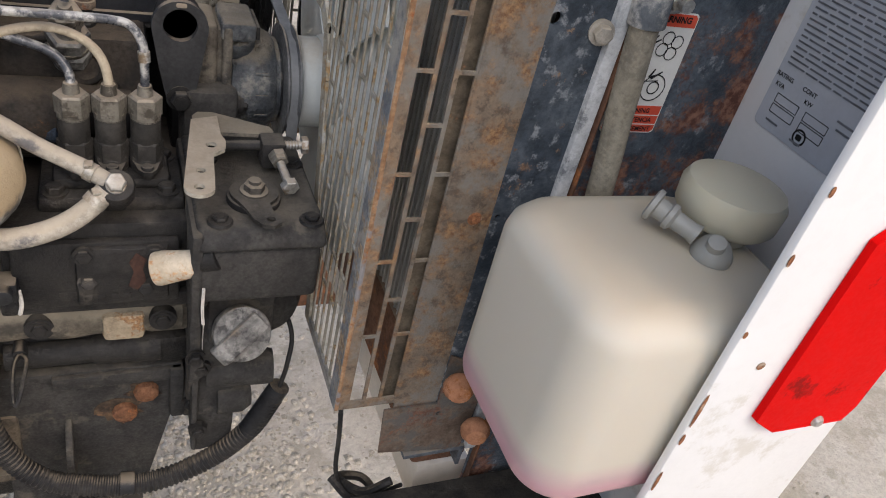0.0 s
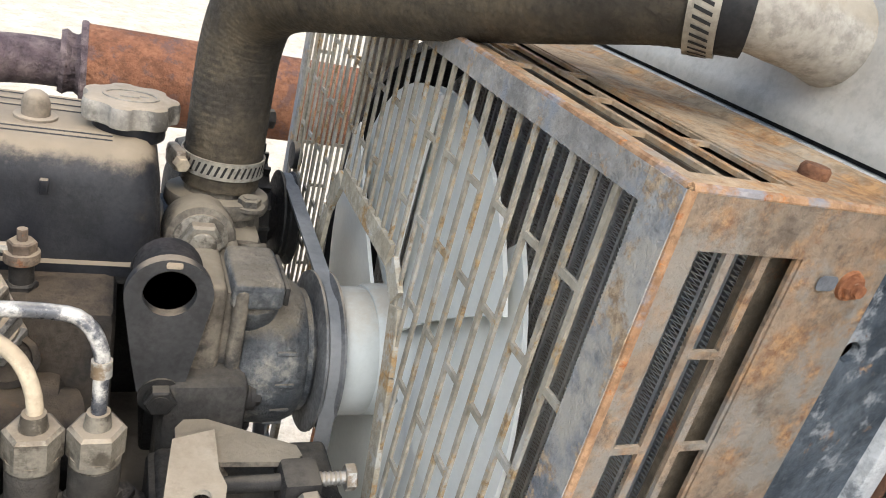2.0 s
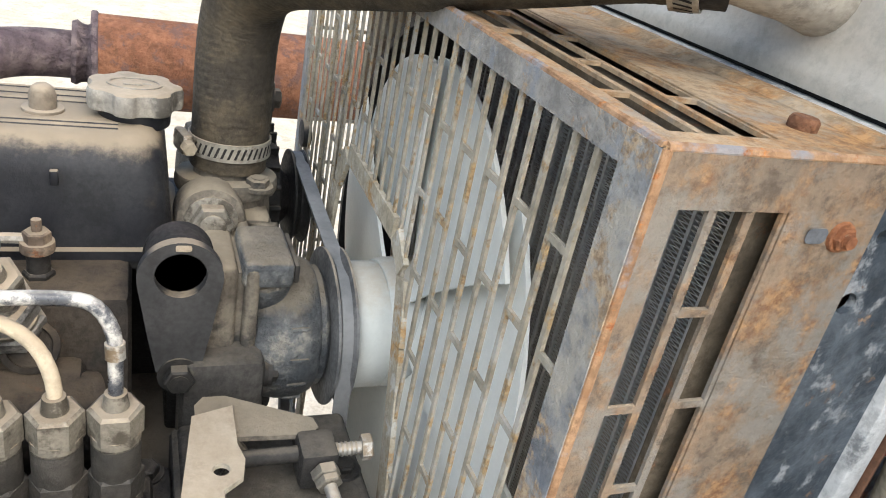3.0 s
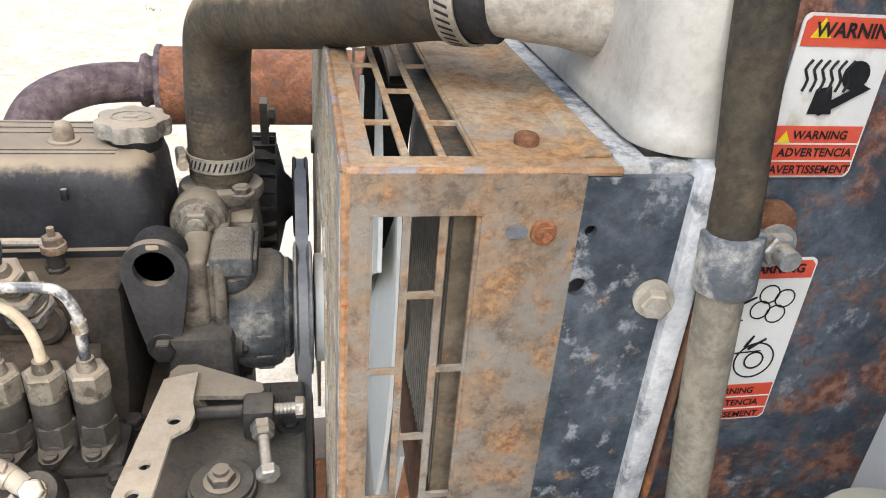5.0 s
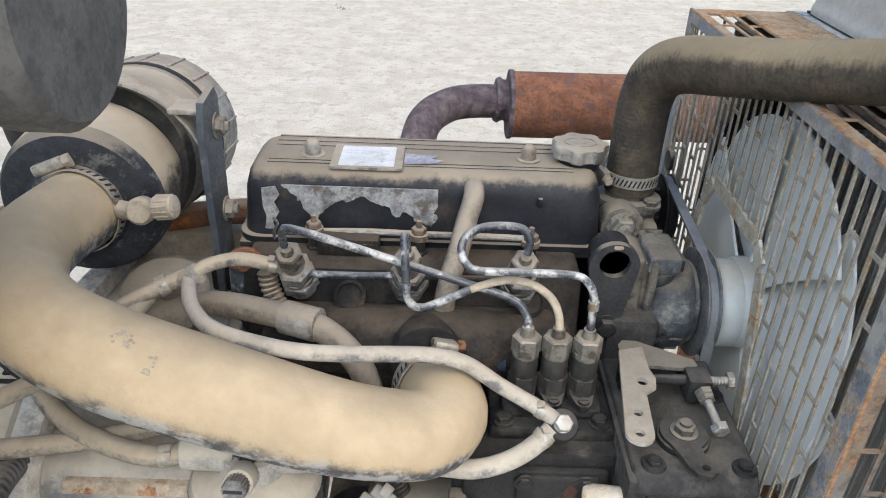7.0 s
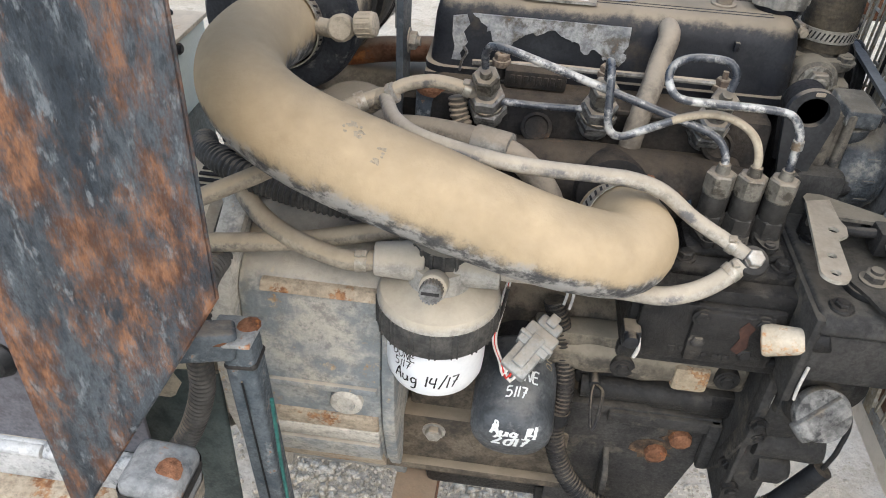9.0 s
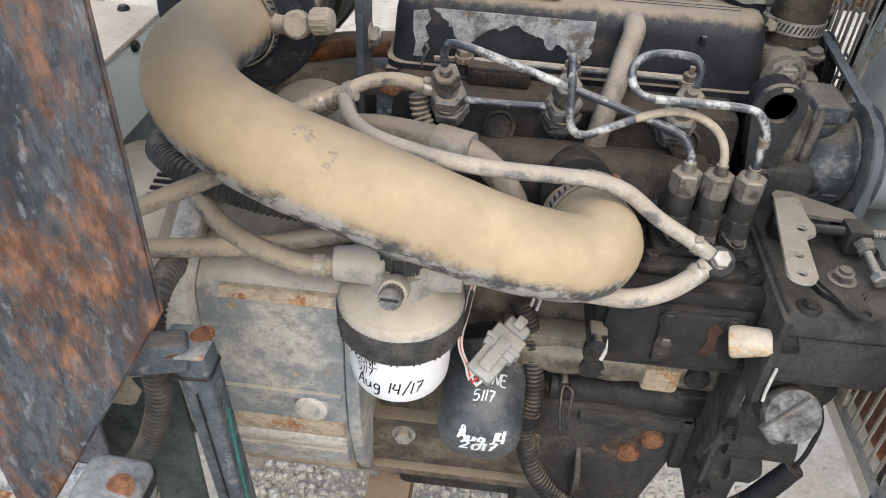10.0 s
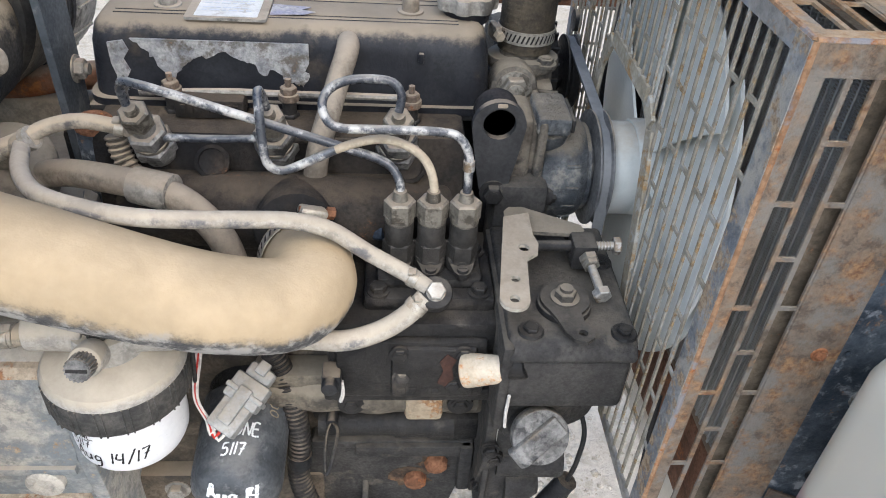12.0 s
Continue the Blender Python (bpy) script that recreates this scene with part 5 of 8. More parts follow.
def build_block():
    part("crankcase", join(prism([(0.562, 0.80), (0.562, 0.905), (0.580, 0.93), (0.80, 0.93), (0.80, 0.80)], "x", -0.228, 0.082, 0.006), prism([(0.575, 0.70), (0.562, 0.74), (0.562, 0.805), (0.80, 0.805), (0.80, 0.72), (0.77, 0.68), (0.60, 0.68)], "x", -0.228, 0.030, 0.006)), M["blocktan"], eng, "brown dusty crankcase")
    up = [(0.585, 0.925), (0.585, 1.005), (0.600, 1.03), (0.612, 1.095), (0.765, 1.095), (0.785, 1.02), (0.785, 0.925)]
    part("cylinder_head", prism(up, "x", -0.226, 0.056, 0.006), M["cast_dusty"], eng, "brown dust-caked cylinder head")
    part("deck_joint", box(-0.232, 0.084, 0.578, 0.79, 0.985, 0.989, 0.001), M["cast"], eng)
    # inlet manifold, a rounded casting along the side, with end swells and bosses
    man = tube([(-0.200, 0.592, 1.035), (-0.14, 0.586, 1.043), (-0.07, 0.580, 1.046), (0.0, 0.582, 1.044), (0.040, 0.590, 1.038)], lambda f: 0.024 + 0.006 * math.sin(math.pi * f), 20)
    man = join(man, cyl((-0.075, 0.585, 1.045), (-0.070, 0.548, 1.052), 0.030, bevel=0.004), box(-0.195, 0.035, 0.585, 0.61, 1.02, 1.066, 0.006))
    part("inlet_manifold", man, M["cast_dusty"], eng)
    for x in (-0.135, 0.012):
        part("core_plug", lathe([(0.013, 0), (0.013, 0.004), (0.010, 0.0055), (0.0095, 0.003), (0, 0.0025)], (x, 0.600, 1.076), (0, -0.75, 0.65), 20), M["cast_dusty"], eng)
    pad = part("casting_pad", box(-0.166, -0.114, 0.630, 0.650, 1.096, 1.1115, 0.002), M["cast_dusty"], eng, "brown raised pad with cast marks")
    for k in range(8):
        part("cast_mark", box(-0.161 + 0.0056 * k, -0.1572 + 0.0056 * k, 0.6290, 0.6305, 1.100, 1.108, 0.0005), M["cast_dusty"], pad)
    part("end_stub", lathe([(0.013, -0.06), (0.0135, 0.0), (0.0125, 0.004), (0.0, 0.005)], (-0.226, 0.625, 1.088), (0.05, -0.05, 1), 20), M["blackside"], eng, "blue-black end casting")
    part("rust_ring", lathe([(0.0132, 0), (0.0142, 0.001), (0.0142, 0.006), (0.0125, 0.008), (0.0, 0.0085)], (-0.2255, 0.625, 1.089), (0.05, -0.05, 1), 20), M["rusthead"], eng, "rusted ring on the end casting")
    part("braided_sleeve", tube([(-0.026, 0.566, 1.036), (-0.016, 0.560, 1.043), (-0.006, 0.556, 1.046)], 0.0062, 12), M["navy"], eng, "navy braided sleeve")
    # side details under the injection pump
    part("water_rail", join(tube([(-0.118, 0.556, 0.882), (-0.03, 0.549, 0.883), (0.03, 0.549, 0.882), (0.074, 0.553, 0.881)], lambda f: 0.0205 + 0.0012 * math.sin(26 * f), 22), box(-0.114, 0.070, 0.538, 0.565, 0.892, 0.910, 0.005), box(0.045, 0.083, 0.536, 0.57, 0.862, 0.900, 0.006)), M["railtan"], eng, "dark dusty casting along the block")
    part("pad", box(0.013, 0.046, 0.5265, 0.545, 0.8655, 0.894, 0.005), M["rustpad"], eng, "rust-stained machined pad")
    for x in (-0.032, 0.060):
        part("bolt", join(bolt((x, 0.5285, 0.885), NEAR, 0.0062, 0.0032), lathe([(0.0115, -0.006), (0.011, 0.001), (0.0, 0.0011)], (x, 0.5290, 0.885), NEAR, 18)), M["cast"], eng)
    part("oil_gallery", join(tube([(-0.062, 0.548, 0.838), (0.0, 0.548, 0.839), (0.058, 0.549, 0.838)], lambda f: 0.0115 + 0.0022 * (f > 0.55) + 0.0015 * (f > 0.8), 20, step=0.003), box(0.050, 0.082, 0.540, 0.57, 0.820, 0.852, 0.006), box(-0.055, 0.07, 0.552, 0.57, 0.815, 0.86, 0.004)), M["oily"], eng, "black oil pipe along the block")
    part("sump", prism([(0.585, 0.60), (0.575, 0.68), (0.80, 0.68), (0.78, 0.60)], "x", -0.21, 0.015, 0.01), M["oily"], eng)
    part("sump_flange", box(-0.235, 0.034, 0.555, 0.81, 0.690, 0.702, 0.002), M["oily"], eng)
    part("dipstick_tube", tube([(-0.095, 0.555, 0.80), (-0.10, 0.548, 0.86), (-0.098, 0.55, 0.93)], 0.004, 10), M["cast"], eng)


def build_cover():
    x0, x1, y0, y1, z0, z1 = -0.234, 0.077, 0.655, 0.752, 1.094, 1.160
    bm = bmesh.new()
    levels = [(z0, -0.004, 0.004), (z0 + 0.006, -0.004, 0.004), (z0 + 0.0065, 0.0, 0.0), (z1 - 0.020, 0.003, 0.0), (z1 - 0.008, 0.006, 0.0), (z1 - 0.002, 0.011, 0.0), (z1, 0.016, 0.0)]
    rings = []
    for z, d, g in levels:
        prof = rounded(x0 + d, x1 - d, y0 + d, y1 - d, 0.018, 6)
        rings.append([bm.verts.new((x, y, z)) for x, y in prof])
    for p, q in zip(rings, rings[1:]):
        for k in range(len(p)):
            bm.faces.new((p[k], p[(k + 1) % len(p)], q[(k + 1) % len(p)], q[k]))
    bm.faces.new(rings[-1])
    bmesh.ops.recalc_face_normals(bm, faces=bm.faces)
    cov = part("rocker_cover", bm, M["cover"], eng, "black rocker cover, dusty on top with lengthwise ribs")
    for y in (0.676, 0.6825, 0.7145, 0.7245, 0.735):
        part("rib", tube([(x0 + 0.022, y, z1 - 0.0005), (x1 - 0.028, y, z1 - 0.0005)], 0.0017, 8, smooth=False), M["cover"], cov)
    part("joint", box(x0 - 0.003, x1 + 0.003, y0 - 0.003, y1 + 0.003, z0 - 0.0055, z0, 0.001), M["rubber"], cov)
    for p in ((-0.176, 0.694, z1), (0.012, 0.699, z1)):
        part("cap_nut", join(cyl((p[0], p[1], z1 - 0.001), (p[0], p[1], z1 + 0.0015), 0.0105, bevel=0.0005), lathe([(0.0068, 0), (0.0068, 0.007), (0.0055, 0.0105), (0.003, 0.0125), (0, 0.013)], (p[0], p[1], z1 + 0.0015), Z, 16)), M["breather"] if p[0] > 0 else M["dusty_metal"], cov)
    # cast nameplate frame and foil
    part("nameplate", plate(rounded(-0.158, -0.097, 0.664, 0.714, 0.002, 3), 0.0022, (0, 0, z1 + 0.0002), (1, 0, 0), (0, 1, 0)), M["dusty_metal"], cov, "worn foil maker's plate with print that cannot be read")
    part("plate_panel", plate(rounded(-0.151, -0.104, 0.667, 0.709, 0.001, 3), 0.0004, (0, 0, z1 + 0.0026), (1, 0, 0), (0, 1, 0)), M["foilprint"], cov)
    rnd = random.Random(8)
    bars = []
    for y in (0.677, 0.683, 0.692, 0.698):
        a = -0.147
        while a < -0.112:
            b = a + rnd.uniform(0.003, 0.008)
            bars.append(flat([(a, y), (b, y), (b, y + 0.0018), (a, y + 0.0018)], (0, 0, z1 + 0.003), (1, 0, 0), (0, 1, 0), 0.0002))
            a = b + 0.0015
    part("fine_print", join(*bars), M["greyplate"], cov)
    part("torn_decal", plate([(-0.096, 0.676), (-0.070, 0.679), (-0.062, 0.685), (-0.073, 0.689), (-0.066, 0.695), (-0.096, 0.699)], 0.0004, (0, 0, z1 + 0.0016), (1, 0, 0), (0, 1, 0)), surface("torn_violet_decal", (0.26, 0.25, 0.30), (0.46, 0.42, 0.36), 90, 0.4, bump=0.05), cov)
    # patch where the paint has come off, with a ragged lower edge
    top = [(-0.198, 1.147), (-0.066, 1.147)]
    low = [(-0.066, 1.132), (-0.069, 1.126), (-0.066, 1.121), (-0.071, 1.113), (-0.078, 1.1165), (-0.086, 1.119), (-0.093, 1.126), (-0.101, 1.121), (-0.107, 1.130), (-0.118, 1.133), (-0.128, 1.139), (-0.139, 1.135), (-0.152, 1.133), (-0.159, 1.128), (-0.168, 1.117), (-0.174, 1.120), (-0.181, 1.130), (-0.188, 1.139)]
    rnd = random.Random(5)
    fine = []
    for (a, c), (d, e) in zip(low, low[1:] + [top[0]]):
        for k in range(4):
            f = k / 4
            fine.append((a + (d - a) * f + (rnd.uniform(-0.0012, 0.0012) if k else 0), c + (e - c) * f + (rnd.uniform(-0.0016, 0.0016) if k else 0)))
    low = fine
    bm = bmesh.new()
    vs = [bm.verts.new((a, y0 + 0.0010 + (0.0028 if b > 1.14 else 0.0028 * (b - 1.1) / 0.04), b)) for a, b in top + low]
    f = bm.faces.new(vs)
    bmesh.ops.triangulate(bm, faces=[f])
    ext = bmesh.ops.extrude_face_region(bm, geom=list(bm.faces))
    bmesh.ops.translate(bm, verts=[g for g in ext["geom"] if isinstance(g, bmesh.types.BMVert)], vec=(0, -0.0024, 0))
    bmesh.ops.recalc_face_normals(bm, faces=bm.faces)
    part("bare_patch", bm, M["peel"], cov, "silver-grey bare patch with a ragged edge of peeled paint")
    part("bare_patch", plate([(-0.2145, 1.144), (-0.203, 1.146), (-0.200, 1.138), (-0.205, 1.131), (-0.201, 1.122), (-0.207, 1.112), (-0.204, 1.104), (-0.2145, 1.103), (-0.212, 1.118), (-0.2145, 1.128)], 0.0018, (0, y0 + 0.0022, 0), (1, 0, 0), (0, 0, 1)), M["peel"], cov, "grey patch of flaking paint")
    part("paint_flake", tube([(-0.206, 0.652, 1.098), (-0.204, 0.645, 1.110), (-0.200, 0.643, 1.118), (-0.203, 0.641, 1.124)], 0.0013, 6), M["peel"], cov)
    # filler cap with lobes
    prof, n = [], 168
    for k in range(n):
        a = 2 * math.pi * k / n
        prof.append((0.0238 + 0.0017 * math.copysign(abs(math.cos(7 * a)) ** 0.45, math.cos(7 * a)), a))
    bm = bmesh.new()
    rr = []
    for h, s in ((0.0, 0.86), (0.001, 0.98), (0.003, 1.0), (0.010, 1.0), (0.012, 0.97), (0.0125, 0.92)):
        rr.append([bm.verts.new((0.057 + r * s * math.cos(a), 0.703 + r * s * math.sin(a), 1.164 + h)) for r, a in prof])
    for p, q in zip(rr, rr[1:]):
        for k in range(n):
            bm.faces.new((p[k], p[(k + 1) % n], q[(k + 1) % n], q[k]))
    bm.faces.new(rr[0])
    bm.faces.new(rr[-1])
    bmesh.ops.recalc_face_normals(bm, faces=bm.faces)
    cap = part("oil_filler_cap", bm, M["dusty_metal"], eng, "dusty lobed oil filler cap with a raised oval")
    part("raised_oval", plate([(0.0145 * math.cos(a), 0.0105 * math.sin(a)) for a in (2 * math.pi * k / 32 for k in range(32))], 0.0008, (0.057, 0.703, 1.1765), (1, 0, 0), (0, 1, 0), holes=[[(0.0128 * math.cos(a), 0.0090 * math.sin(a)) for a in (2 * math.pi * k / 32 for k in range(32))]]), M["dusty_metal"], cap)
    part("raised_can", join(box(0.051, 0.061, 0.700, 0.706, 1.1765, 1.1775, 0.0004), box(0.060, 0.0655, 0.703, 0.705, 1.1765, 1.1773), box(0.053, 0.058, 0.7065, 0.708, 1.1765, 1.1773)), M["dusty_metal"], cap)
    part("filler_neck", cyl((0.057, 0.703, 1.155), (0.057, 0.703, 1.165), 0.019, bevel=0.001), M["cover"], eng)
    # breather stub and hose from the cover's side
    part("breather_hose", tube([(-0.036, 0.665, 1.1475), (-0.036, 0.652, 1.1475), (-0.0375, 0.643, 1.143), (-0.042, 0.632, 1.132), (-0.048, 0.612, 1.115), (-0.056, 0.595, 1.09), (-0.060, 0.588, 1.06)], 0.0088, 16), M["breather"], eng, "dusty breather hose")
    part("side_clip", box(0.018, 0.022, y0 - 0.004, y0, 1.137, 1.145, 0.0008), M["cover"], cov)


def build_injection():
    # injectors lean towards the pump side
    for k, x in enumerate((-0.180, -0.0875, 0.0025)):
        b, tp = V(x + (0.004 if k == 0 else 0), 0.612, 1.076), V(x, 0.5745, 1.137)
        d = (tp - b).normalized()
        inj = part("injector", join(cyl(b, b + d * 0.012, 0.0125, bevel=0.001), hexa(b + d * 0.010, b + d * 0.021, 0.0165), cyl(b + d * 0.020, b + d * 0.026, 0.0115), hexa(b + d * 0.025, b + d * 0.037, 0.0148), cyl(b + d * 0.036, b + d * 0.048, 0.0088)), M["injector"], eng, "dusty grey fuel injector")
        part("union_nut", join(hexa(b + d * 0.045, b + d * 0.060, 0.0110), cyl(b + d * 0.060, b + d * 0.066, 0.0052, 0.0042)), M["nut"], inj)
        part("leak_off_washer", cyl(b + d * 0.021, b + d * 0.0245, 0.0140, bevel=0.0006), M["nut"], inj)
    part("leak_off_pipe", tube([(-0.180, 0.598, 1.099), (-0.165, 0.594, 1.1), (-0.13, 0.596, 1.0985), (-0.0875, 0.598, 1.099)], 0.0030, 10), M["steel"], eng, "thin return pipe between injectors")
    part("leak_off_pipe", tube([(-0.0875, 0.598, 1.099), (-0.05, 0.600, 1.097), (0.0025, 0.598, 1.099)], 0.0026, 10), M["cast_dusty"], eng)
    # pump head flange and delivery valves
    part("pump_flange", join(box(-0.021, 0.075, 0.511, 0.572, 1.006, 1.021, 0.004), box(-0.012, 0.066, 0.522, 0.560, 1.018, 1.030, 0.005)), M["oily"], eng, "black injection pump head")
    for p in ((-0.010, 0.519), (0.063, 0.519), (-0.010, 0.566), (0.063, 0.566)):
        part("flange_bolt", bolt((p[0], p[1], 1.021), Z, 0.0062, 0.006), M["oily"], eng)
    for x in (0.0042, 0.0272, 0.0502):
        y = 0.540
        dv = part("delivery_valve", join(cyl((x, y, 1.026), (x, y, 1.040), 0.0112, bevel=0.002), hexa((x, y, 1.038), (x, y, 1.053), 0.0118), cyl((x, y, 1.051), (x, y, 1.071), 0.0102, bevel=0.001)), M["darkcast"], eng)
        part("union_nut", join(cyl((x, y, 1.069), (x, y, 1.074), 0.0102), hexa((x, y, 1.0725), (x, y, 1.087), 0.0113), cyl((x, y, 1.087), (x, y, 1.094), 0.0055, 0.0045)), M["nut"], dv, "tan dusty hex union nut")
        lug = plate(circle(0, 0, 0.0095, 14, 0, math.pi) + [(-0.006, -0.012), (-0.003, -0.0155), (0.003, -0.0155), (0.006, -0.012)], 0.003, (x, y - 0.006, 1.034), (1, 0, 0), (0, 1, 0))
        part("lock_plate", lug, M["cast"], dv)
        part("lock_screw", join(cyl((x, y - 0.0165, 1.030), (x, y - 0.0165, 1.0395), 0.0042, bevel=0.0008), box(x - 0.003, x + 0.003, y - 0.0172, y - 0.0158, 1.0392, 1.0400)), M["cast"], dv)
    rp = 0.0031
    part("injector_pipe", tube([(-0.180, 0.5745, 1.136), (-0.1805, 0.571, 1.147), (-0.177, 0.566, 1.156), (-0.166, 0.5605, 1.1575), (-0.150, 0.5585, 1.154), (-0.09, 0.555, 1.1365), (-0.03, 0.551, 1.119), (-0.010, 0.5495, 1.1125), (-0.001, 0.547, 1.107), (0.0040, 0.5425, 1.098), (0.0042, 0.540, 1.088)], rp, 12), M["steel"], eng, "bent steel injector pipe, half coated in dust")
    bend = [(-0.0875, 0.5745, 1.136), (-0.089, 0.568, 1.150), (-0.0895, 0.560, 1.1555), (-0.0885, 0.552, 1.149), (-0.0865, 0.5435, 1.122), (-0.0835, 0.5425, 1.110), (-0.074, 0.5440, 1.1055), (-0.055, 0.5465, 1.113), (-0.032, 0.550, 1.1225), (-0.010, 0.5545, 1.1255), (0.008, 0.552, 1.1225), (0.021, 0.546, 1.1145), (0.0268, 0.5415, 1.101), (0.0272, 0.540, 1.088)]
    whole = smooth_path(bend)
    cut = next(i for i, q in enumerate(whole) if q.x > -0.040)
    part("injector_pipe", tube(whole[:cut + 1], rp, 12, smooth=False), M["steel"], eng, "dark bent steel end of an injector pipe")
    part("injector_pipe", tube(whole[cut:], rp, 12, smooth=False), M["dustpipe"], eng, "tan dust-coated injector pipe")
    part("injector_pipe", tube([(0.0025, 0.5745, 1.136), (0.0040, 0.576, 1.148), (-0.002, 0.578, 1.156), (-0.016, 0.577, 1.1585), (-0.032, 0.5735, 1.1585), (-0.044, 0.5645, 1.156), (-0.048, 0.554, 1.150), (-0.0435, 0.546, 1.142), (-0.034, 0.5445, 1.1385), (-0.010, 0.546, 1.1375), (0.030, 0.5475, 1.136), (0.043, 0.5455, 1.133), (0.0495, 0.542, 1.122), (0.0502, 0.5405, 1.105), (0.0502, 0.540, 1.088)], rp, 12), M["steel"], eng, "looped steel injector pipe")
    part("pipe_collar", cyl((0.0500, 0.5415, 1.118), (0.0502, 0.5408, 1.111), 0.0041, seg=12), M["zinc"], eng)
    # glow plug rail and terminals
    part("glow_rail", tube([(-0.195, 0.648, 1.108), (-0.13, 0.645, 1.112), (-0.081, 0.642, 1.113), (-0.03, 0.640, 1.114), (0.013, 0.637, 1.115)], 0.0028, 8), M["dusty_metal"], eng, "flat glow plug strip")
    for x, y in ((-0.170, 0.645), (-0.081, 0.641), (0.013, 0.636)):
        gp = part("glow_plug", join(hexa((x, y, 1.085), (x, y, 1.098), 0.0075), cyl((x, y, 1.098), (x, y, 1.109), 0.0055)), M["cast"], eng)
        part("terminal_nut", join(hexa((x, y, 1.114), (x, y, 1.120), 0.0065), cyl((x, y, 1.119), (x, y, 1.126), 0.0024, seg=8), cyl((x, y, 1.109), (x, y, 1.1145), 0.008, bevel=0.0005)), M["rustnut"], gp, "rusty brown terminal nut")
    # pump body below the flange
    part("pump_body", join(box(-0.047, 0.078, 0.496, 0.585, 0.934, 1.010, 0.006), box(-0.050, 0.078, 0.490, 0.50, 0.934, 0.948, 0.003)), M["oily"], eng)
    part("pump_side_cover", join(box(-0.040, 0.070, 0.4885, 0.498, 0.940, 0.999, 0.004), box(0.000, 0.062, 0.4845, 0.492, 0.944, 0.996, 0.004)), M["oily"], eng, "oily black pump side cover")
    for x, z in ((0.008, 0.966), (0.052, 0.990), (0.006, 0.990), (0.046, 0.958)):
        part("cover_bolt", bolt((x, 0.4860, z), NEAR, 0.0056, 0.0032), M["cast"] if x != 0.008 else M["dustcast"], eng)
    for k in range(6):
        part("casting_mark", box(-0.012 + 0.0085 * k, -0.0066 + 0.0085 * k, 0.4840 if k > 1 else 0.4880, 0.4850 if k > 1 else 0.489, 0.9500, 0.9555, 0.0004), M["oily"], eng)
    part("red_stain", plate([(0.034, 0.962), (0.041, 0.958), (0.046, 0.967), (0.044, 0.978), (0.047, 0.986), (0.040, 0.992), (0.035, 0.984), (0.038, 0.975)], 0.0004, (0, 0.4843, 0), (1, 0, 0), (0, 0, 1)), surface("red_brown_stain", (0.045, 0.022, 0.017), (0.085, 0.042, 0.03), 90, 0.8), eng)
    part("stop_clip", join(box(-0.050, -0.036, 0.480, 0.497, 0.955, 0.972, 0.002), cyl((-0.044, 0.484, 0.966), (-0.044, 0.473, 0.966), 0.006, bevel=0.001)), M["black"], eng)
    part("sealant_bead", tube([(-0.036, 0.486, 0.962), (-0.035, 0.484, 0.951), (-0.037, 0.484, 0.942)], 0.0016, 6), M["wirewhite"], eng)


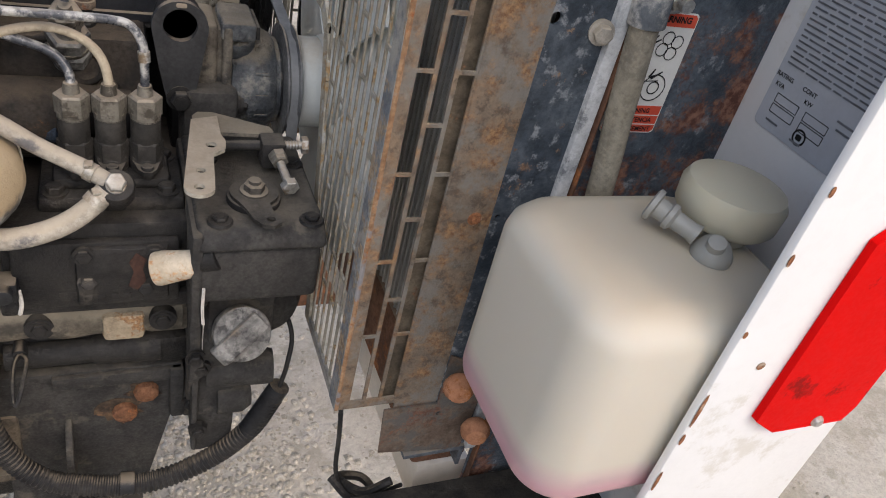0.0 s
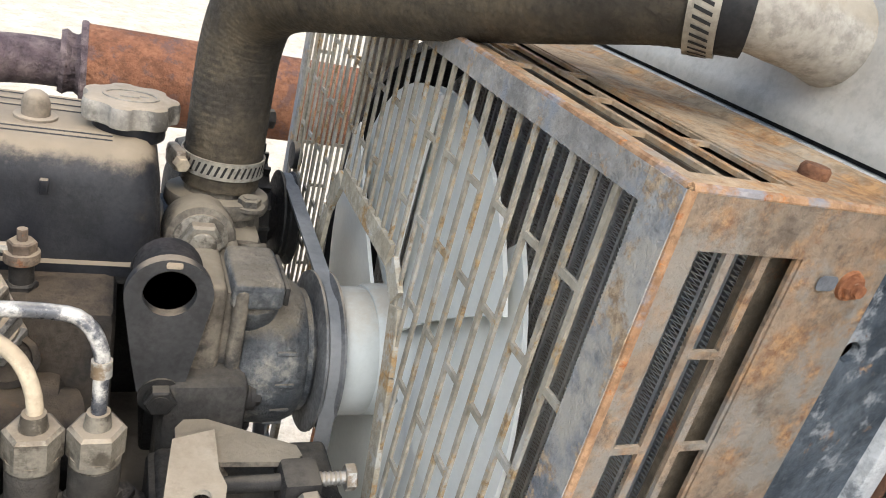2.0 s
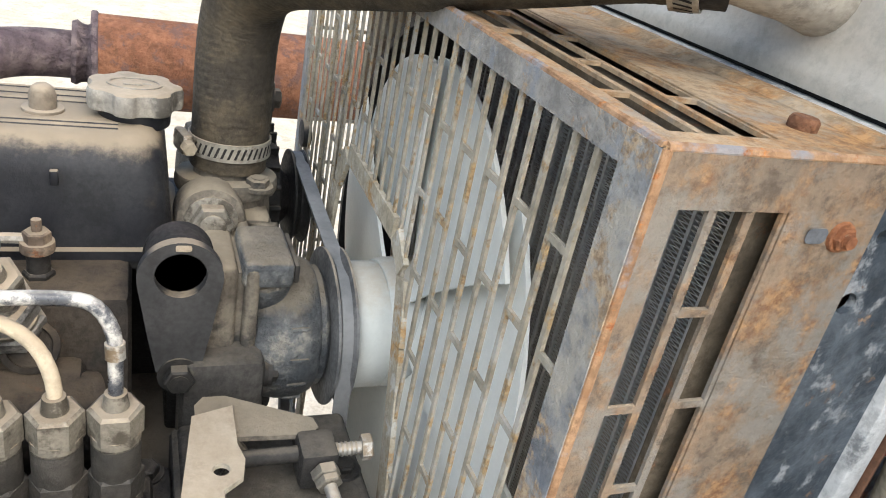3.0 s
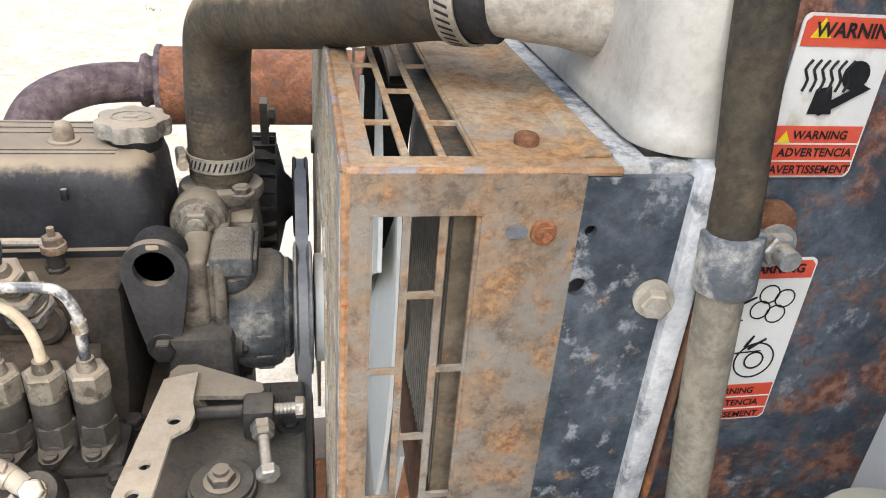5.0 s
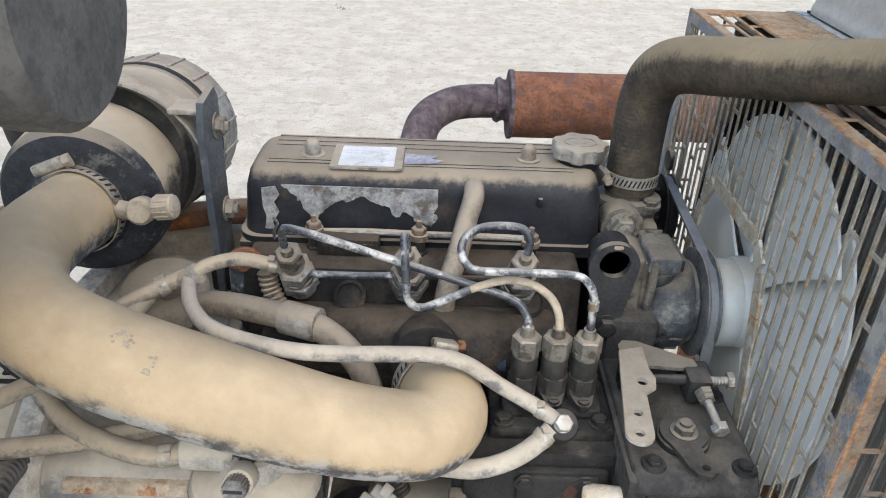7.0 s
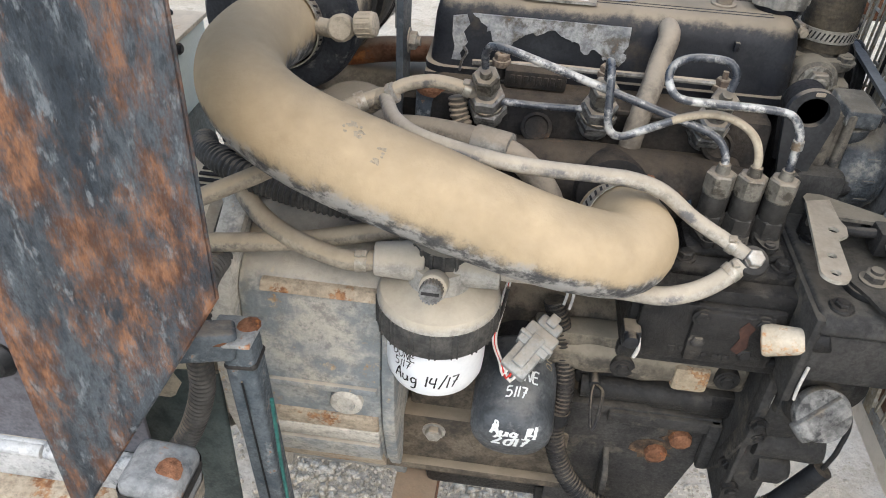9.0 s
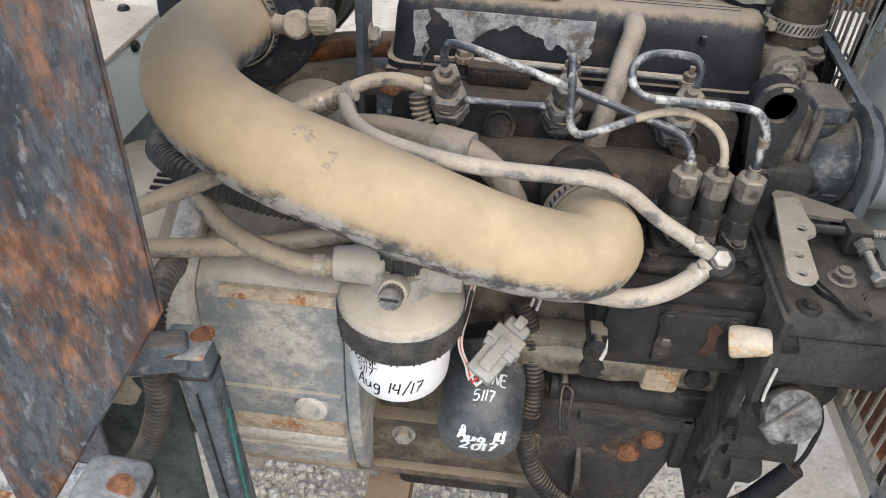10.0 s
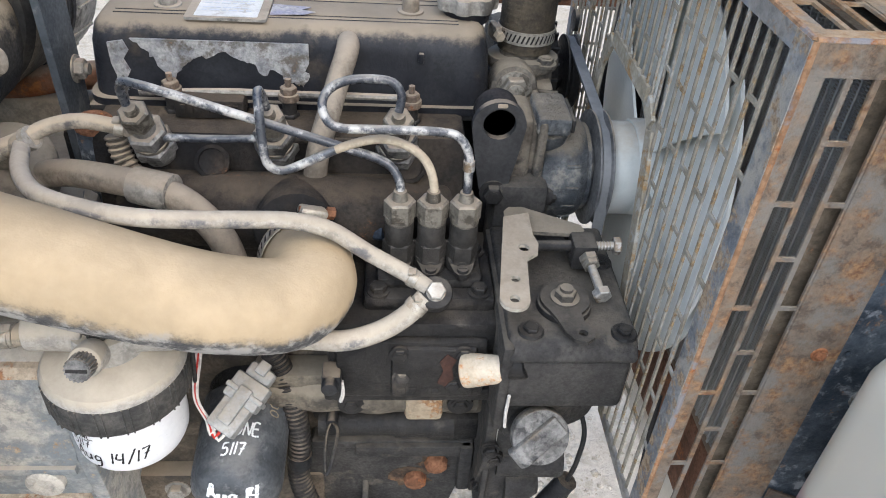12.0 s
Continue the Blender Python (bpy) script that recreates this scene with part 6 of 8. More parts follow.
def build_gearcase():
    top = prism([(0.463, 0.957), (0.463, 1.006), (0.60, 1.006), (0.60, 0.957)], "x", 0.077, 0.168, 0.006, 3)
    part("governor_case", top, M["charcoal"], eng, "black governor case with a flat top")
    part("case_lid", prism([(0.4605, 1.006), (0.4605, 1.013), (0.472, 1.023), (0.60, 1.023), (0.60, 1.006)], "x", 0.0785, 0.170, 0.004, 3), M["charcoal"], eng, "black governor case lid")
    part("case_flange", box(0.0750, 0.083, 0.4615, 0.60, 0.935, 1.020, 0.003), M["charcoal"], eng)
    for x, y in ((0.095, 0.477), (0.160, 0.475), (0.160, 0.553), (0.094, 0.560)):
        part("case_bolt", join(lathe([(0.0095, 0), (0.0085, 0.002), (0, 0.0021)], (x, y, 1.0225), Z, 16), bolt((x, y, 1.0240), Z, 0.0056, 0.0035, False)), M["oily"], eng)
    g = [(0.500, 0.955), (0.498, 0.86), (0.520, 0.80), (0.545, 0.755), (0.75, 0.755), (0.78, 0.85), (0.78, 1.06), (0.60, 1.06), (0.60, 0.957)]
    part("timing_case", prism(g, "x", 0.080, 0.124, 0.006), M["charcoal"], eng, "tapering black timing case")
    part("timing_flange", prism([(0.494, 0.955), (0.492, 0.855), (0.513, 0.796), (0.538, 0.748), (0.555, 0.748), (0.53, 0.80), (0.51, 0.86), (0.51, 0.955)], "x", 0.078, 0.087, 0.002), M["charcoal"], eng)
    part("lower_case", prism([(0.079, 0.955), (0.134, 0.955), (0.130, 0.86), (0.121, 0.815), (0.119, 0.738), (0.084, 0.730), (0.081, 0.80)], "y", 0.506, 0.62, 0.006), M["charcoal"], eng, "black timing case narrowing downwards")
    part("case_swell", lathe([(0.030, 0), (0.0365, 0.012), (0.0365, 0.075), (0.030, 0.088), (0.012, 0.094)], (0.1375, 0.60, 0.906), NEAR, 32), M["charcoal"], eng, "round black housing behind the oil cap")
    part("side_stub", lathe([(0.017, 0), (0.0165, 0.052), (0.0150, 0.057), (0.0, 0.0575)], (0.094, 0.512, 0.838), (1, -0.08, 0.02), 24), M["charcoal"], eng, "blunt black boss under the oil cap")
    part("drain_bulge", lathe([(0.016, 0), (0.016, 0.022), (0.011, 0.030), (0.0, 0.031)], (0.104, 0.512, 0.800), (1, 0, 0), 20), M["charcoal"], eng)
    part("lower_rim", prism([(0.0815, 0.745), (0.086, 0.742), (0.088, 0.955), (0.080, 0.955)], "y", 0.499, 0.508, 0.002), M["charcoal"], eng)
    for x, z in ((0.088, 0.856), (0.087, 0.775)):
        part("case_boss", join(lathe([(0.0085, 0), (0.008, 0.006), (0.0, 0.0062)], (x, 0.5005, z), NEAR, 16), bolt((x, 0.4945, z), NEAR, 0.0055, 0.004, False)), M["oily"], eng)
    part("case_lug", box(0.0775, 0.0905, 0.492, 0.512, 0.845, 0.867, 0.004), M["charcoal"], eng)
    for y, z in ((0.4915, 0.935), (0.4905, 0.875), (0.514, 0.795)):
        part("case_bolt", bolt((0.0825, y, z), NEAR, 0.006, 0.006), M["oily"], eng)
    part("sealant_bead", tube([(0.0835, 0.4605, 0.975), (0.0830, 0.4605, 0.955), (0.0840, 0.4610, 0.940)], 0.0013, 6), M["wirewhite"], eng, "white smear of sealant")
    part("sealant_bead", tube([(0.0890, 0.4980, 0.905), (0.0885, 0.4985, 0.885), (0.0890, 0.4990, 0.872)], 0.0006, 6), M["wirewhite"], eng)
    # filler neck and cap
    d = V(0.05, -0.86, 0.5).normalized()
    c = V(0.1145, 0.468, 0.920)
    part("filler_neck", join(cyl(c - d * 0.055, c - d * 0.006, 0.019, 0.020, bevel=0.003), box(0.09, 0.145, 0.49, 0.56, 0.885, 0.958, 0.008)), M["charcoal"], eng)
    cap = part("oil_cap", join(cyl(c - d * 0.008, c + d * 0.004, 0.0225, bevel=0.002, seg=36)), M["oilcap"], eng, "round grey oil cap with a grip bar")
    grip = prism([(-0.0185, 0), (-0.0185, 0.006), (0.022, 0.0085), (0.0265, 0.004), (0.0265, -0.004)], "y", -0.0085, 0.0085, 0.002)
    a, u, w = basis(d)
    ang = radians(38)
    rot = Matrix((u * math.cos(ang) + w * math.sin(ang), w * math.cos(ang) - u * math.sin(ang), a)).transposed().to_4x4()
    part("grip_bar", moved(grip, Matrix.Translation(c + d * 0.003) @ rot), M["oilcap"], cap)
    # plastic thread plug
    part("plastic_plug", join(lathe([(0.0, 0.0002), (0.0108, 0.0), (0.0122, 0.0010), (0.0128, 0.0035), (0.0098, 0.0300), (0.0088, 0.0305)], (0.0515, 0.479, 0.981), (0.029, -0.008, 0.010), 26), cyl((0.081, 0.472, 0.994), (0.090, 0.470, 0.9975), 0.0085, bevel=0.001)), M["plug"], eng, "off-white plastic plug stained with rust")
    part("plug_seat", cyl((0.080, 0.473, 0.993), (0.094, 0.469, 0.999), 0.0108, bevel=0.002), M["oily"], eng)
    # speed lever, its screws and the stop lever
    screws, stop = Matrix.Translation((0.004, 0.001, -0.005)), Matrix.Translation((0.003, 0.0, -0.0105))
    arm = plate([(0.0835, 0.570), (0.1035, 0.576), (0.103, 0.548), (0.1055, 0.537), (0.1035, 0.526), (0.0945, 0.519), *circle(0.0806, 0.4765, 0.0102, 12, radians(-8), radians(-188))], 0.003, (0, 0, 1.0495), (1, 0, 0), (0, 1, 0), holes=[circle(0.0943, 0.5318, 0.0040, 14), circle(0.0835, 0.497, 0.0034, 14), circle(0.0805, 0.4765, 0.0036, 14)])
    lev = part("speed_lever", arm, M["leverpale"], eng, "pale dusty drilled speed lever")
    tri = join(plate([(0.0850, 0.560), (0.0855, 0.582), (0.090, 0.588), (0.101, 0.588), (0.143, 0.5655), (0.1445, 0.558), (0.140, 0.5535), (0.104, 0.556)], 0.003, (0, 0, 1.0462), (1, 0, 0), (0, 1, 0)), prism([(0.0850, 1.038), (0.0850, 1.0460), (0.105, 1.0460), (0.110, 1.038)], "y", 0.556, 0.560))
    part("lever_bracket", tri, M["thermo"], lev, "tan triangular lever sheet")
    part("pivot_post", cyl((0.094, 0.568, 1.020), (0.094, 0.568, 1.0462), 0.009, bevel=0.001), M["oily"], lev)
    part("screw_block", moved(join(box(0.128, 0.147, 0.534, 0.555, 1.034, 1.056, 0.003), box(0.131, 0.144, 0.55, 0.575, 1.033, 1.046, 0.002)), screws), M["cast"], lev)
    part("stop_screw", moved(join(cyl((0.140, 0.5445, 1.0495), (0.160, 0.5435, 1.0505), 0.0033, seg=12), hexa((0.160, 0.5435, 1.0505), (0.1655, 0.5432, 1.0508), 0.0068)), screws), M["zinc"], lev, "long zinc adjusting screw")
    part("stop_rod", moved(cyl((0.101, 0.5465, 1.0475), (0.132, 0.5449, 1.0491), 0.0042, seg=14), screws), M["cast"], lev)
    thr = bmesh.new()
    for k in range(18, 24):
        f = k / 24
        thr = join(thr, cyl(V(0.103, 0.5464, 1.0476).lerp(V(0.159, 0.5436, 1.0504), f), V(0.103, 0.5464, 1.0476).lerp(V(0.159, 0.5436, 1.0504), f + 0.018), 0.0038, seg=10))
    part("screw_thread", moved(thr, screws), M["dusty_metal"], lev)
    part("lock_screw", moved(join(cyl((0.1395, 0.536, 1.0475), (0.1435, 0.501, 1.0405), 0.0033, seg=12), hexa((0.1435, 0.503, 1.041), (0.1442, 0.497, 1.0398), 0.0068)), screws), M["zinc"], lev)
    part("lock_nut", moved(join(hexa((0.1397, 0.534, 1.0472), (0.1402, 0.529, 1.0462), 0.0072), hexa((0.1403, 0.5285, 1.0461), (0.1408, 0.5245, 1.0453), 0.0066)), screws), M["nut"], lev, "dull lock nut with a little rust")
    piv = V(0.119, 0.502, 1.0325)
    st = part("stop_lever", moved(plate(circle(0.119, 0.502, 0.0175, 26, radians(-50), radians(220)) + [(0.110, 0.4805), (0.1135, 0.468), (0.1185, 0.4605), (0.1265, 0.458), (0.1325, 0.4625), (0.133, 0.4700), (0.1285, 0.478), (0.128, 0.4865)], 0.003, (0, 0, 1.0385), (1, 0, 0), (0, 1, 0), holes=[circle(0.1255, 0.4665, 0.0032, 12)]), stop), M["darkcast"], eng, "dark pressed stop lever")
    part("pivot_disc", moved(cyl(piv, piv + V(0, 0, 0.006), 0.0195, bevel=0.001, seg=32), stop), M["cast"], st)
    part("pivot_bolt", moved(join(cyl(piv + V(0, 0, 0.009), piv + V(0, 0, 0.0105), 0.0105, bevel=0.0005), hexa(piv + V(0, 0, 0.0105), piv + V(0, 0, 0.0165), 0.0078), cyl(piv + V(0, 0, 0.016), piv + V(0, 0, 0.019), 0.0045)), stop), M["dustcast"], st)
    # banjo bolt on the pump
    b, d = V(0.029, 0.497, 1.037), V(0.0, -0.62, 0.78).normalized()
    bj = part("banjo_union", join(cyl(b - d * 0.008, b + d * 0.011, 0.0120, bevel=0.003), cyl(b - d * 0.02, b - d * 0.007, 0.009)), M["cast"], eng)
    part("banjo_bolt", join(cyl(b + d * 0.009, b + d * 0.0125, 0.0066), hexa(b + d * 0.011, b + d * 0.018, 0.0066)), M["zinc"], bj, "bright worn hex bolt")
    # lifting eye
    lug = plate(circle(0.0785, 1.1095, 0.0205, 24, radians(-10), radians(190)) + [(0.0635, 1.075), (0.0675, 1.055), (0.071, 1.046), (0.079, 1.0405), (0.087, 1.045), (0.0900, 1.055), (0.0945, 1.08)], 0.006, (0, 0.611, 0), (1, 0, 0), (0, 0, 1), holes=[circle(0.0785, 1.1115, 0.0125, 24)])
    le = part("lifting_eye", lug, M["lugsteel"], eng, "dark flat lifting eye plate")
    # added dark ring that keeps light out of the eye's hole
    part("eye_light_baffle", lathe([(0.0125, 0), (0.0165, 0.0005), (0.0165, 0.0215), (0.0125, 0.022), (0.0125, 0)], (0.0785, 0.6115, 1.1115), (0, 1, 0), 24), M["slot"], le)
    part("eye_bolt", bolt((0.079, 0.605, 1.0515), NEAR, 0.0080, 0.008), M["cast"], le)
    part("rust_mark", plate(rounded(0.0755, 0.083, 1.1255, 1.1288, 0.001, 3), 0.0004, (0, 0.6048, 0), (1, 0, 0), (0, 0, 1)), M["ridge"], le)
    # added black plate behind the eye; its colour stands in for shade in the hole
    part("shade_backing", plate(circle(0.0785, 1.1095, 0.0175, 20, 0, math.pi) + [(0.066, 1.075), (0.070, 1.055), (0.088, 1.055), (0.092, 1.08)], 0.003, (0, 0.634, 0), (1, 0, 0), (0, 0, 1)), M["slot"], eng)
    part("engine_front_face", box(0.074, 0.092, 0.635, 0.78, 0.93, 1.09, 0.004), M["oily"], eng)


def build_cooling():
    # thermostat housing
    th = part("thermostat_housing", join(cyl((0.111, 0.722, 1.07), (0.111, 0.7225, 1.112), 0.030, 0.027, bevel=0.004), cyl((0.111, 0.722, 1.108), (0.111, 0.723, 1.119), 0.0315, bevel=0.003), cyl((0.111, 0.723, 1.117), (0.1115, 0.724, 1.150), 0.0205), box(0.082, 0.137, 0.684, 0.735, 1.068, 1.105, 0.009), cyl((0.098, 0.70, 1.105), (0.098, 0.672, 1.1085), 0.0200, bevel=0.004)), M["thermo"], eng, "dusty cast thermostat housing")
    part("housing_bolt", join(cyl((0.098, 0.673, 1.1085), (0.098, 0.6705, 1.1088), 0.0150, bevel=0.0005), hexa((0.098, 0.671, 1.1088), (0.098, 0.6615, 1.110), 0.0122), cyl((0.098, 0.6615, 1.110), (0.098, 0.6595, 1.1103), 0.0075, bevel=0.001)), M["nut"], th, "large zinc hex bolt")
    part("flange_bolt", bolt((0.127, 0.700, 1.119), Z, 0.007, 0.006), M["thermo"], th)
    part("bypass_pipe", tube([(0.130, 0.688, 1.100), (0.131, 0.680, 1.082), (0.131, 0.672, 1.058)], 0.0088, 14), M["thermo"], eng)
    # water pump: bulbous casting, nose and flange
    pm = surface("worn_water_pump", (0.060, 0.068, 0.076), (0.17, 0.175, 0.178), 34, 0.55, dust=0.30, bump=0.9, stain=(0.30, 0.285, 0.245), stain_amount=0.30, stain_scale=34, relief=0.005, dust_colour=(0.30, 0.25, 0.18))
    prof = [(0.030, 0.0), (0.0385, 0.004), (0.0425, 0.012), (0.0440, 0.022), (0.0435, 0.031), (0.0405, 0.038), (0.037, 0.0405), (0.037, 0.0435), (0.034, 0.046), (0.018, 0.050)]
    wp = part("water_pump", lathe(prof, (0.1165, 0.652, 1.049), (1, 0, 0), 36), pm, eng, "worn blue-grey water pump casting with tan scuffs")
    part("housing", join(box(0.090, 0.1085, 0.616, 0.70, 1.000, 1.1095, 0.006, 3), box(0.1115, 0.1195, 0.615, 0.70, 1.004, 1.1085, 0.004, 3), box(0.107, 0.113, 0.621, 0.69, 1.004, 1.104)), M["thermo"], wp, "tan dusty flanged housing")
    part("outlet_box", join(box(0.110, 0.1375, 0.6165, 0.664, 1.0955, 1.1115, 0.004, 3), cyl((0.124, 0.63, 1.098), (0.127, 0.645, 1.074), 0.0125, 0.017, bevel=0.002)), pm, wp)
    part("outlet_lip", box(0.1375, 0.1405, 0.620, 0.66, 1.0975, 1.1085, 0.001), M["cast"], wp)
    for y, z, r in ((0.6135, 1.0440, 0.0085), (0.632, 1.011, 0.0085)):
        ear = part("ear", cyl((0.094, y, z), (0.1275, y, z), r, bevel=0.002), M["cast"], wp)
        part("pump_bolt", bolt((0.1275, y, z), (1, 0, 0), 0.006, 0.005), M["cast"], wp)
    for k in range(5):
        g = radians(150 + 24 * k)
        part("web", prism([(0.652 + (0.043 + o) * math.cos(g + e), 1.049 + (0.043 + o) * math.sin(g + e)) for o, e in ((-0.006, -0.03), (0.0022, -0.03), (0.0022, 0.03), (-0.006, 0.03))], "x", 0.1375, 0.149, 0.0012), pm, wp)
    # added dark filler behind the lifting eye, standing in for shade there
    part("shade_backing", box(0.020, 0.0895, 0.690, 0.745, 0.93, 1.0875, 0.004), M["oily"], eng, "oily black filler block added to darken the gap behind the lifting eye")
    # pulleys and belt
    pul = [(0.020, 0.0), (0.052, 0.001), (0.056, 0.002), (0.056, 0.004), (0.049, 0.009), (0.049, 0.011), (0.056, 0.016), (0.056, 0.018), (0.052, 0.019), (0.020, 0.020)]
    part("pump_pulley", lathe([(r * 0.875, h * 0.75) for r, h in pul], (0.1625, 0.652, 1.048), (1, 0, 0), 44), M["pulley"], eng)
    part("alternator_pulley", lathe([(r * 0.63, h * 0.75) for r, h in pul], (0.1625, 0.792, 1.072), (1, 0, 0), 32), M["cast"], eng)
    part("crank_pulley", lathe([(r * 1.15, h * 0.75) for r, h in pul], (0.1625, 0.66, 0.88), (1, 0, 0), 44), M["cast"], eng)
    order = [(0.652 + 0.0455 * math.cos(t), 1.048 + 0.0455 * math.sin(t)) for t in (radians(185 - 5 * k) for k in range(16))]
    order += [(0.792 + 0.0325 * math.cos(t), 1.072 + 0.0325 * math.sin(t)) for t in (radians(105 - 9 * k) for k in range(17))]
    order += [(0.66 + 0.065 * math.cos(t), 0.88 + 0.065 * math.sin(t)) for t in (radians(-22 - 10 * k) for k in range(17))]
    bm = bmesh.new()
    rings = []
    n = len(order)
    for i, (a, b) in enumerate(order):
        p, q = order[i - 1], order[(i + 1) % n]
        d = V(0, q[0] - p[0], q[1] - p[1]).normalized()
        nn = V(0, -d.z, d.y)
        c = V(0.1700, a, b)
        rings.append([bm.verts.new(c + V(x, 0, 0) + nn * h) for x, h in ((-0.0047, 0.0012), (0.0047, 0.0012), (0.0035, -0.0035), (-0.0035, -0.0035))])
    for i in range(n):
        p, q = rings[i], rings[(i + 1) % n]
        for k in range(4):
            bm.faces.new((p[k], p[(k + 1) % 4], q[(k + 1) % 4], q[k]))
    bmesh.ops.recalc_face_normals(bm, faces=bm.faces)
    part("fan_belt", bm, M["belt"], eng, "grey worn V-belt")
    # fan: spacer, hub and broad blades
    fan = part("fan_spacer", join(cyl((0.178, 0.652, 1.048), (0.200, 0.652, 1.048), 0.040, bevel=0.002, seg=36), lathe([(0.040, 0), (0.0415, 0.003), (0.0415, 0.040), (0.036, 0.046), (0.0, 0.047)], (0.1985, 0.6525, 1.049), (1, 0, 0), 36)), M["fanhub"], eng, "pale grey plastic fan hub")
    for k in range(7):
        bm = bmesh.new()
        a0 = 2 * math.pi * k / 7 + 0.03
        rows = []
        nr, na = 7, 10
        for i in range(nr + 1):
            rows.append([])
            for j in range(na + 1):
                s = -1 + 2 * j / na
                r = 0.034 + 0.127 * i / nr
                a = a0 + 0.56 * s + 0.10 * (i / nr)
                rows[-1].append(bm.verts.new((0.2150 - 0.0065 * s, 0.649 + r * math.cos(a), 1.057 + r * math.sin(a))))
        for p, q in zip(rows, rows[1:]):
            for j in range(na):
                bm.faces.new((p[j], p[j + 1], q[j + 1], q[j]))
        ext = bmesh.ops.extrude_face_region(bm, geom=list(bm.faces))
        bmesh.ops.translate(bm, verts=[g for g in ext["geom"] if isinstance(g, bmesh.types.BMVert)], vec=(0.0025, 0, 0))
        bmesh.ops.recalc_face_normals(bm, faces=bm.faces)
        part("blade", bm, M["fan"], fan)
    # alternator beyond the pump
    al = part("alternator", lathe([(0.030, 0), (0.050, 0.006), (0.053, 0.015), (0.053, 0.056), (0.047, 0.066), (0.022, 0.072), (0.016, 0.078)], (0.085, 0.792, 1.072), (1, 0, 0), 32), M["cast"], eng)
    for k in range(24):
        a = 2 * math.pi * k / 24
        fin = box(0.112, 0.150, -0.0012, 0.0012, 0.048, 0.0565)
        part("fin", moved(fin, Matrix.Translation((0, 0.792, 1.072)) @ Matrix.Rotation(a, 4, "X")), M["cast"], al)
    br = plate([(0.80, 1.06), (0.815, 1.07), (0.80, 1.135), (0.788, 1.164), (0.774, 1.163), (0.775, 1.135)], 0.006, (0.139, 0, 0), (0, 1, 0), (0, 0, 1))
    part("adjuster_strap", join(br, bolt((0.145, 0.783, 1.150), (1, 0, 0), 0.007, 0.006)), M["dustcast"], eng)


def build_exhaust():
    part("exhaust_manifold", join(box(-0.21, 0.06, 0.785, 0.83, 1.02, 1.07, 0.012), cyl((-0.095, 0.83, 1.05), (-0.095, 0.86, 1.05), 0.036, bevel=0.003)), M["exhaust"], eng)
    t = thing("exhaust_muffler", (0.15, 1.04, 1.05), "rusty brown muffler with a scaled purple-grey exhaust elbow", "muffler")
    part("elbow_pipe", tube([(-0.097, 0.858, 0.985), (-0.0975, 0.885, 1.028), (-0.0955, 0.922, 1.066), (-0.085, 0.966, 1.092), (-0.058, 1.006, 1.0995), (-0.022, 1.026, 1.100), (0.026, 1.030, 1.099)], 0.0215, 20), M["exhaust"], t, "flaking purple-grey elbow")
    part("collar", tube([(0.003, 1.029, 1.102), (0.025, 1.030, 1.101)], lambda f: 0.0275 + 0.002 * math.sin(9 * f), 28), M["exhaust"], t)
    part("can", lathe([(0.030, 0), (0.041, 0.001), (0.0432, 0.003), (0.0425, 0.008), (0.0425, 0.40), (0.0432, 0.405), (0.041, 0.408), (0.02, 0.409)], (0.020, 1.030, 1.096), (1, 0.02, 0), 36), M["muffler"], t)
    part("seam_ring", lathe([(0.0435, 0), (0.0446, 0.001), (0.0446, 0.005), (0.0435, 0.006)], (0.020, 1.030, 1.096), (1, 0.02, 0), 36), M["exhaust"], t)
    part("hanger", box(0.30, 0.33, 0.985, 0.989, 0.60, 1.09, 0.001), M["beam"], t)
    part("outlet_pipe", tube([(0.42, 1.038, 1.096), (0.49, 1.04, 1.096), (0.55, 1.043, 1.06), (0.57, 1.045, 0.98)], 0.02, 16), M["exhaust"], t)


def build_radiator_hose():
    t = thing("radiator_hose", (0.112, 0.724, 1.13), "thick ribbed rubber radiator hose brown with dust", "hose")
    pts = [(0.1115, 0.7235, 1.124), (0.112, 0.7245, 1.155), (0.1125, 0.7265, 1.185), (0.114, 0.726, 1.212), (0.118, 0.7165, 1.234), (0.129, 0.695, 1.2495), (0.149, 0.657, 1.2605), (0.178, 0.611, 1.2725), (0.208, 0.557, 1.2885), (0.228, 0.522, 1.2995), (0.2405, 0.509, 1.3025)]
    part("tube", tube(pts, lambda f: 0.0232 - 0.0032 * max(0.0, f - 0.35) / 0.65, 26, ripple=0.00014, pitch=0.0042), M["radhose"], t)
    part("cuff", tube([(0.2410, 0.5085, 1.3025), (0.2470, 0.504, 1.3035), (0.2535, 0.499, 1.3045)], 0.0203, 26), M["rubber"], t)
    hose_clamp((0.1118, 0.724, 1.1385), (0.01, 0.03, 1), 0.0238, screw=(-1, -0.25, 0))
    hose_clamp((0.2420, 0.5075, 1.3028), (0.70, -0.68, 0.14), 0.0209, screw=(-0.1, 0.2, 1))


build_block()
build_cover()
build_injection()
build_gearcase()
build_cooling()
build_exhaust()
build_radiator_hose()

# ---- intake, filters, hoses ----


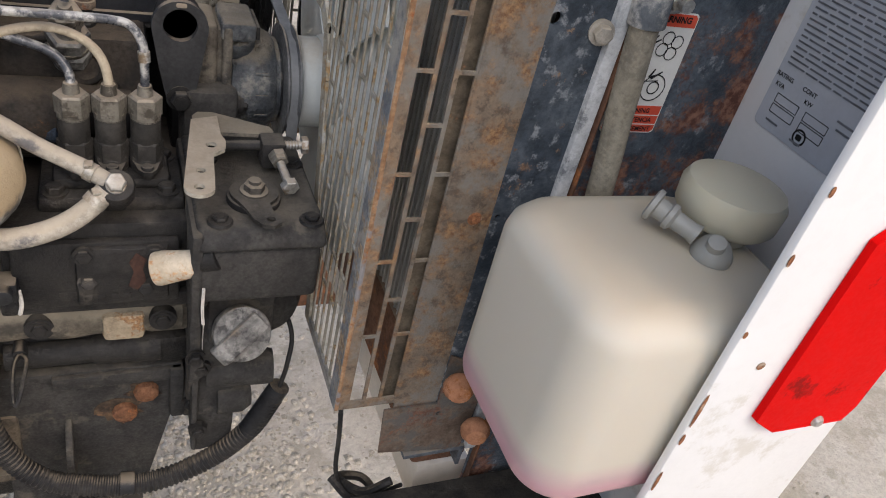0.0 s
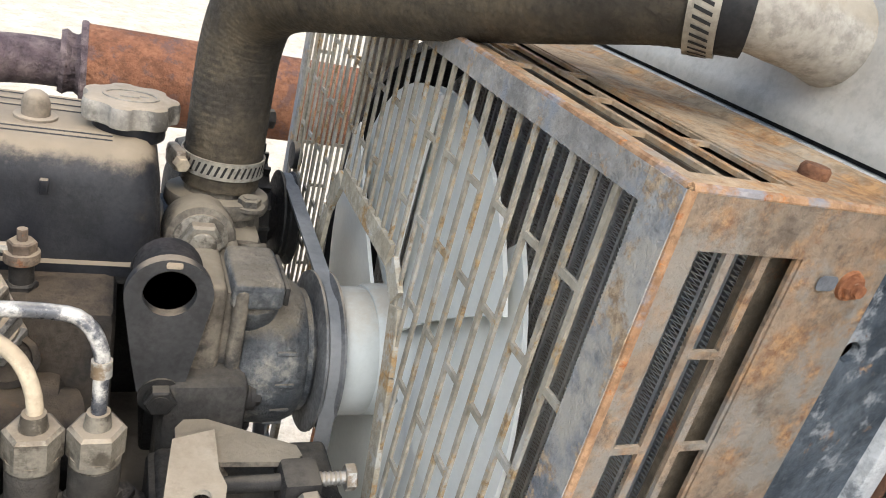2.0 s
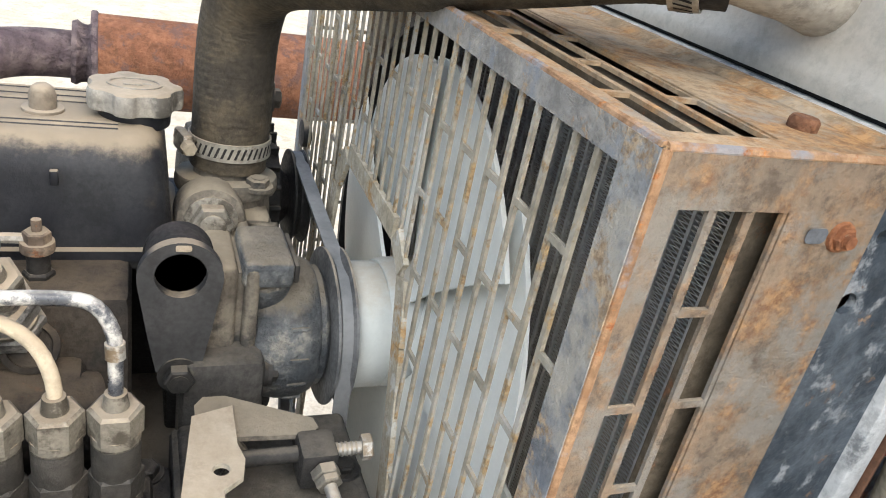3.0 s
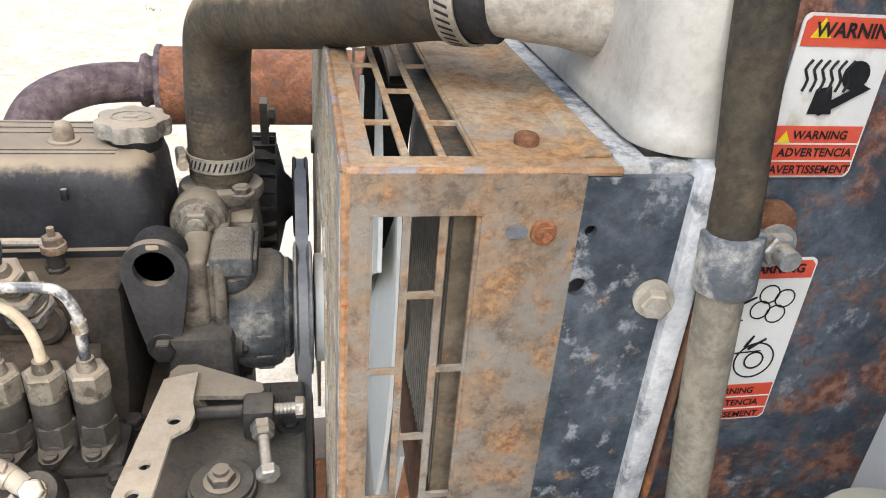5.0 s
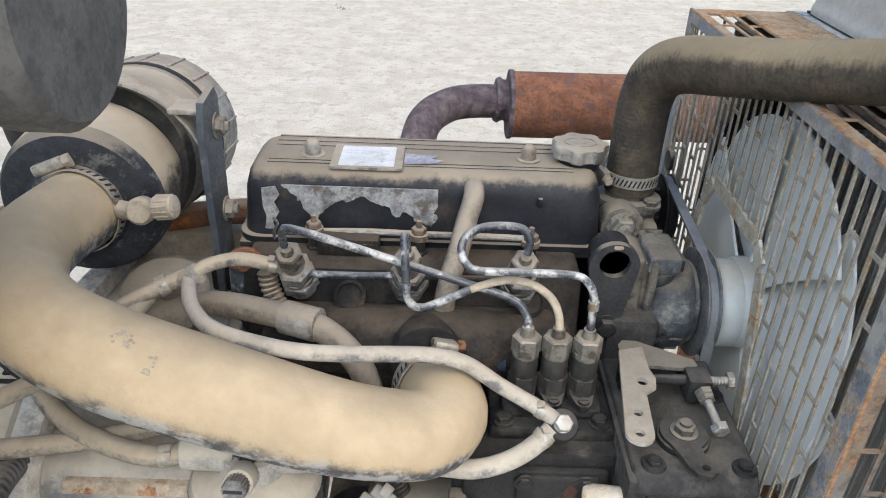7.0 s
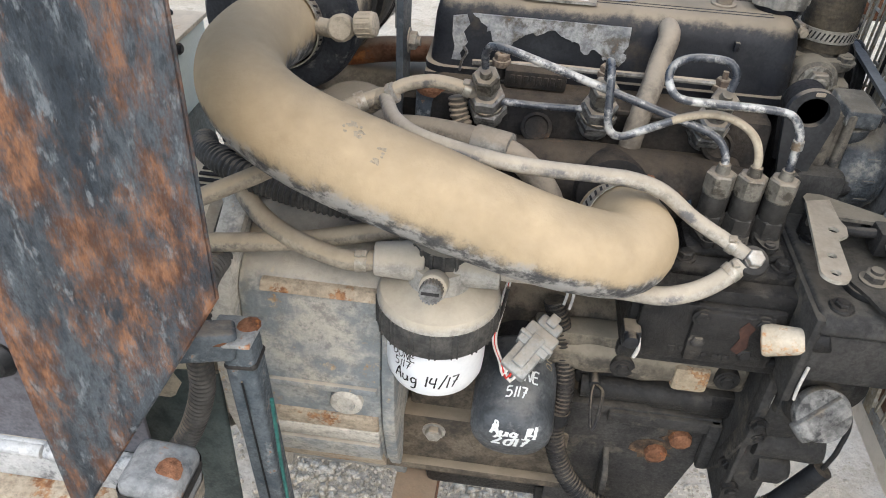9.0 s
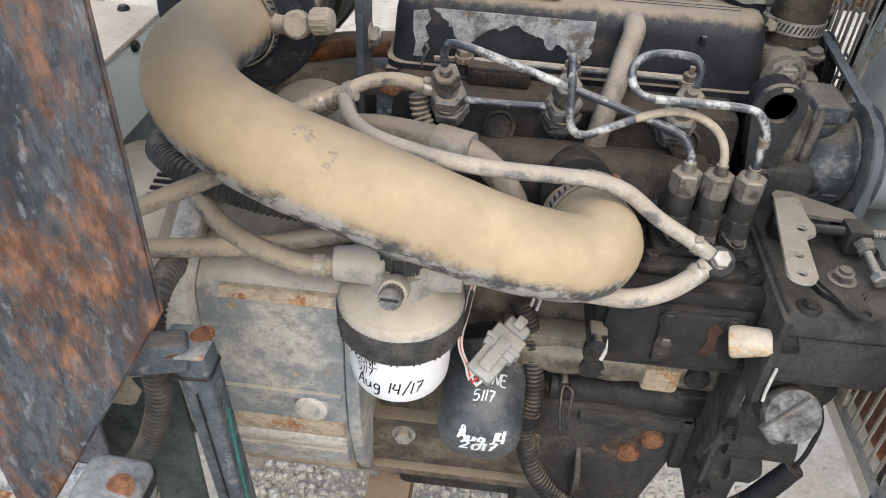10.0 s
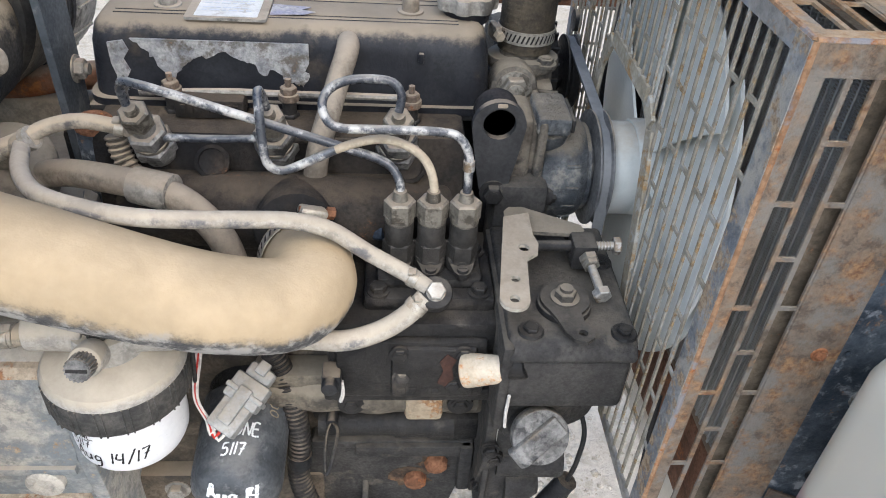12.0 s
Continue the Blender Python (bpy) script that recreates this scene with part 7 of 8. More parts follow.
def build_intake():
    t = thing("intake_duct", (-0.2, 0.46, 1.03), "thick rubber intake duct coated in tan dust, black underneath", "intake duct")
    pts = [(-0.352, 0.660, 1.128), (-0.355, 0.630, 1.133), (-0.358, 0.600, 1.136), (-0.360, 0.568, 1.138), (-0.357, 0.535, 1.138), (-0.343, 0.502, 1.133), (-0.314, 0.479, 1.123), (-0.270, 0.466, 1.110), (-0.204, 0.460, 1.090), (-0.140, 0.460, 1.068), (-0.100, 0.464, 1.056), (-0.069, 0.474, 1.048), (-0.0555, 0.494, 1.046), (-0.058, 0.517, 1.042), (-0.067, 0.545, 1.032)]
    part("tube", tube(pts, lambda f: 0.0335 - 0.0015 * math.sin(f * 9) - 0.0015 * f, 40, step=0.006), M["duct"], t)
    rnd = random.Random(12)
    along = V(0.953, -0.087, -0.289)
    for p, out, ru, rv, n, lift in (((-0.254, 0.454, 1.136), (0.241, -0.356, 0.903), 0.0075, 0.0055, 16, 0.0350), ((-0.237, 0.442, 1.124), (0.155, -0.681, 0.716), 0.0028, 0.0065, 9, 0.0357)):
        up = V(out).normalized()
        across = up.cross(along).normalized()
        core = V(p) - up * 0.0322
        marks = []
        for k in range(n):
            a, c = rnd.uniform(-ru, ru), rnd.uniform(-rv, rv)
            nrm = (up + across * (c / 0.0322)).normalized()
            s = rnd.uniform(0.0010, 0.0027)
            shape = [(s * rnd.uniform(0.5, 1.2) * math.cos(g), s * rnd.uniform(0.4, 1.0) * math.sin(g)) for g in (2 * math.pi * j / 7 for j in range(7))]
            marks.append(plate(shape, 0.0003, core + along * a + nrm * lift, along, nrm.cross(along)))
        part("scuff", join(*marks), M["scuff"], t, "dark scuffs where the dust has been rubbed off")
    hose_clamp((-0.0625, 0.5325, 1.0370), (-0.32, 0.92, -0.3), 0.0325, screw=(0.35, -0.1, 1), width=0.012, rusty=True)
    hose_clamp((-0.3555, 0.626, 1.1335), (0.08, 0.98, -0.10), 0.0345, screw=(-0.42, 0, 1), width=0.012, big=1.4)


def build_air_cleaner():
    t = thing("air_cleaner", (-0.345, 0.72, 1.07), "black drum air cleaner, dusty, with a ribbed grey end cover", "air cleaner")
    c, ax = V(-0.351, 0.63, 1.156), V(-0.02, 1, -0.15).normalized()
    fc, fa = V(-0.3600, 0.632, 1.1310), V(-0.001, 0.063, 0.003).normalized()
    part("front_face", lathe([(0.030, -0.010), (0.036, -0.006), (0.041, 0.0), (0.054, 0.001), (0.0625, 0.0045), (0.0660, 0.011), (0.0672, 0.0175)], fc, fa, 48), M["drumface"], t, "scuffed black moulded face")
    part("front_shell", lathe([(0.0668, 0.0165), (0.0675, 0.0185), (0.0690, 0.050), (0.0698, 0.062), (0.0690, 0.0635)], fc, fa, 48), M["drumshell"], t, "tan dusty drum shell")
    part("front_joint", lathe([(0.0680, 0.0632), (0.0680, 0.068)], fc, fa, 48), M["slot"], t)
    part("body", lathe([(0.020, 0.062), (0.066, 0.0625), (0.0695, 0.066), (0.071, 0.072), (0.071, 0.135), (0.073, 0.137), (0.073, 0.143)], c, ax, 48), M["drum"], t, "black plastic drum")
    part("middle_band", lathe([(0.0685, 0.0655), (0.0705, 0.070), (0.0720, 0.075), (0.0720, 0.15)], c, ax, 48), surface("dusty_drum", (0.10, 0.088, 0.07), (0.22, 0.19, 0.145), 15, 0.85, dust=0.75, dust_colour=(0.40, 0.34, 0.255)), t, "tan dusty drum shell")
    part("end_cover", lathe([(0.073, 0.150), (0.075, 0.155), (0.075, 0.205), (0.068, 0.215), (0.0, 0.217)], c, ax, 48), M["dusty_metal"], t, "grey end cover with ribs")
    a, u, w = basis(ax)
    for k in range(18):
        g = 2 * math.pi * k / 18
        rb = box(-0.0016, 0.0016, 0.0, 0.052, 0.074, 0.0765, 0.0008, 1)
        part("rib", moved(rb, Matrix.Translation(c + ax * 0.154) @ Matrix((u * math.cos(g) - w * math.sin(g), a, u * math.sin(g) + w * math.cos(g))).transposed().to_4x4()), M["dusty_metal"], t)
    part("joint_ring", lathe([(0.073, 0.143), (0.0745, 0.144), (0.0745, 0.151), (0.073, 0.152)], c, ax, 48), M["slot"], t)
    part("inlet_pipe", tube([(-0.395, 0.785, 1.085), (-0.43, 0.795, 1.092), (-0.458, 0.80, 1.118), (-0.466, 0.80, 1.16), (-0.466, 0.80, 1.30), (-0.466, 0.80, 1.50)], 0.037, 28), M["rubber"], t, "dark air inlet pipe")
    # gauge stub with a round knob and a hexagon
    part("gauge_stub", tube([(-0.335, 0.632, 1.136), (-0.318, 0.622, 1.1365), (-0.305, 0.619, 1.1370)], 0.0075, 14), M["knob"], t)
    part("gauge_knob", lathe([(0.0, 0), (0.010, 0.001), (0.0112, 0.004), (0.0112, 0.014), (0.009, 0.0165), (0, 0.017)], (-0.302, 0.626, 1.1365), (0.05, -0.95, 0.3), 20), M["knob"], t, "dusty round knob")
    ga, gb = V(-0.2885, 0.613, 1.1445), V(-0.2715, 0.611, 1.1470)
    part("gauge_cap", cyl(ga, gb, 0.0097, bevel=0.002, seg=24), M["knob"], t, "dusty ribbed cap")
    gx, gu, gw = basis(gb - ga)
    for k in range(14):
        h = 2 * math.pi * k / 14
        o = (gu * math.cos(h) + gw * math.sin(h)) * 0.0096
        part("cap_rib", cyl(ga + gx * 0.002 + o, gb - gx * 0.003 + o, 0.0009, seg=6), M["knob"], t)
    # mounting plate, its bolts and strap
    part("bracket_plate", plate([(0.664, 0.985), (0.703, 0.985), (0.708, 1.205), (0.700, 1.216), (0.668, 1.212), (0.660, 1.19)], 0.006, (-0.264, 0, 0), (0, 1, 0), (0, 0, 1)), M["barpaint"], t, "blue-black steel mounting plate")
    for z in (1.183, 1.104):
        part("bracket_bolt", join(bolt((-0.258, 0.694, z), (1, 0, 0), 0.0085, 0.008), cyl((-0.25, 0.694, z), (-0.247, 0.694, z), 0.0045)), M["dusty_metal"], t)
    strap = bmesh.new()
    prev = None
    for k in range(13):
        g = radians(5 + 8 * k)
        p = V(-0.347 + 0.0825 * math.cos(g), 0, 1.1405 + 0.0825 * math.sin(g))
        vs = [strap.verts.new((p.x, y, p.z)) for y in (0.678, 0.706)] + [strap.verts.new((p.x + 0.002 * math.cos(g), y, p.z + 0.002 * math.sin(g))) for y in (0.706, 0.678)]
        if prev:
            for i in range(4):
                strap.faces.new((prev[i], prev[(i + 1) % 4], vs[(i + 1) % 4], vs[i]))
        prev = vs
    bmesh.ops.recalc_face_normals(strap, faces=strap.faces)
    part("strap", strap, M["dusty_metal"], t)
    part("strap_lug", join(box(-0.292, -0.262, 0.676, 0.704, 1.198, 1.203, 0.001), box(-0.268, -0.264, 0.676, 0.704, 1.12, 1.20, 0.001)), M["dusty_metal"], t)
    part("foot", box(-0.272, -0.228, 0.668, 0.70, 1.03, 1.06, 0.004), M["cast_dusty"], t)


def build_manifold():
    t = thing("exhaust_manifold", (-0.30, 0.76, 1.0), "brown rusted exhaust pipe over a tan dusty heat shield", "exhaust manifold")
    part("shield", box(-0.368, -0.246, 0.742, 0.80, 0.99, 1.052, 0.010, 3), M["knob"], t, "tan dusty cast shield")
    part("pipe", tube([(-0.370, 0.752, 1.058), (-0.33, 0.745, 1.064), (-0.29, 0.742, 1.073), (-0.24, 0.742, 1.078)], 0.0125, 20), M["beam"], t, "rust-brown pipe")


PEN = {     # pen strokes of handwritten characters, in a cell one high
    "D": ("0,0 .02,1", "-.04,.97 .3,.95 .5,.7 .48,.3 .25,.04 -.03,.0"),
    "O": (".3,1 .08,.85 .0,.5 .1,.1 .32,.0 .5,.25 .52,.65 .38,.95 .25,.98",),
    "N": ("0,0 .03,1", ".03,1 .42,.02", ".42,.02 .46,1"),
    "E": (".42,.98 .02,.95 .0,.05 .45,.0", ".02,.5 .35,.53"),
    "5": (".48,1 .1,.97", ".1,.97 .06,.58 .35,.62 .46,.35 .3,.05 .0,.06"),
    "1": (".12,1 .06,0",),
    "7": (".0,.96 .46,1", ".46,1 .3,.55 .14,.0", ".12,.5 .44,.55"),
    "A": (".0,.0 .12,.6 .28,1 .36,.6 .5,.0", ".04,.36 .44,.42"),
    "u": (".0,.55 .02,.12 .2,.02 .36,.2 .38,.55", ".38,.55 .42,.02"),
    "g": (".36,.5 .12,.56 .0,.3 .14,.08 .34,.2", ".37,.55 .38,.0 .3,-.35 .02,-.4"),
    "4": (".08,1 .0,.48 .44,.42", ".4,1 .34,.0"),
    "/": (".38,1.15 .0,-.15",),
    "2": (".02,.75 .2,1 .42,.85 .36,.55 .0,.02", ".0,.02 .5,.1"),
    "0": (".25,.85 .06,.6 .08,.15 .28,.05 .44,.3 .42,.7 .25,.85",),
}
WIDTHS = {"1": 0.30, "/": 0.48, " ": 0.35}


def script_on(text, size, where, t, material, label="", pen=0.0008, seed=1):
    """Handwriting as ribbons of ink; where maps flat (a, b) to a place, with the words centred on (0, 0)."""
    rnd = random.Random(seed)
    total = sum(WIDTHS.get(c, 0.66) for c in text) * size
    bm, a = bmesh.new(), -total / 2
    for c in text:
        tilt, drop = rnd.uniform(0.02, 0.16), rnd.uniform(-0.05, 0.05)
        for stroke in PEN.get(c, ()):
            pts = [V(*(float(q) for q in p.split(",")), 0) for p in stroke.split()]
            line = smooth_path(pts, 0.06)
            edge = []
            for i, q in enumerate(line):
                d = (line[min(i + 1, len(line) - 1)] - line[max(i - 1, 0)]).normalized()
                w = pen * rnd.uniform(0.36, 0.62) / size
                for side in (-1, 1):
                    x, y = q.x - d.y * w * side, q.y + d.x * w * side
                    edge.append(bm.verts.new(where(a + (x + tilt * y) * size, (y - 0.45 + drop) * size)))
            for i in range(0, len(edge) - 2, 2):
                bm.faces.new((edge[i], edge[i + 1], edge[i + 3], edge[i + 2]))
        a += WIDTHS.get(c, 0.66) * size
    bmesh.ops.recalc_face_normals(bm, faces=bm.faces)
    part("handwriting", bm, material, t, label)


def build_fuel_filter():
    cx, cy = -0.198, 0.497
    t = thing("fuel_filter", (cx, cy, 0.885), "fuel filter with a white can, black ring and dusty head", "fuel filter")
    part("can", lathe([(0.0, 0), (0.030, 0.001), (0.038, 0.005), (0.041, 0.012), (0.0418, 0.022), (0.0418, 0.062)], (cx, cy, 0.888), Z, 44), M["filterwhite"], t, "white painted filter can")
    rg = part("lock_ring", lathe([(0.044, 0), (0.0495, 0.001), (0.0505, 0.004), (0.0505, 0.023), (0.0495, 0.026), (0.045, 0.027)], (cx, cy, 0.946), Z, 48), M["ring"], t, "black ribbed lock ring")
    for k in range(36):
        a = 2 * math.pi * (k // 2) / 18 + (0.09 if k % 2 else 0.0)
        part("rib", moved(box(-0.0006, 0.0006, 0.0490, 0.0511, 0.9468, 0.9722, 0.0004, 1), Matrix.Translation((cx, cy, 0)) @ Matrix.Rotation(a, 4, "Z")), M["ring"], rg)
    head = part("head", join(lathe([(0.0500, 0), (0.0502, 0.003), (0.047, 0.008), (0.038, 0.0105), (0.026, 0.018), (0.024, 0.036), (0.0, 0.037)], (cx, cy, 0.972), Z, 44), cyl((cx - 0.052, cy - 0.004, 1.004), (cx - 0.012, cy, 1.004), 0.0135, 0.017, bevel=0.002), cyl((cx + 0.012, cy, 1.004), (cx + 0.048, cy - 0.002, 1.004), 0.017, 0.0145, bevel=0.002), box(cx - 0.02, cx + 0.02, cy, cy + 0.055, 0.985, 1.012, 0.006)), M["filterhead"], t, "dusty cast filter head")
    part("bleed_boss", cyl((cx - 0.001, cy - 0.022, 1.002), (cx - 0.0015, cy - 0.038, 1.0085), 0.0112, bevel=0.002), M["filterhead"], head)
    d = V(-0.03, -0.9, 0.35).normalized()
    b = V(cx - 0.0015, cy - 0.037, 1.008)
    kn = part("bleed_screw", join(cyl(b, b + d * 0.013, 0.0080, bevel=0.001)), M["oilcap"], head, "knurled grey bleed screw")
    a, u, w = basis(d)
    for k in range(20):
        g = 2 * math.pi * k / 20
        q = (u * math.cos(g) + w * math.sin(g)) * 0.0081
        part("knurl", cyl(b + q + d * 0.001, b + q + d * 0.012, 0.0009, seg=5), M["oilcap"], kn)
    part("slot", moved(box(-0.0066, 0.0066, -0.001, 0.001, 0, 0.0012), Matrix.Translation(b + d * 0.0128) @ Matrix((u, w, d)).transposed().to_4x4()), M["slot"], kn)
    pc = part("primer_cap", lathe([(0.026, 0), (0.028, 0.002), (0.028, 0.016), (0.024, 0.019), (0, 0.020)], (cx + 0.004, cy + 0.012, 1.006), Z, 32), M["ring"], t, "ribbed black primer cap")
    for k in range(18):
        g = 2 * math.pi * k / 18
        part("rib", moved(box(-0.0014, 0.0014, 0.0275, 0.0295, 1.008, 1.022, 0.0005, 1), Matrix.Translation((cx + 0.004, cy + 0.012, 0)) @ Matrix.Rotation(g, 4, "Z")), M["ring"], pc)

    def on_can(a, b):
        g = -math.pi / 2 + a / 0.0421
        return (cx + 0.0421 * math.cos(g), cy + 0.0421 * math.sin(g), b)

    for word, size, a, z in (("DONE", 0.0092, -0.023, 0.9350), ("5117", 0.0092, -0.024, 0.9245), ("Aug 14/17", 0.0122, -0.003, 0.9125)):
        script_on(word, size, lambda p, q, a=a, z=z: on_can(p + a, q + z), t, M["ink"], "black felt-pen writing", 0.0010 if size < 0.01 else 0.0015, len(word))


def build_oil_filter():
    e, d = V(-0.125, 0.470, 0.832), V(0.02, 0.96, 0.27).normalized()
    t = thing("oil_filter", e, "black spin-on oil filter with a date in white marker", "oil filter")
    R = 0.0375
    part("can", lathe([(0.0, -0.001), (0.020, 0.0), (0.029, 0.0025), (0.0345, 0.008), (0.0368, 0.015), (R, 0.022), (R, 0.088), (0.034, 0.092)], e, d, 48), M["oilfilter"], t)
    part("seat", cyl(e + d * 0.09, e + d * 0.115, 0.034, 0.040, bevel=0.003), M["oily"], t)
    a, u, w = basis(d)
    up = V(0, -0.27, 0.96)
    side = V(1, 0, 0)

    def on_wall(p, q):
        g = p / R
        n = (up * math.cos(g) + side * math.sin(g))
        n = (n - d * n.dot(d)).normalized()
        return e + d * (0.050 + q) + n * (R + 0.0003)

    rim = [(0.0, -0.001), (0.020, 0.0), (0.029, 0.0025), (0.0345, 0.008), (0.0368, 0.015), (R, 0.022)]

    def on_end(p, q):
        r = math.hypot(p, q)
        n = up - d * up.dot(d)
        n.normalize()
        h = 0.022
        if r > R:
            h += r - R
            p, q = p * R / r, q * R / r
        for (ra, ha), (rb, hb) in zip(rim, rim[1:]):
            if ra <= r <= rb:
                h = ha + (hb - ha) * (r - ra) / (rb - ra)
                break
        h -= 0.0006
        return e + side * p + n * q + d * h

    for word, size, q in (("DONE", 0.0115, -0.001), ("5117", 0.0105, -0.018)):
        script_on(word, size, lambda x, y, q=q: on_wall(x + (0.006 if q > -0.01 else 0.001), y + q), t, M["marker"], "faint white marker writing", 0.0015, len(word))
    script_on("Aug 14", 0.0128, lambda x, y: on_end(x + 0.003, y + 0.0215 - 0.10 * x), t, M["marker"], "thick white marker writing", 0.0030, 7)
    script_on("2017", 0.0150, lambda x, y: on_end(x + 0.001, y + 0.0065 - 0.06 * x), t, M["marker"], "thick white marker writing", 0.0030, 9)
    script_on("00", 0.0110, lambda x, y: on_wall(0.030 - y, 0.022 + x), t, M["tanmark"], "tan stamped marks that cannot be read", 0.0012, 4)


def hose(label, pts, r, material, ends=(), group="fuel hoses", ripple=0.0, pitch=0.004, name="fuel_hose", category="hose", seg=16):
    t = thing(name, pts[0], label, category, group)
    part("tube", tube(pts, r, seg, ripple=ripple, pitch=pitch), material, t)
    for p, ax in ends:
        a = V(ax).normalized()
        part("spring_clip", join(cyl(V(p) - a * 0.003, V(p) + a * 0.003, r + 0.0008, seg=20), moved(box(-0.003, 0.003, -0.003, 0.003, r, r + 0.003, 0.001), Matrix.Translation(p) @ Matrix.Rotation(0.3, 4, a))), M["clamp"], t)
    if name == "wiring_loom":
        for f in (0.3, 0.7):
            i = min(len(pts) - 2, int(f * (len(pts) - 1)))
            a, b = V(pts[i]), V(pts[i + 1])
            part("tape_band", cyl(a.lerp(b, 0.4), a.lerp(b, 0.4) + (b - a).normalized() * 0.012, r + ripple + 0.0006, seg=20), M["black"], t)
    return t


def build_hoses():
    hose("pale dusty fuel hose from the banjo union across the duct", [(0.024, 0.494, 1.046), (0.010, 0.501, 1.052), (-0.016, 0.508, 1.064), (-0.042, 0.507, 1.084), (-0.066, 0.503, 1.0935), (-0.092, 0.498, 1.0975), (-0.126, 0.490, 1.1025), (-0.160, 0.486, 1.107), (-0.199, 0.494, 1.110), (-0.224, 0.510, 1.1085), (-0.244, 0.540, 1.104), (-0.257, 0.576, 1.101)], 0.0058, M["palehose"], [((0.014, 0.499, 1.050), (0.8, -0.4, -0.3))])
    hose("pale fuel hose curving down from the banjo union", [(0.023, 0.492, 1.040), (0.014, 0.488, 1.031), (0.000, 0.482, 1.0225), (-0.016, 0.476, 1.0185), (-0.034, 0.472, 1.0170), (-0.057, 0.474, 1.0165), (-0.085, 0.480, 1.012), (-0.12, 0.49, 1.008), (-0.149, 0.495, 1.004)], 0.0072, M["palehose"], [((0.016, 0.489, 1.0335), (0.6, 0.3, 0.6))])
    hose("short dusty return hose to the first injector", [(-0.257, 0.580, 1.103), (-0.243, 0.588, 1.109), (-0.222, 0.591, 1.113), (-0.200, 0.590, 1.111), (-0.184, 0.594, 1.104)], 0.0056, M["fuelhose"], [((-0.194, 0.5905, 1.109), (1, 0.1, -0.3))])
    hose("dusty fuel hose along the filter's inlet", [(-0.246, 0.492, 1.004), (-0.268, 0.487, 1.004), (-0.302, 0.492, 1.009), (-0.335, 0.505, 1.016), (-0.360, 0.523, 1.027), (-0.378, 0.548, 1.045), (-0.386, 0.58, 1.062)], 0.0080, M["fuelhose"], [((-0.2575, 0.4890, 1.004), (1, 0, 0)), ((-0.2610, 0.4880, 1.004), (1, 0.1, 0))])
    hose("dusty fuel hose crossing behind the filter head", [(-0.215, 0.525, 1.012), (-0.240, 0.520, 1.014), (-0.275, 0.512, 1.010), (-0.315, 0.503, 1.005), (-0.360, 0.492, 1.005), (-0.42, 0.48, 1.006)], 0.0078, M["fuelhose"], [((-0.232, 0.522, 1.0135), (1, 0.1, 0))])
    hose("flat-sided dusty hose passing under the duct", [(-0.420, 0.455, 1.055), (-0.390, 0.464, 1.055), (-0.360, 0.478, 1.064), (-0.325, 0.50, 1.075), (-0.300, 0.535, 1.082), (-0.290, 0.575, 1.085)], 0.0068, M["fuelhose"])
    hose("thick dusty hose with a pale sleeve behind the duct", [(-0.285, 0.612, 1.050), (-0.245, 0.597, 1.066), (-0.205, 0.574, 1.077), (-0.168, 0.560, 1.078), (-0.143, 0.552, 1.070), (-0.122, 0.541, 1.052), (-0.112, 0.532, 1.03)], 0.0105, M["breather"])
    single("hose_sleeve", cyl((-0.183, 0.566, 1.0775), (-0.154, 0.5565, 1.077), 0.0135, bevel=0.001), M["dusty_metal"], "pale sleeve clipped round the thick hose", "hose sleeve")
    # coil protector at the first injector
    hose("coiled dusty spring sleeve beside the first injector", [(-0.202, 0.600, 1.098), (-0.199, 0.597, 1.083), (-0.192, 0.592, 1.068), (-0.188, 0.589, 1.052)], 0.0068, M["dustloom"], ripple=0.0014, pitch=0.0045, name="spring_sleeve", category="sleeve", group="")
    hose("corrugated grey wiring loom under the duct", [(-0.425, 0.60, 1.030), (-0.405, 0.56, 1.045), (-0.37, 0.53, 1.048), (-0.33, 0.522, 1.040), (-0.29, 0.520, 1.034), (-0.25, 0.525, 1.028), (-0.22, 0.535, 1.01)], 0.0100, M["conduitgrey"], ripple=0.0014, pitch=0.005, name="wiring_loom", category="wiring loom", group="wiring looms")
    hose("black corrugated wiring loom under the duct", [(-0.38, 0.545, 1.075), (-0.33, 0.545, 1.062), (-0.28, 0.545, 1.048), (-0.23, 0.55, 1.03)], 0.0085, M["conduit"], ripple=0.0013, pitch=0.0045, name="wiring_loom", category="wiring loom", group="wiring looms")
    hose("black corrugated wiring loom hanging by the oil filter", [(-0.100, 0.552, 0.935), (-0.090, 0.548, 0.905), (-0.083, 0.543, 0.876), (-0.078, 0.534, 0.835), (-0.080, 0.526, 0.790), (-0.066, 0.516, 0.748), (-0.040, 0.507, 0.722), (0.000, 0.500, 0.712), (0.050, 0.498, 0.709), (0.100, 0.500, 0.729), (0.135, 0.500, 0.765), (0.153, 0.50, 0.805)], 0.0088, M["conduit"], ripple=0.0013, pitch=0.0045, name="wiring_loom", category="wiring loom", group="wiring looms")
    w = thing("sensor_wire", (0.155, 0.5, 0.81), "thin black wire leaving the loom's taped end", "wire", "wires")
    part("taped_end", tube([(0.132, 0.500, 0.760), (0.148, 0.50, 0.795), (0.158, 0.50, 0.818)], 0.0098, 12), M["black"], w)
    part("wire", tube([(0.158, 0.50, 0.818), (0.163, 0.502, 0.845), (0.166, 0.515, 0.875), (0.150, 0.55, 0.905)], 0.0022, 8), M["conduit"], w)
    w = thing("hanging_wire", (0.21, 0.45, 0.74), "thin black cable looping under the fan guard", "wire", "wires")
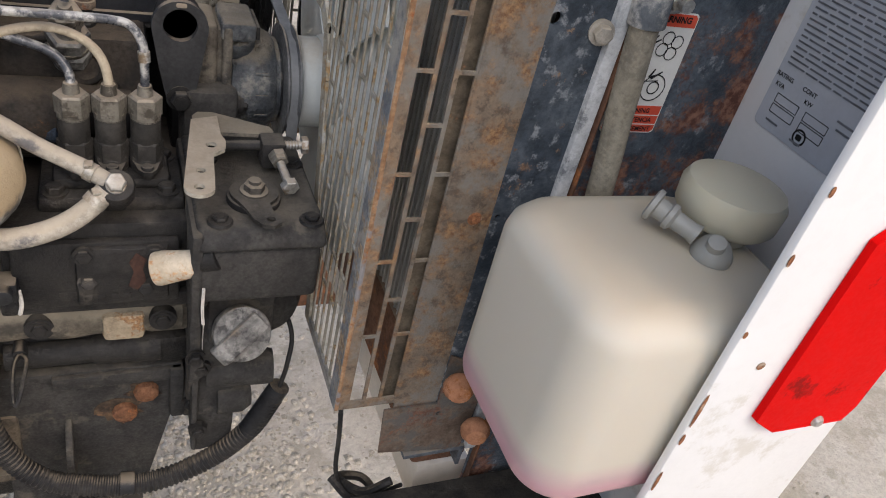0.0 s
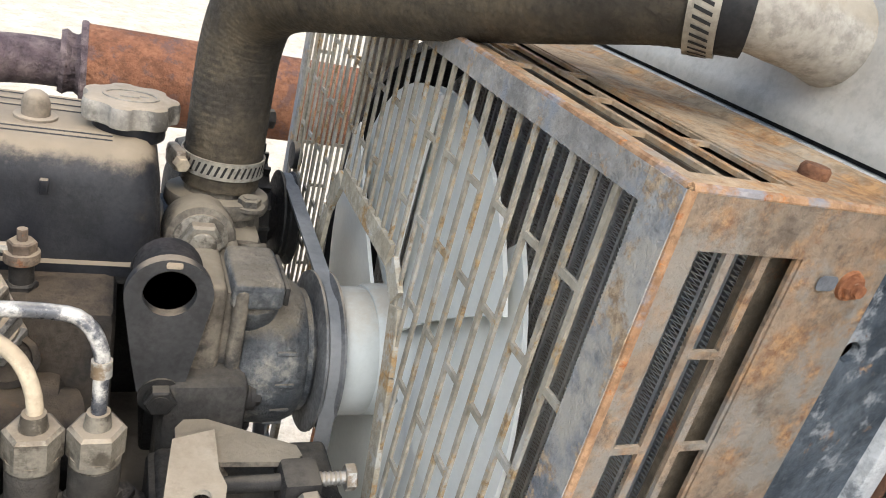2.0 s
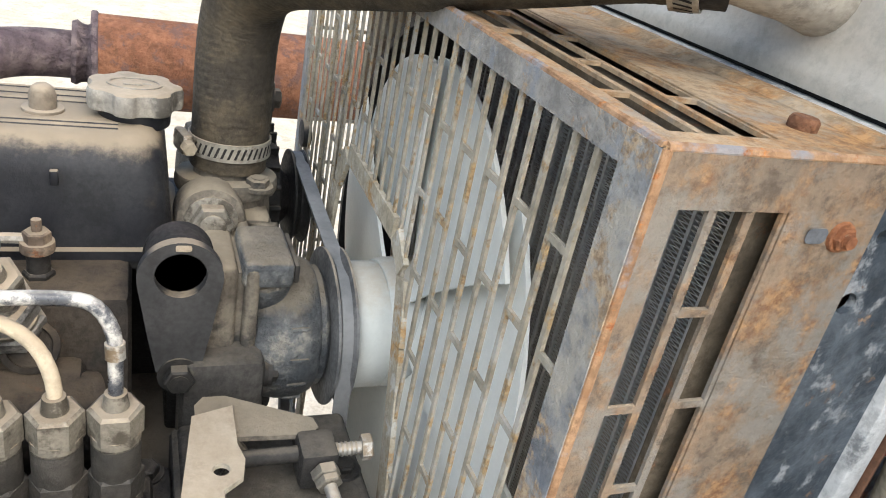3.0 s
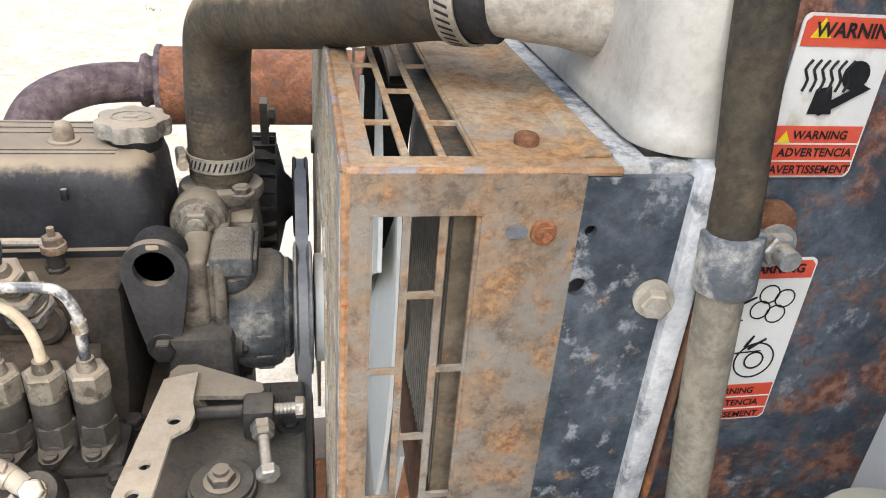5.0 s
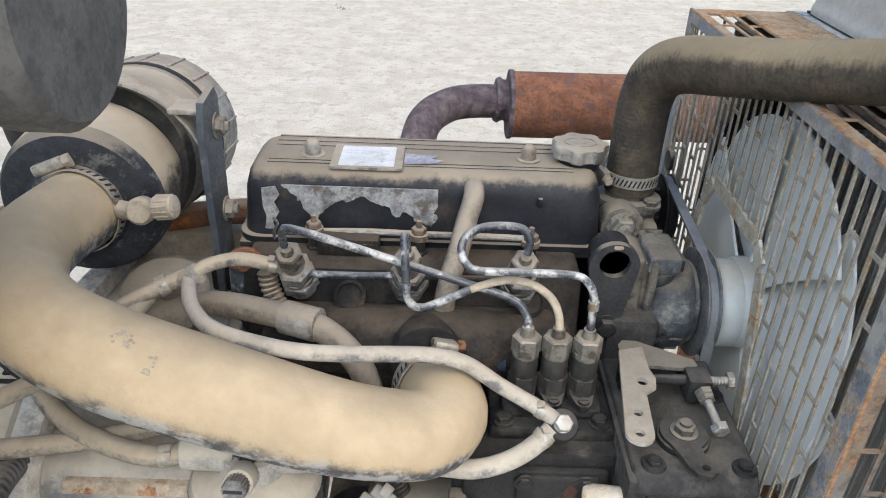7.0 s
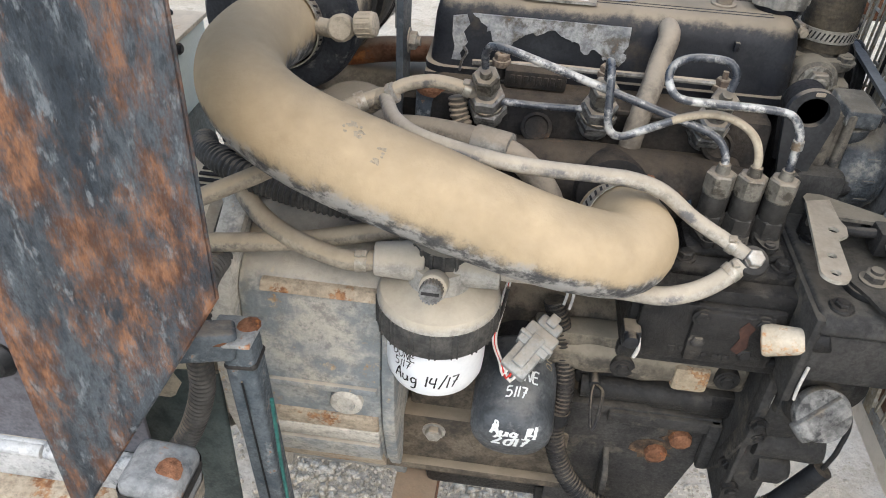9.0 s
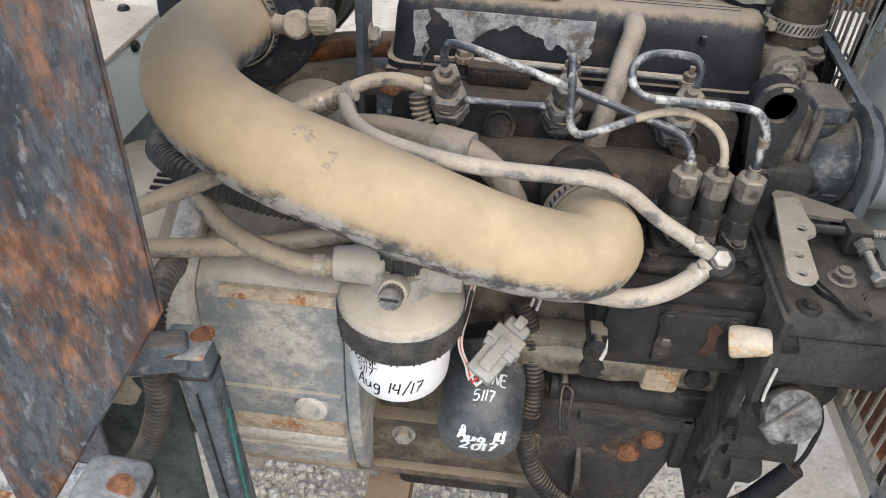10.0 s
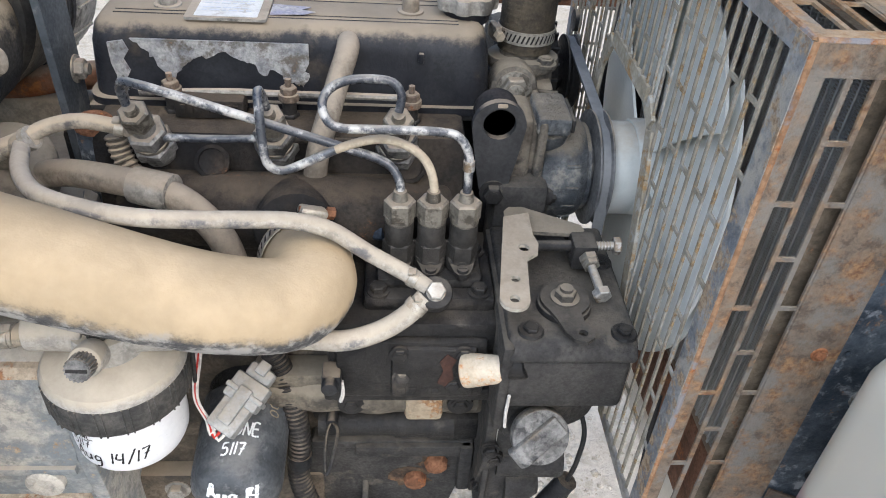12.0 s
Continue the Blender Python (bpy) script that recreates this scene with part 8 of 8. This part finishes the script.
    part("wire", tube([(0.215, 0.50, 0.93), (0.205, 0.47, 0.87), (0.205, 0.452, 0.80), (0.208, 0.448, 0.745), (0.225, 0.445, 0.712), (0.25, 0.44, 0.712), (0.27, 0.43, 0.735)], 0.0022, 8), M["conduit"], w)
    part("knot", tube([(0.205, 0.452, 0.735), (0.222, 0.435, 0.722), (0.245, 0.44, 0.718), (0.240, 0.46, 0.715), (0.215, 0.46, 0.722), (0.23, 0.43, 0.735), (0.255, 0.425, 0.752)], 0.0045, 8), M["conduit"], w)
    # lift pump disc with its tee
    t = thing("fuel_lift_pump", (-0.29, 0.60, 1.05), "round dusty fuel pump with hose barbs", "fuel pump")
    c, d = V(-0.290, 0.607, 1.062), V(0.1, -0.5, 0.86).normalized()
    part("drum", lathe([(0.030, -0.03), (0.035, -0.006), (0.037, 0.0), (0.037, 0.006), (0.033, 0.010), (0.012, 0.013), (0.0, 0.0135)], c, d, 40), M["olive"], t)
    part("barb", join(cyl(c + d * 0.010, V(-0.258, 0.582, 1.100), 0.007, bevel=0.001), cyl((-0.268, 0.583, 1.094), (-0.250, 0.578, 1.106), 0.0075, bevel=0.002), cyl((-0.26, 0.585, 1.1), (-0.288, 0.572, 1.092), 0.0065, bevel=0.001)), M["fuelhose"], t)
    part("spring_clip", join(cyl((-0.281, 0.576, 1.094), (-0.274, 0.579, 1.0965), 0.0083), cyl((-0.254, 0.5795, 1.1035), (-0.250, 0.579, 1.106), 0.0085)), M["clamp"], t)
    hose("short dusty hose from the pump's tee", [(-0.276, 0.578, 1.096), (-0.292, 0.566, 1.092), (-0.312, 0.552, 1.085), (-0.335, 0.545, 1.07)], 0.0058, M["fuelhose"])


def build_connector():
    t = thing("sensor_connector", (-0.113, 0.515, 0.92), "grey two-piece plastic connector with white and red wires", "connector")
    a, b = V(-0.132, 0.490, 0.900), V(-0.096, 0.535, 0.930)
    d = (b - a).normalized()
    s = d.cross(V(0, -0.6, 0.8)).normalized()
    n = s.cross(d).normalized()
    if n.z < 0:
        n, s = -n, -s
    base = lambda o: Matrix.Translation(o) @ Matrix((s, d, n)).transposed().to_4x4() @ Matrix.Scale(1.12, 4)
    part("socket", moved(box(-0.011, 0.011, 0.0, 0.026, -0.008, 0.008, 0.002), base(a)), M["connector"], t)
    part("plug", moved(box(-0.0135, 0.0135, 0.022, 0.042, -0.009, 0.0095, 0.002), base(a)), M["connector"], t)
    part("latch", moved(box(-0.005, 0.005, 0.006, 0.034, 0.008, 0.0125, 0.001), base(a)), M["connector"], t)
    part("rib", moved(box(-0.015, 0.015, 0.028, 0.032, -0.0095, 0.0105, 0.001), base(a)), M["connector"], t)
    part("tail", moved(box(-0.010, 0.010, 0.041, 0.053, -0.007, 0.006, 0.003), base(a)), M["connector"], t)
    part("latch", moved(box(-0.004, 0.004, 0.046, 0.056, 0.004, 0.010, 0.001), base(a)), M["connector"], t)
    for k, m in enumerate(("wirewhite", "wirered", "wirewhite")):
        q = a + s * (0.004 * k - 0.004)
        part("wire", tube([q + d * 0.004, q - d * 0.006, V(-0.142 + 0.001 * k, 0.496, 0.905), V(-0.150 + 0.001 * k, 0.503, 0.925), V(-0.147 + 0.0015 * k, 0.515, 0.955), V(-0.14, 0.53, 0.985)], 0.0013, 8), M[m], t, "thin white wire" if m == "wirewhite" else "thin red wire")
    for k in range(2):
        q = b + d * 0.012 + s * (0.006 * k - 0.003)
        part("wire", tube([q, q + V(0.002, 0.004, 0.012), q + V(0.0, 0.012, 0.03)], 0.0014, 8), M["wirewhite"], t)
    part("wire", tube([(-0.143, 0.50, 0.985), (-0.146, 0.503, 0.955), (-0.15, 0.51, 0.93)], 0.0016, 8), M["conduit"], t, "dark blue-green wire")


# ---- engine mounts, housing and the left-hand frame ----


def build_mounts():
    t = thing("engine_mount", (0.01, 0.56, 0.62), "black steel engine mount plate with two rusted bolts", "engine mount")
    part("plate", join(plate([(-0.075, 0.62), (0.040, 0.62), (0.048, 0.66), (0.079, 0.79), (0.079, 0.812), (-0.075, 0.812)], 0.008, (0, 0.557, 0), (1, 0, 0), (0, 0, 1)), box(-0.07, 0.078, 0.545, 0.60, 0.805, 0.815, 0.002)), M["charcoal"], t)
    part("rib", prism([(0.551, 0.752), (0.525, 0.735), (0.515, 0.64), (0.551, 0.63)], "x", -0.024, -0.018, 0.001), M["charcoal"], t)
    for x, z in ((0.046, 0.780), (0.027, 0.755)):
        part("bolt", lathe([(0.011, 0), (0.0115, 0.002), (0.0105, 0.007), (0.007, 0.0095), (0, 0.010)], (x, 0.549, z), NEAR, 9), M["rusthead"], t, "rust-crusted bolt head")
    part("upper_flange", join(box(-0.030, 0.0785, 0.540, 0.5485, 0.798, 0.8125, 0.002), box(0.066, 0.0790, 0.538, 0.5485, 0.748, 0.8125, 0.003)), M["charcoal"], t)
    rnd = random.Random(31)
    for x, z, r in ((0.044, 0.779, 0.017), (0.023, 0.757, 0.021)):
        part("rust_bloom", plate([(x + r * rnd.uniform(0.6, 1.1) * math.cos(g), z + r * rnd.uniform(0.6, 1.1) * math.sin(g)) for g in (2 * math.pi * k / 17 for k in range(17))], 0.0004, (0, 0.5487 - 0.0003 * (x > 0.03), 0), (1, 0, 0), (0, 0, 1)), M["rustbloom"], t, "brown rust bloom round a bolt")
    part("slot", flat(rounded(-0.006, 0.006, 0.790, 0.795, 0.002, 3), (0, 0.549, 0), (1, 0, 0), (0, 0, 1)), M["slot"], t)
    part("foot", box(-0.08, 0.04, 0.53, 0.66, 0.605, 0.625, 0.003), M["charcoal"], t)
    r = thing("pull_ring", (-0.049, 0.51, 0.84), "small dark dipstick loop hanging on the block", "dipstick")
    part("loop", tube([(-0.050, 0.540, 0.848), (-0.044, 0.528, 0.852), (-0.046, 0.512, 0.846), (-0.050, 0.498, 0.836), (-0.053, 0.499, 0.834), (-0.054, 0.515, 0.843), (-0.053, 0.53, 0.848), (-0.050, 0.540, 0.848)], 0.0018, 8), M["conduit"], r)
    part("stem", join(cyl((-0.050, 0.562, 0.848), (-0.050, 0.538, 0.848), 0.0055, bevel=0.001), lathe([(0.012, 0), (0.013, 0.002), (0.013, 0.006), (0.008, 0.009)], (-0.055, 0.562, 0.842), NEAR, 18)), M["conduit"], r)
    b = thing("mount_beam", (-0.16, 0.55, 0.70), "dark dusty cross beam under the filters", "beam")
    part("beam", join(box(-0.250, -0.06, 0.545, 0.60, 0.695, 0.765, 0.006), box(-0.250, -0.06, 0.535, 0.55, 0.69, 0.70, 0.002)), M["blocktan"], b)
    part("bolt", bolt((-0.199, 0.545, 0.745), NEAR, 0.009, 0.008), M["dusty_metal"], b)
    part("stub", lathe([(0.018, 0), (0.022, 0.006), (0.022, 0.03), (0.016, 0.036), (0, 0.037)], (-0.238, 0.60, 0.700), (0, -0.9, -0.4), 20), M["dusty_metal"], b)


def build_bell_housing():
    t = thing("bell_housing", (-0.31, 0.65, 0.62), "worn blue-grey flywheel housing with rusty tan bands", "bell housing")
    prof = [(0.62, 1.035), (0.545, 1.000), (0.500, 0.975), (0.489, 0.962), (0.486, 0.87), (0.492, 0.808), (0.515, 0.735), (0.575, 0.63), (0.66, 0.585), (0.76, 0.60), (0.84, 0.72), (0.85, 0.90), (0.78, 1.02)]
    part("shell", prism(prof, "x", -0.366, -0.243, 0.006), M["bell"], t)

    def band(z0, z1, out, m, x0=-0.362, x1=-0.247, nm="band"):
        def yat(z):
            for (a, p), (b, q) in zip(prof[2:8], prof[3:8]):
                if q <= z <= p:
                    return b + (a - b) * (z - q) / (p - q)
            return prof[2][0]
        prf = [(yat(z0) - out, z0), (yat(z1) - out, z1), (yat(z1) + 0.004, z1), (yat(z0) + 0.004, z0)]
        part(nm, prism(prf, "x", x0, x1, 0.0015), M[m], t)

    band(0.9635, 0.9705, 0.006, "ridge", -0.345)
    band(0.853, 0.862, 0.004, "bell")
    band(0.795, 0.819, 0.004, "ridge")
    band(0.769, 0.794, 0.005, "paleflange")
    band(0.732, 0.767, 0.008, "bell")
    band(0.69, 0.729, 0.006, "ridge")
    part("boss", lathe([(0.015, -0.004), (0.015, 0.003), (0.0125, 0.0045), (0.0085, 0.0045), (0.0078, 0.001), (0.0, 0.0008)], (-0.275, 0.486, 0.842), NEAR, 28), M["paleflange"], t, "round machined boss with a hole")
    flange = [(y + (y - 0.67) * 0.06, z + (z - 0.81) * 0.06) for y, z in prof]
    part("rear_flange", prism(flange, "x", -0.388, -0.366, 0.002), M["paleflange"], t, "pale tan flange")
    part("front_flange", prism([(y + (y - 0.67) * 0.012, z + (z - 0.81) * 0.012) for y, z in prof], "x", -0.243, -0.231, 0.002), M["bell"], t)
    for y, z in ((0.535, 1.004), (0.492, 0.975), (0.476, 0.86), (0.482, 0.80)):
        part("flange_bolt", bolt((-0.388, y + 0.02, z), (-1, 0, 0), 0.007, 0.006), M["bell"], t)


def square_tube(p0, p1, half, r=0.006):
    a = (V(p1) - V(p0)).normalized()
    s = a.cross(V(0, -1, 0.2)).normalized()
    n = s.cross(a).normalized()
    bm = box(-half, half, -half, half, 0, (V(p1) - V(p0)).length, r, 3)
    return moved(bm, Matrix.Translation(p0) @ Matrix((s, n, a)).transposed().to_4x4())


def build_left_frame():
    t = thing("hanging_plate", (-0.4, 0.36, 0.805), "dark blue-black steel plate streaked with orange rust", "steel plate")
    part("sheet", plate([(-0.319, 1.45), (-0.319, 1.066), (-0.345, 1.020), (-0.470, 0.805), (-0.470, 1.45)], 0.005, (0, 0.362, 0), (1, 0, 0), (0, 0, 1)), M["lidrust"], t)
    part("rusted_edge", tube([(-0.3185, 0.3595, 1.45), (-0.3185, 0.3595, 1.066), (-0.3445, 0.3595, 1.020), (-0.4695, 0.3595, 0.805)], 0.0011, 8, smooth=False), M["lidrust"], t, "worn cut edge")
    p = thing("frame_post", (-0.30, 0.40, 0.60), "grey square steel post with a rusty welded cap", "post")
    part("tube", square_tube((-0.313, 0.418, 0.60), (-0.3320, 0.410, 0.985), 0.0118, 0.004), M["post"], p)
    part("arm", square_tube((-0.400, 0.378, 0.995), (-0.334, 0.407, 0.983), 0.0118, 0.004), M["post"], p)
    part("cap", moved(box(-0.019, 0.016, -0.017, 0.017, 0, 0.004, 0.001), Matrix.Translation((-0.334, 0.4095, 0.9865)) @ Euler((radians(-4), radians(-5), 0)).to_matrix().to_4x4()), M["capgrey"], p)
    for x, y, r in ((-0.326, 0.415, 0.009), (-0.342, 0.398, 0.008)):
        part("rust_patch", lathe([(r, 0), (r * 0.8, 0.0008), (0, 0.001)], (x, y, 0.9912), (-0.08, -0.07, 1), 11), M["rusthead"], p, "orange rusted weld")
    part("tie", square_tube((-0.3303, 0.4105, 0.960), (-0.3308, 0.4103, 0.967), 0.0128, 0.004), M["conduit"], p)
    part("weld_line", tube([(-0.330, 0.3975, 0.95), (-0.324, 0.4005, 0.82), (-0.318, 0.403, 0.70)], 0.0009, 6), M["black"], p)
    hose("thin green earth wire running down the post", [(-0.309, 0.398, 0.935), (-0.3085, 0.398, 0.90), (-0.3085, 0.400, 0.85), (-0.307, 0.402, 0.79), (-0.304, 0.405, 0.70)], 0.0016, M["green"], name="earth_wire", category="wire", group="wires", seg=10)
    # tied tube below the plate
    q = thing("tied_tube", (-0.37, 0.33, 0.80), "grey steel tube end with cable ties and rusty weld spots", "steel tube")
    part("tube", square_tube((-0.392, 0.330, 0.62), (-0.3720, 0.338, 0.924), 0.0225, 0.008), M["tubegrey"], q)
    for z, m, r in ((0.908, "conduit", 0.0312), (0.886, "fuelhose", 0.0315), (0.879, "fuelhose", 0.0315)):
        f = (0.934 - z) / 0.034
        c = V(-0.366 - 0.006 * f, 0.352 - 0.012 * f, z) if f < 1 else V(-0.372 - 0.001 * (f - 1), 0.340 - 0.0015 * (f - 1), z)
        part("cable_tie", square_tube(V(-0.3720, 0.338, 0.924).lerp(V(-0.392, 0.330, 0.62), (0.924 - z + 0.0025) / 0.31), V(-0.3720, 0.338, 0.924).lerp(V(-0.392, 0.330, 0.62), (0.924 - z - 0.0025) / 0.31), 0.0234, 0.008), M[m], q, "black cable tie" if m == "conduit" else "pale cable tie")
    for x, y, z, r in ((-0.362, 0.332, 0.9242, 0.010), (-0.370, 0.3165, 0.858, 0.009)):
        part("rust_patch", lathe([(r, 0), (r * 0.8, 0.001), (0, 0.0014)], (x, y, z), (0, -0.5, 1) if z > 0.9 else (0, -1, 0.1), 11), M["rusthead"], q)
    hose("grey corrugated flexible conduit behind the plate", [(-0.378, 0.50, 0.985), (-0.375, 0.46, 0.992), (-0.375, 0.438, 0.978), (-0.377, 0.43, 0.945), (-0.380, 0.43, 0.90), (-0.395, 0.43, 0.852), (-0.416, 0.43, 0.812), (-0.44, 0.43, 0.78)], 0.0092, M["conduitgrey"], ripple=0.0014, pitch=0.0050, name="flexible_conduit", category="conduit", group="", seg=20)
    # sheet with a piano hinge low behind the plate
    h = thing("hinged_door", (-0.62, 0.43, 0.75), "grey steel access door with a pale piano hinge at its foot", "access door")
    part("sheet", box(-0.80, -0.44, 0.430, 0.434, 0.80, 1.02, 0.001), surface("violet_grey_sheet", (0.10, 0.10, 0.115), (0.15, 0.15, 0.17), 12, 0.5, bump=0.05), h)
    part("handle", lathe([(0.018, 0), (0.020, 0.004), (0.014, 0.012), (0, 0.014)], (-0.555, 0.430, 0.905), NEAR, 20), M["black"], h)
    for k in range(7):
        part("hinge_knuckle", cyl((-0.78 + 0.048 * k, 0.424, 0.792), (-0.735 + 0.048 * k, 0.424, 0.792), 0.007, bevel=0.0008), M["whiterail"], h)
    part("hinge_leaf", box(-0.80, -0.44, 0.426, 0.430, 0.745, 0.80, 0.001), M["whiterail"], h)
    part("sill", box(-0.80, -0.43, 0.405, 0.44, 0.715, 0.744, 0.002), M["ridge"], h, "rust-spotted sill")
    # padded bar that crosses high in front
    b = thing("padded_bar", (-0.5, 0.40, 1.29), "dark rubber-capped round bar with a flat end", "bar")
    part("bar", cyl((-1.2, 0.405, 1.362), (-0.250, 0.405, 1.352), 0.056, bevel=0.004, seg=36), M["barpaint"], b)
    part("end_cap", lathe([(0.050, 0), (0.0575, 0.002), (0.0575, 0.022), (0.053, 0.027), (0.0, 0.0275)], (-0.2455, 0.405, 1.352), (1, 0, 0), 36), M["barcap"], b, "dusty grey rubber end cap")


def build_generator():
    g = thing("generator", (-0.62, 0.68, 0.70), "cream generator drum beside the flywheel housing", "generator")
    part("drum", lathe([(0.08, 0), (0.130, 0.004), (0.146, 0.02), (0.15, 0.05), (0.15, 0.40), (0.14, 0.42), (0.0, 0.421)], (-0.40, 0.64, 0.83), (-1, 0, 0), 48), surface("cream_generator_paint", (0.55, 0.49, 0.38), (0.62, 0.56, 0.45), 10, 0.6, dust=0.4, bump=0.05, dust_colour=(0.58, 0.50, 0.38)), g)
    part("end_ring", lathe([(0.140, 0), (0.1505, 0.001), (0.1515, 0.012), (0.148, 0.013)], (-0.412, 0.64, 0.83), (-1, 0, 0), 48), M["dusty_metal"], g)
    for k in range(14):
        a = radians(62 + 3.4 * k)
        part("vent_slot", moved(box(-0.4475, -0.4245, -0.002, 0.002, 0.1495, 0.1512), Matrix.Translation((0, 0.64, 0.83)) @ Matrix.Rotation(a - math.pi / 2, 4, "X")), M["slot"], g)
    part("side_skirt", box(-0.60, -0.397, 0.492, 0.499, 0.60, 0.848, 0.003), M["teal"], g, "dark teal side sheet under the drum")
    part("base_box", box(-0.62, -0.503, 0.57, 0.80, 0.64, 0.981, 0.006), M["teal"], g, "dark teal base under the drum")
    c = thing("control_box", (-0.72, 0.80, 0.95), "pale teal control box with a dusty white lid", "control box")
    part("body", box(-0.95, -0.502, 0.565, 0.805, 0.981, 1.0625, 0.003), M["paleteal"], c)
    part("lid", box(-0.955, -0.4995, 0.56, 0.808, 1.063, 1.068, 0.001), surface("dusty_white_lid", (0.64, 0.57, 0.47), (0.70, 0.64, 0.54), 10, 0.6, dust=0.5, rust=0.14, dust_colour=(0.62, 0.54, 0.43), bump=0.05), c)
    for p, ax in (((-0.502, 0.732, 1.056), (1, 0, 0)), ((-0.502, 0.660, 1.056), (1, 0, 0)), ((-0.537, 0.792, 1.068), (0, 0, 1)), ((-0.537, 0.62, 1.068), (0, 0, 1))):
        part("screw", lathe([(0.0065, 0), (0.0065, 0.002), (0.004, 0.005), (0, 0.0055)], p, ax, 8), M["black"], c)
    part("stand", box(-0.85, -0.55, 0.62, 0.72, 0.66, 0.68, 0.002), M["black"], g)
    j = thing("door_jamb", (-0.66, 0.94, 0.6), "white painted upright of the enclosure", "door jamb", kind="structure")
    part("upright", box(-0.78, -0.650, 0.92, 0.96, 0.30, 1.9, 0.003), M["cream"], j)


build_intake()
build_air_cleaner()
build_manifold()
build_fuel_filter()
build_oil_filter()
build_hoses()
build_connector()
build_mounts()
build_bell_housing()
build_left_frame()
build_generator()
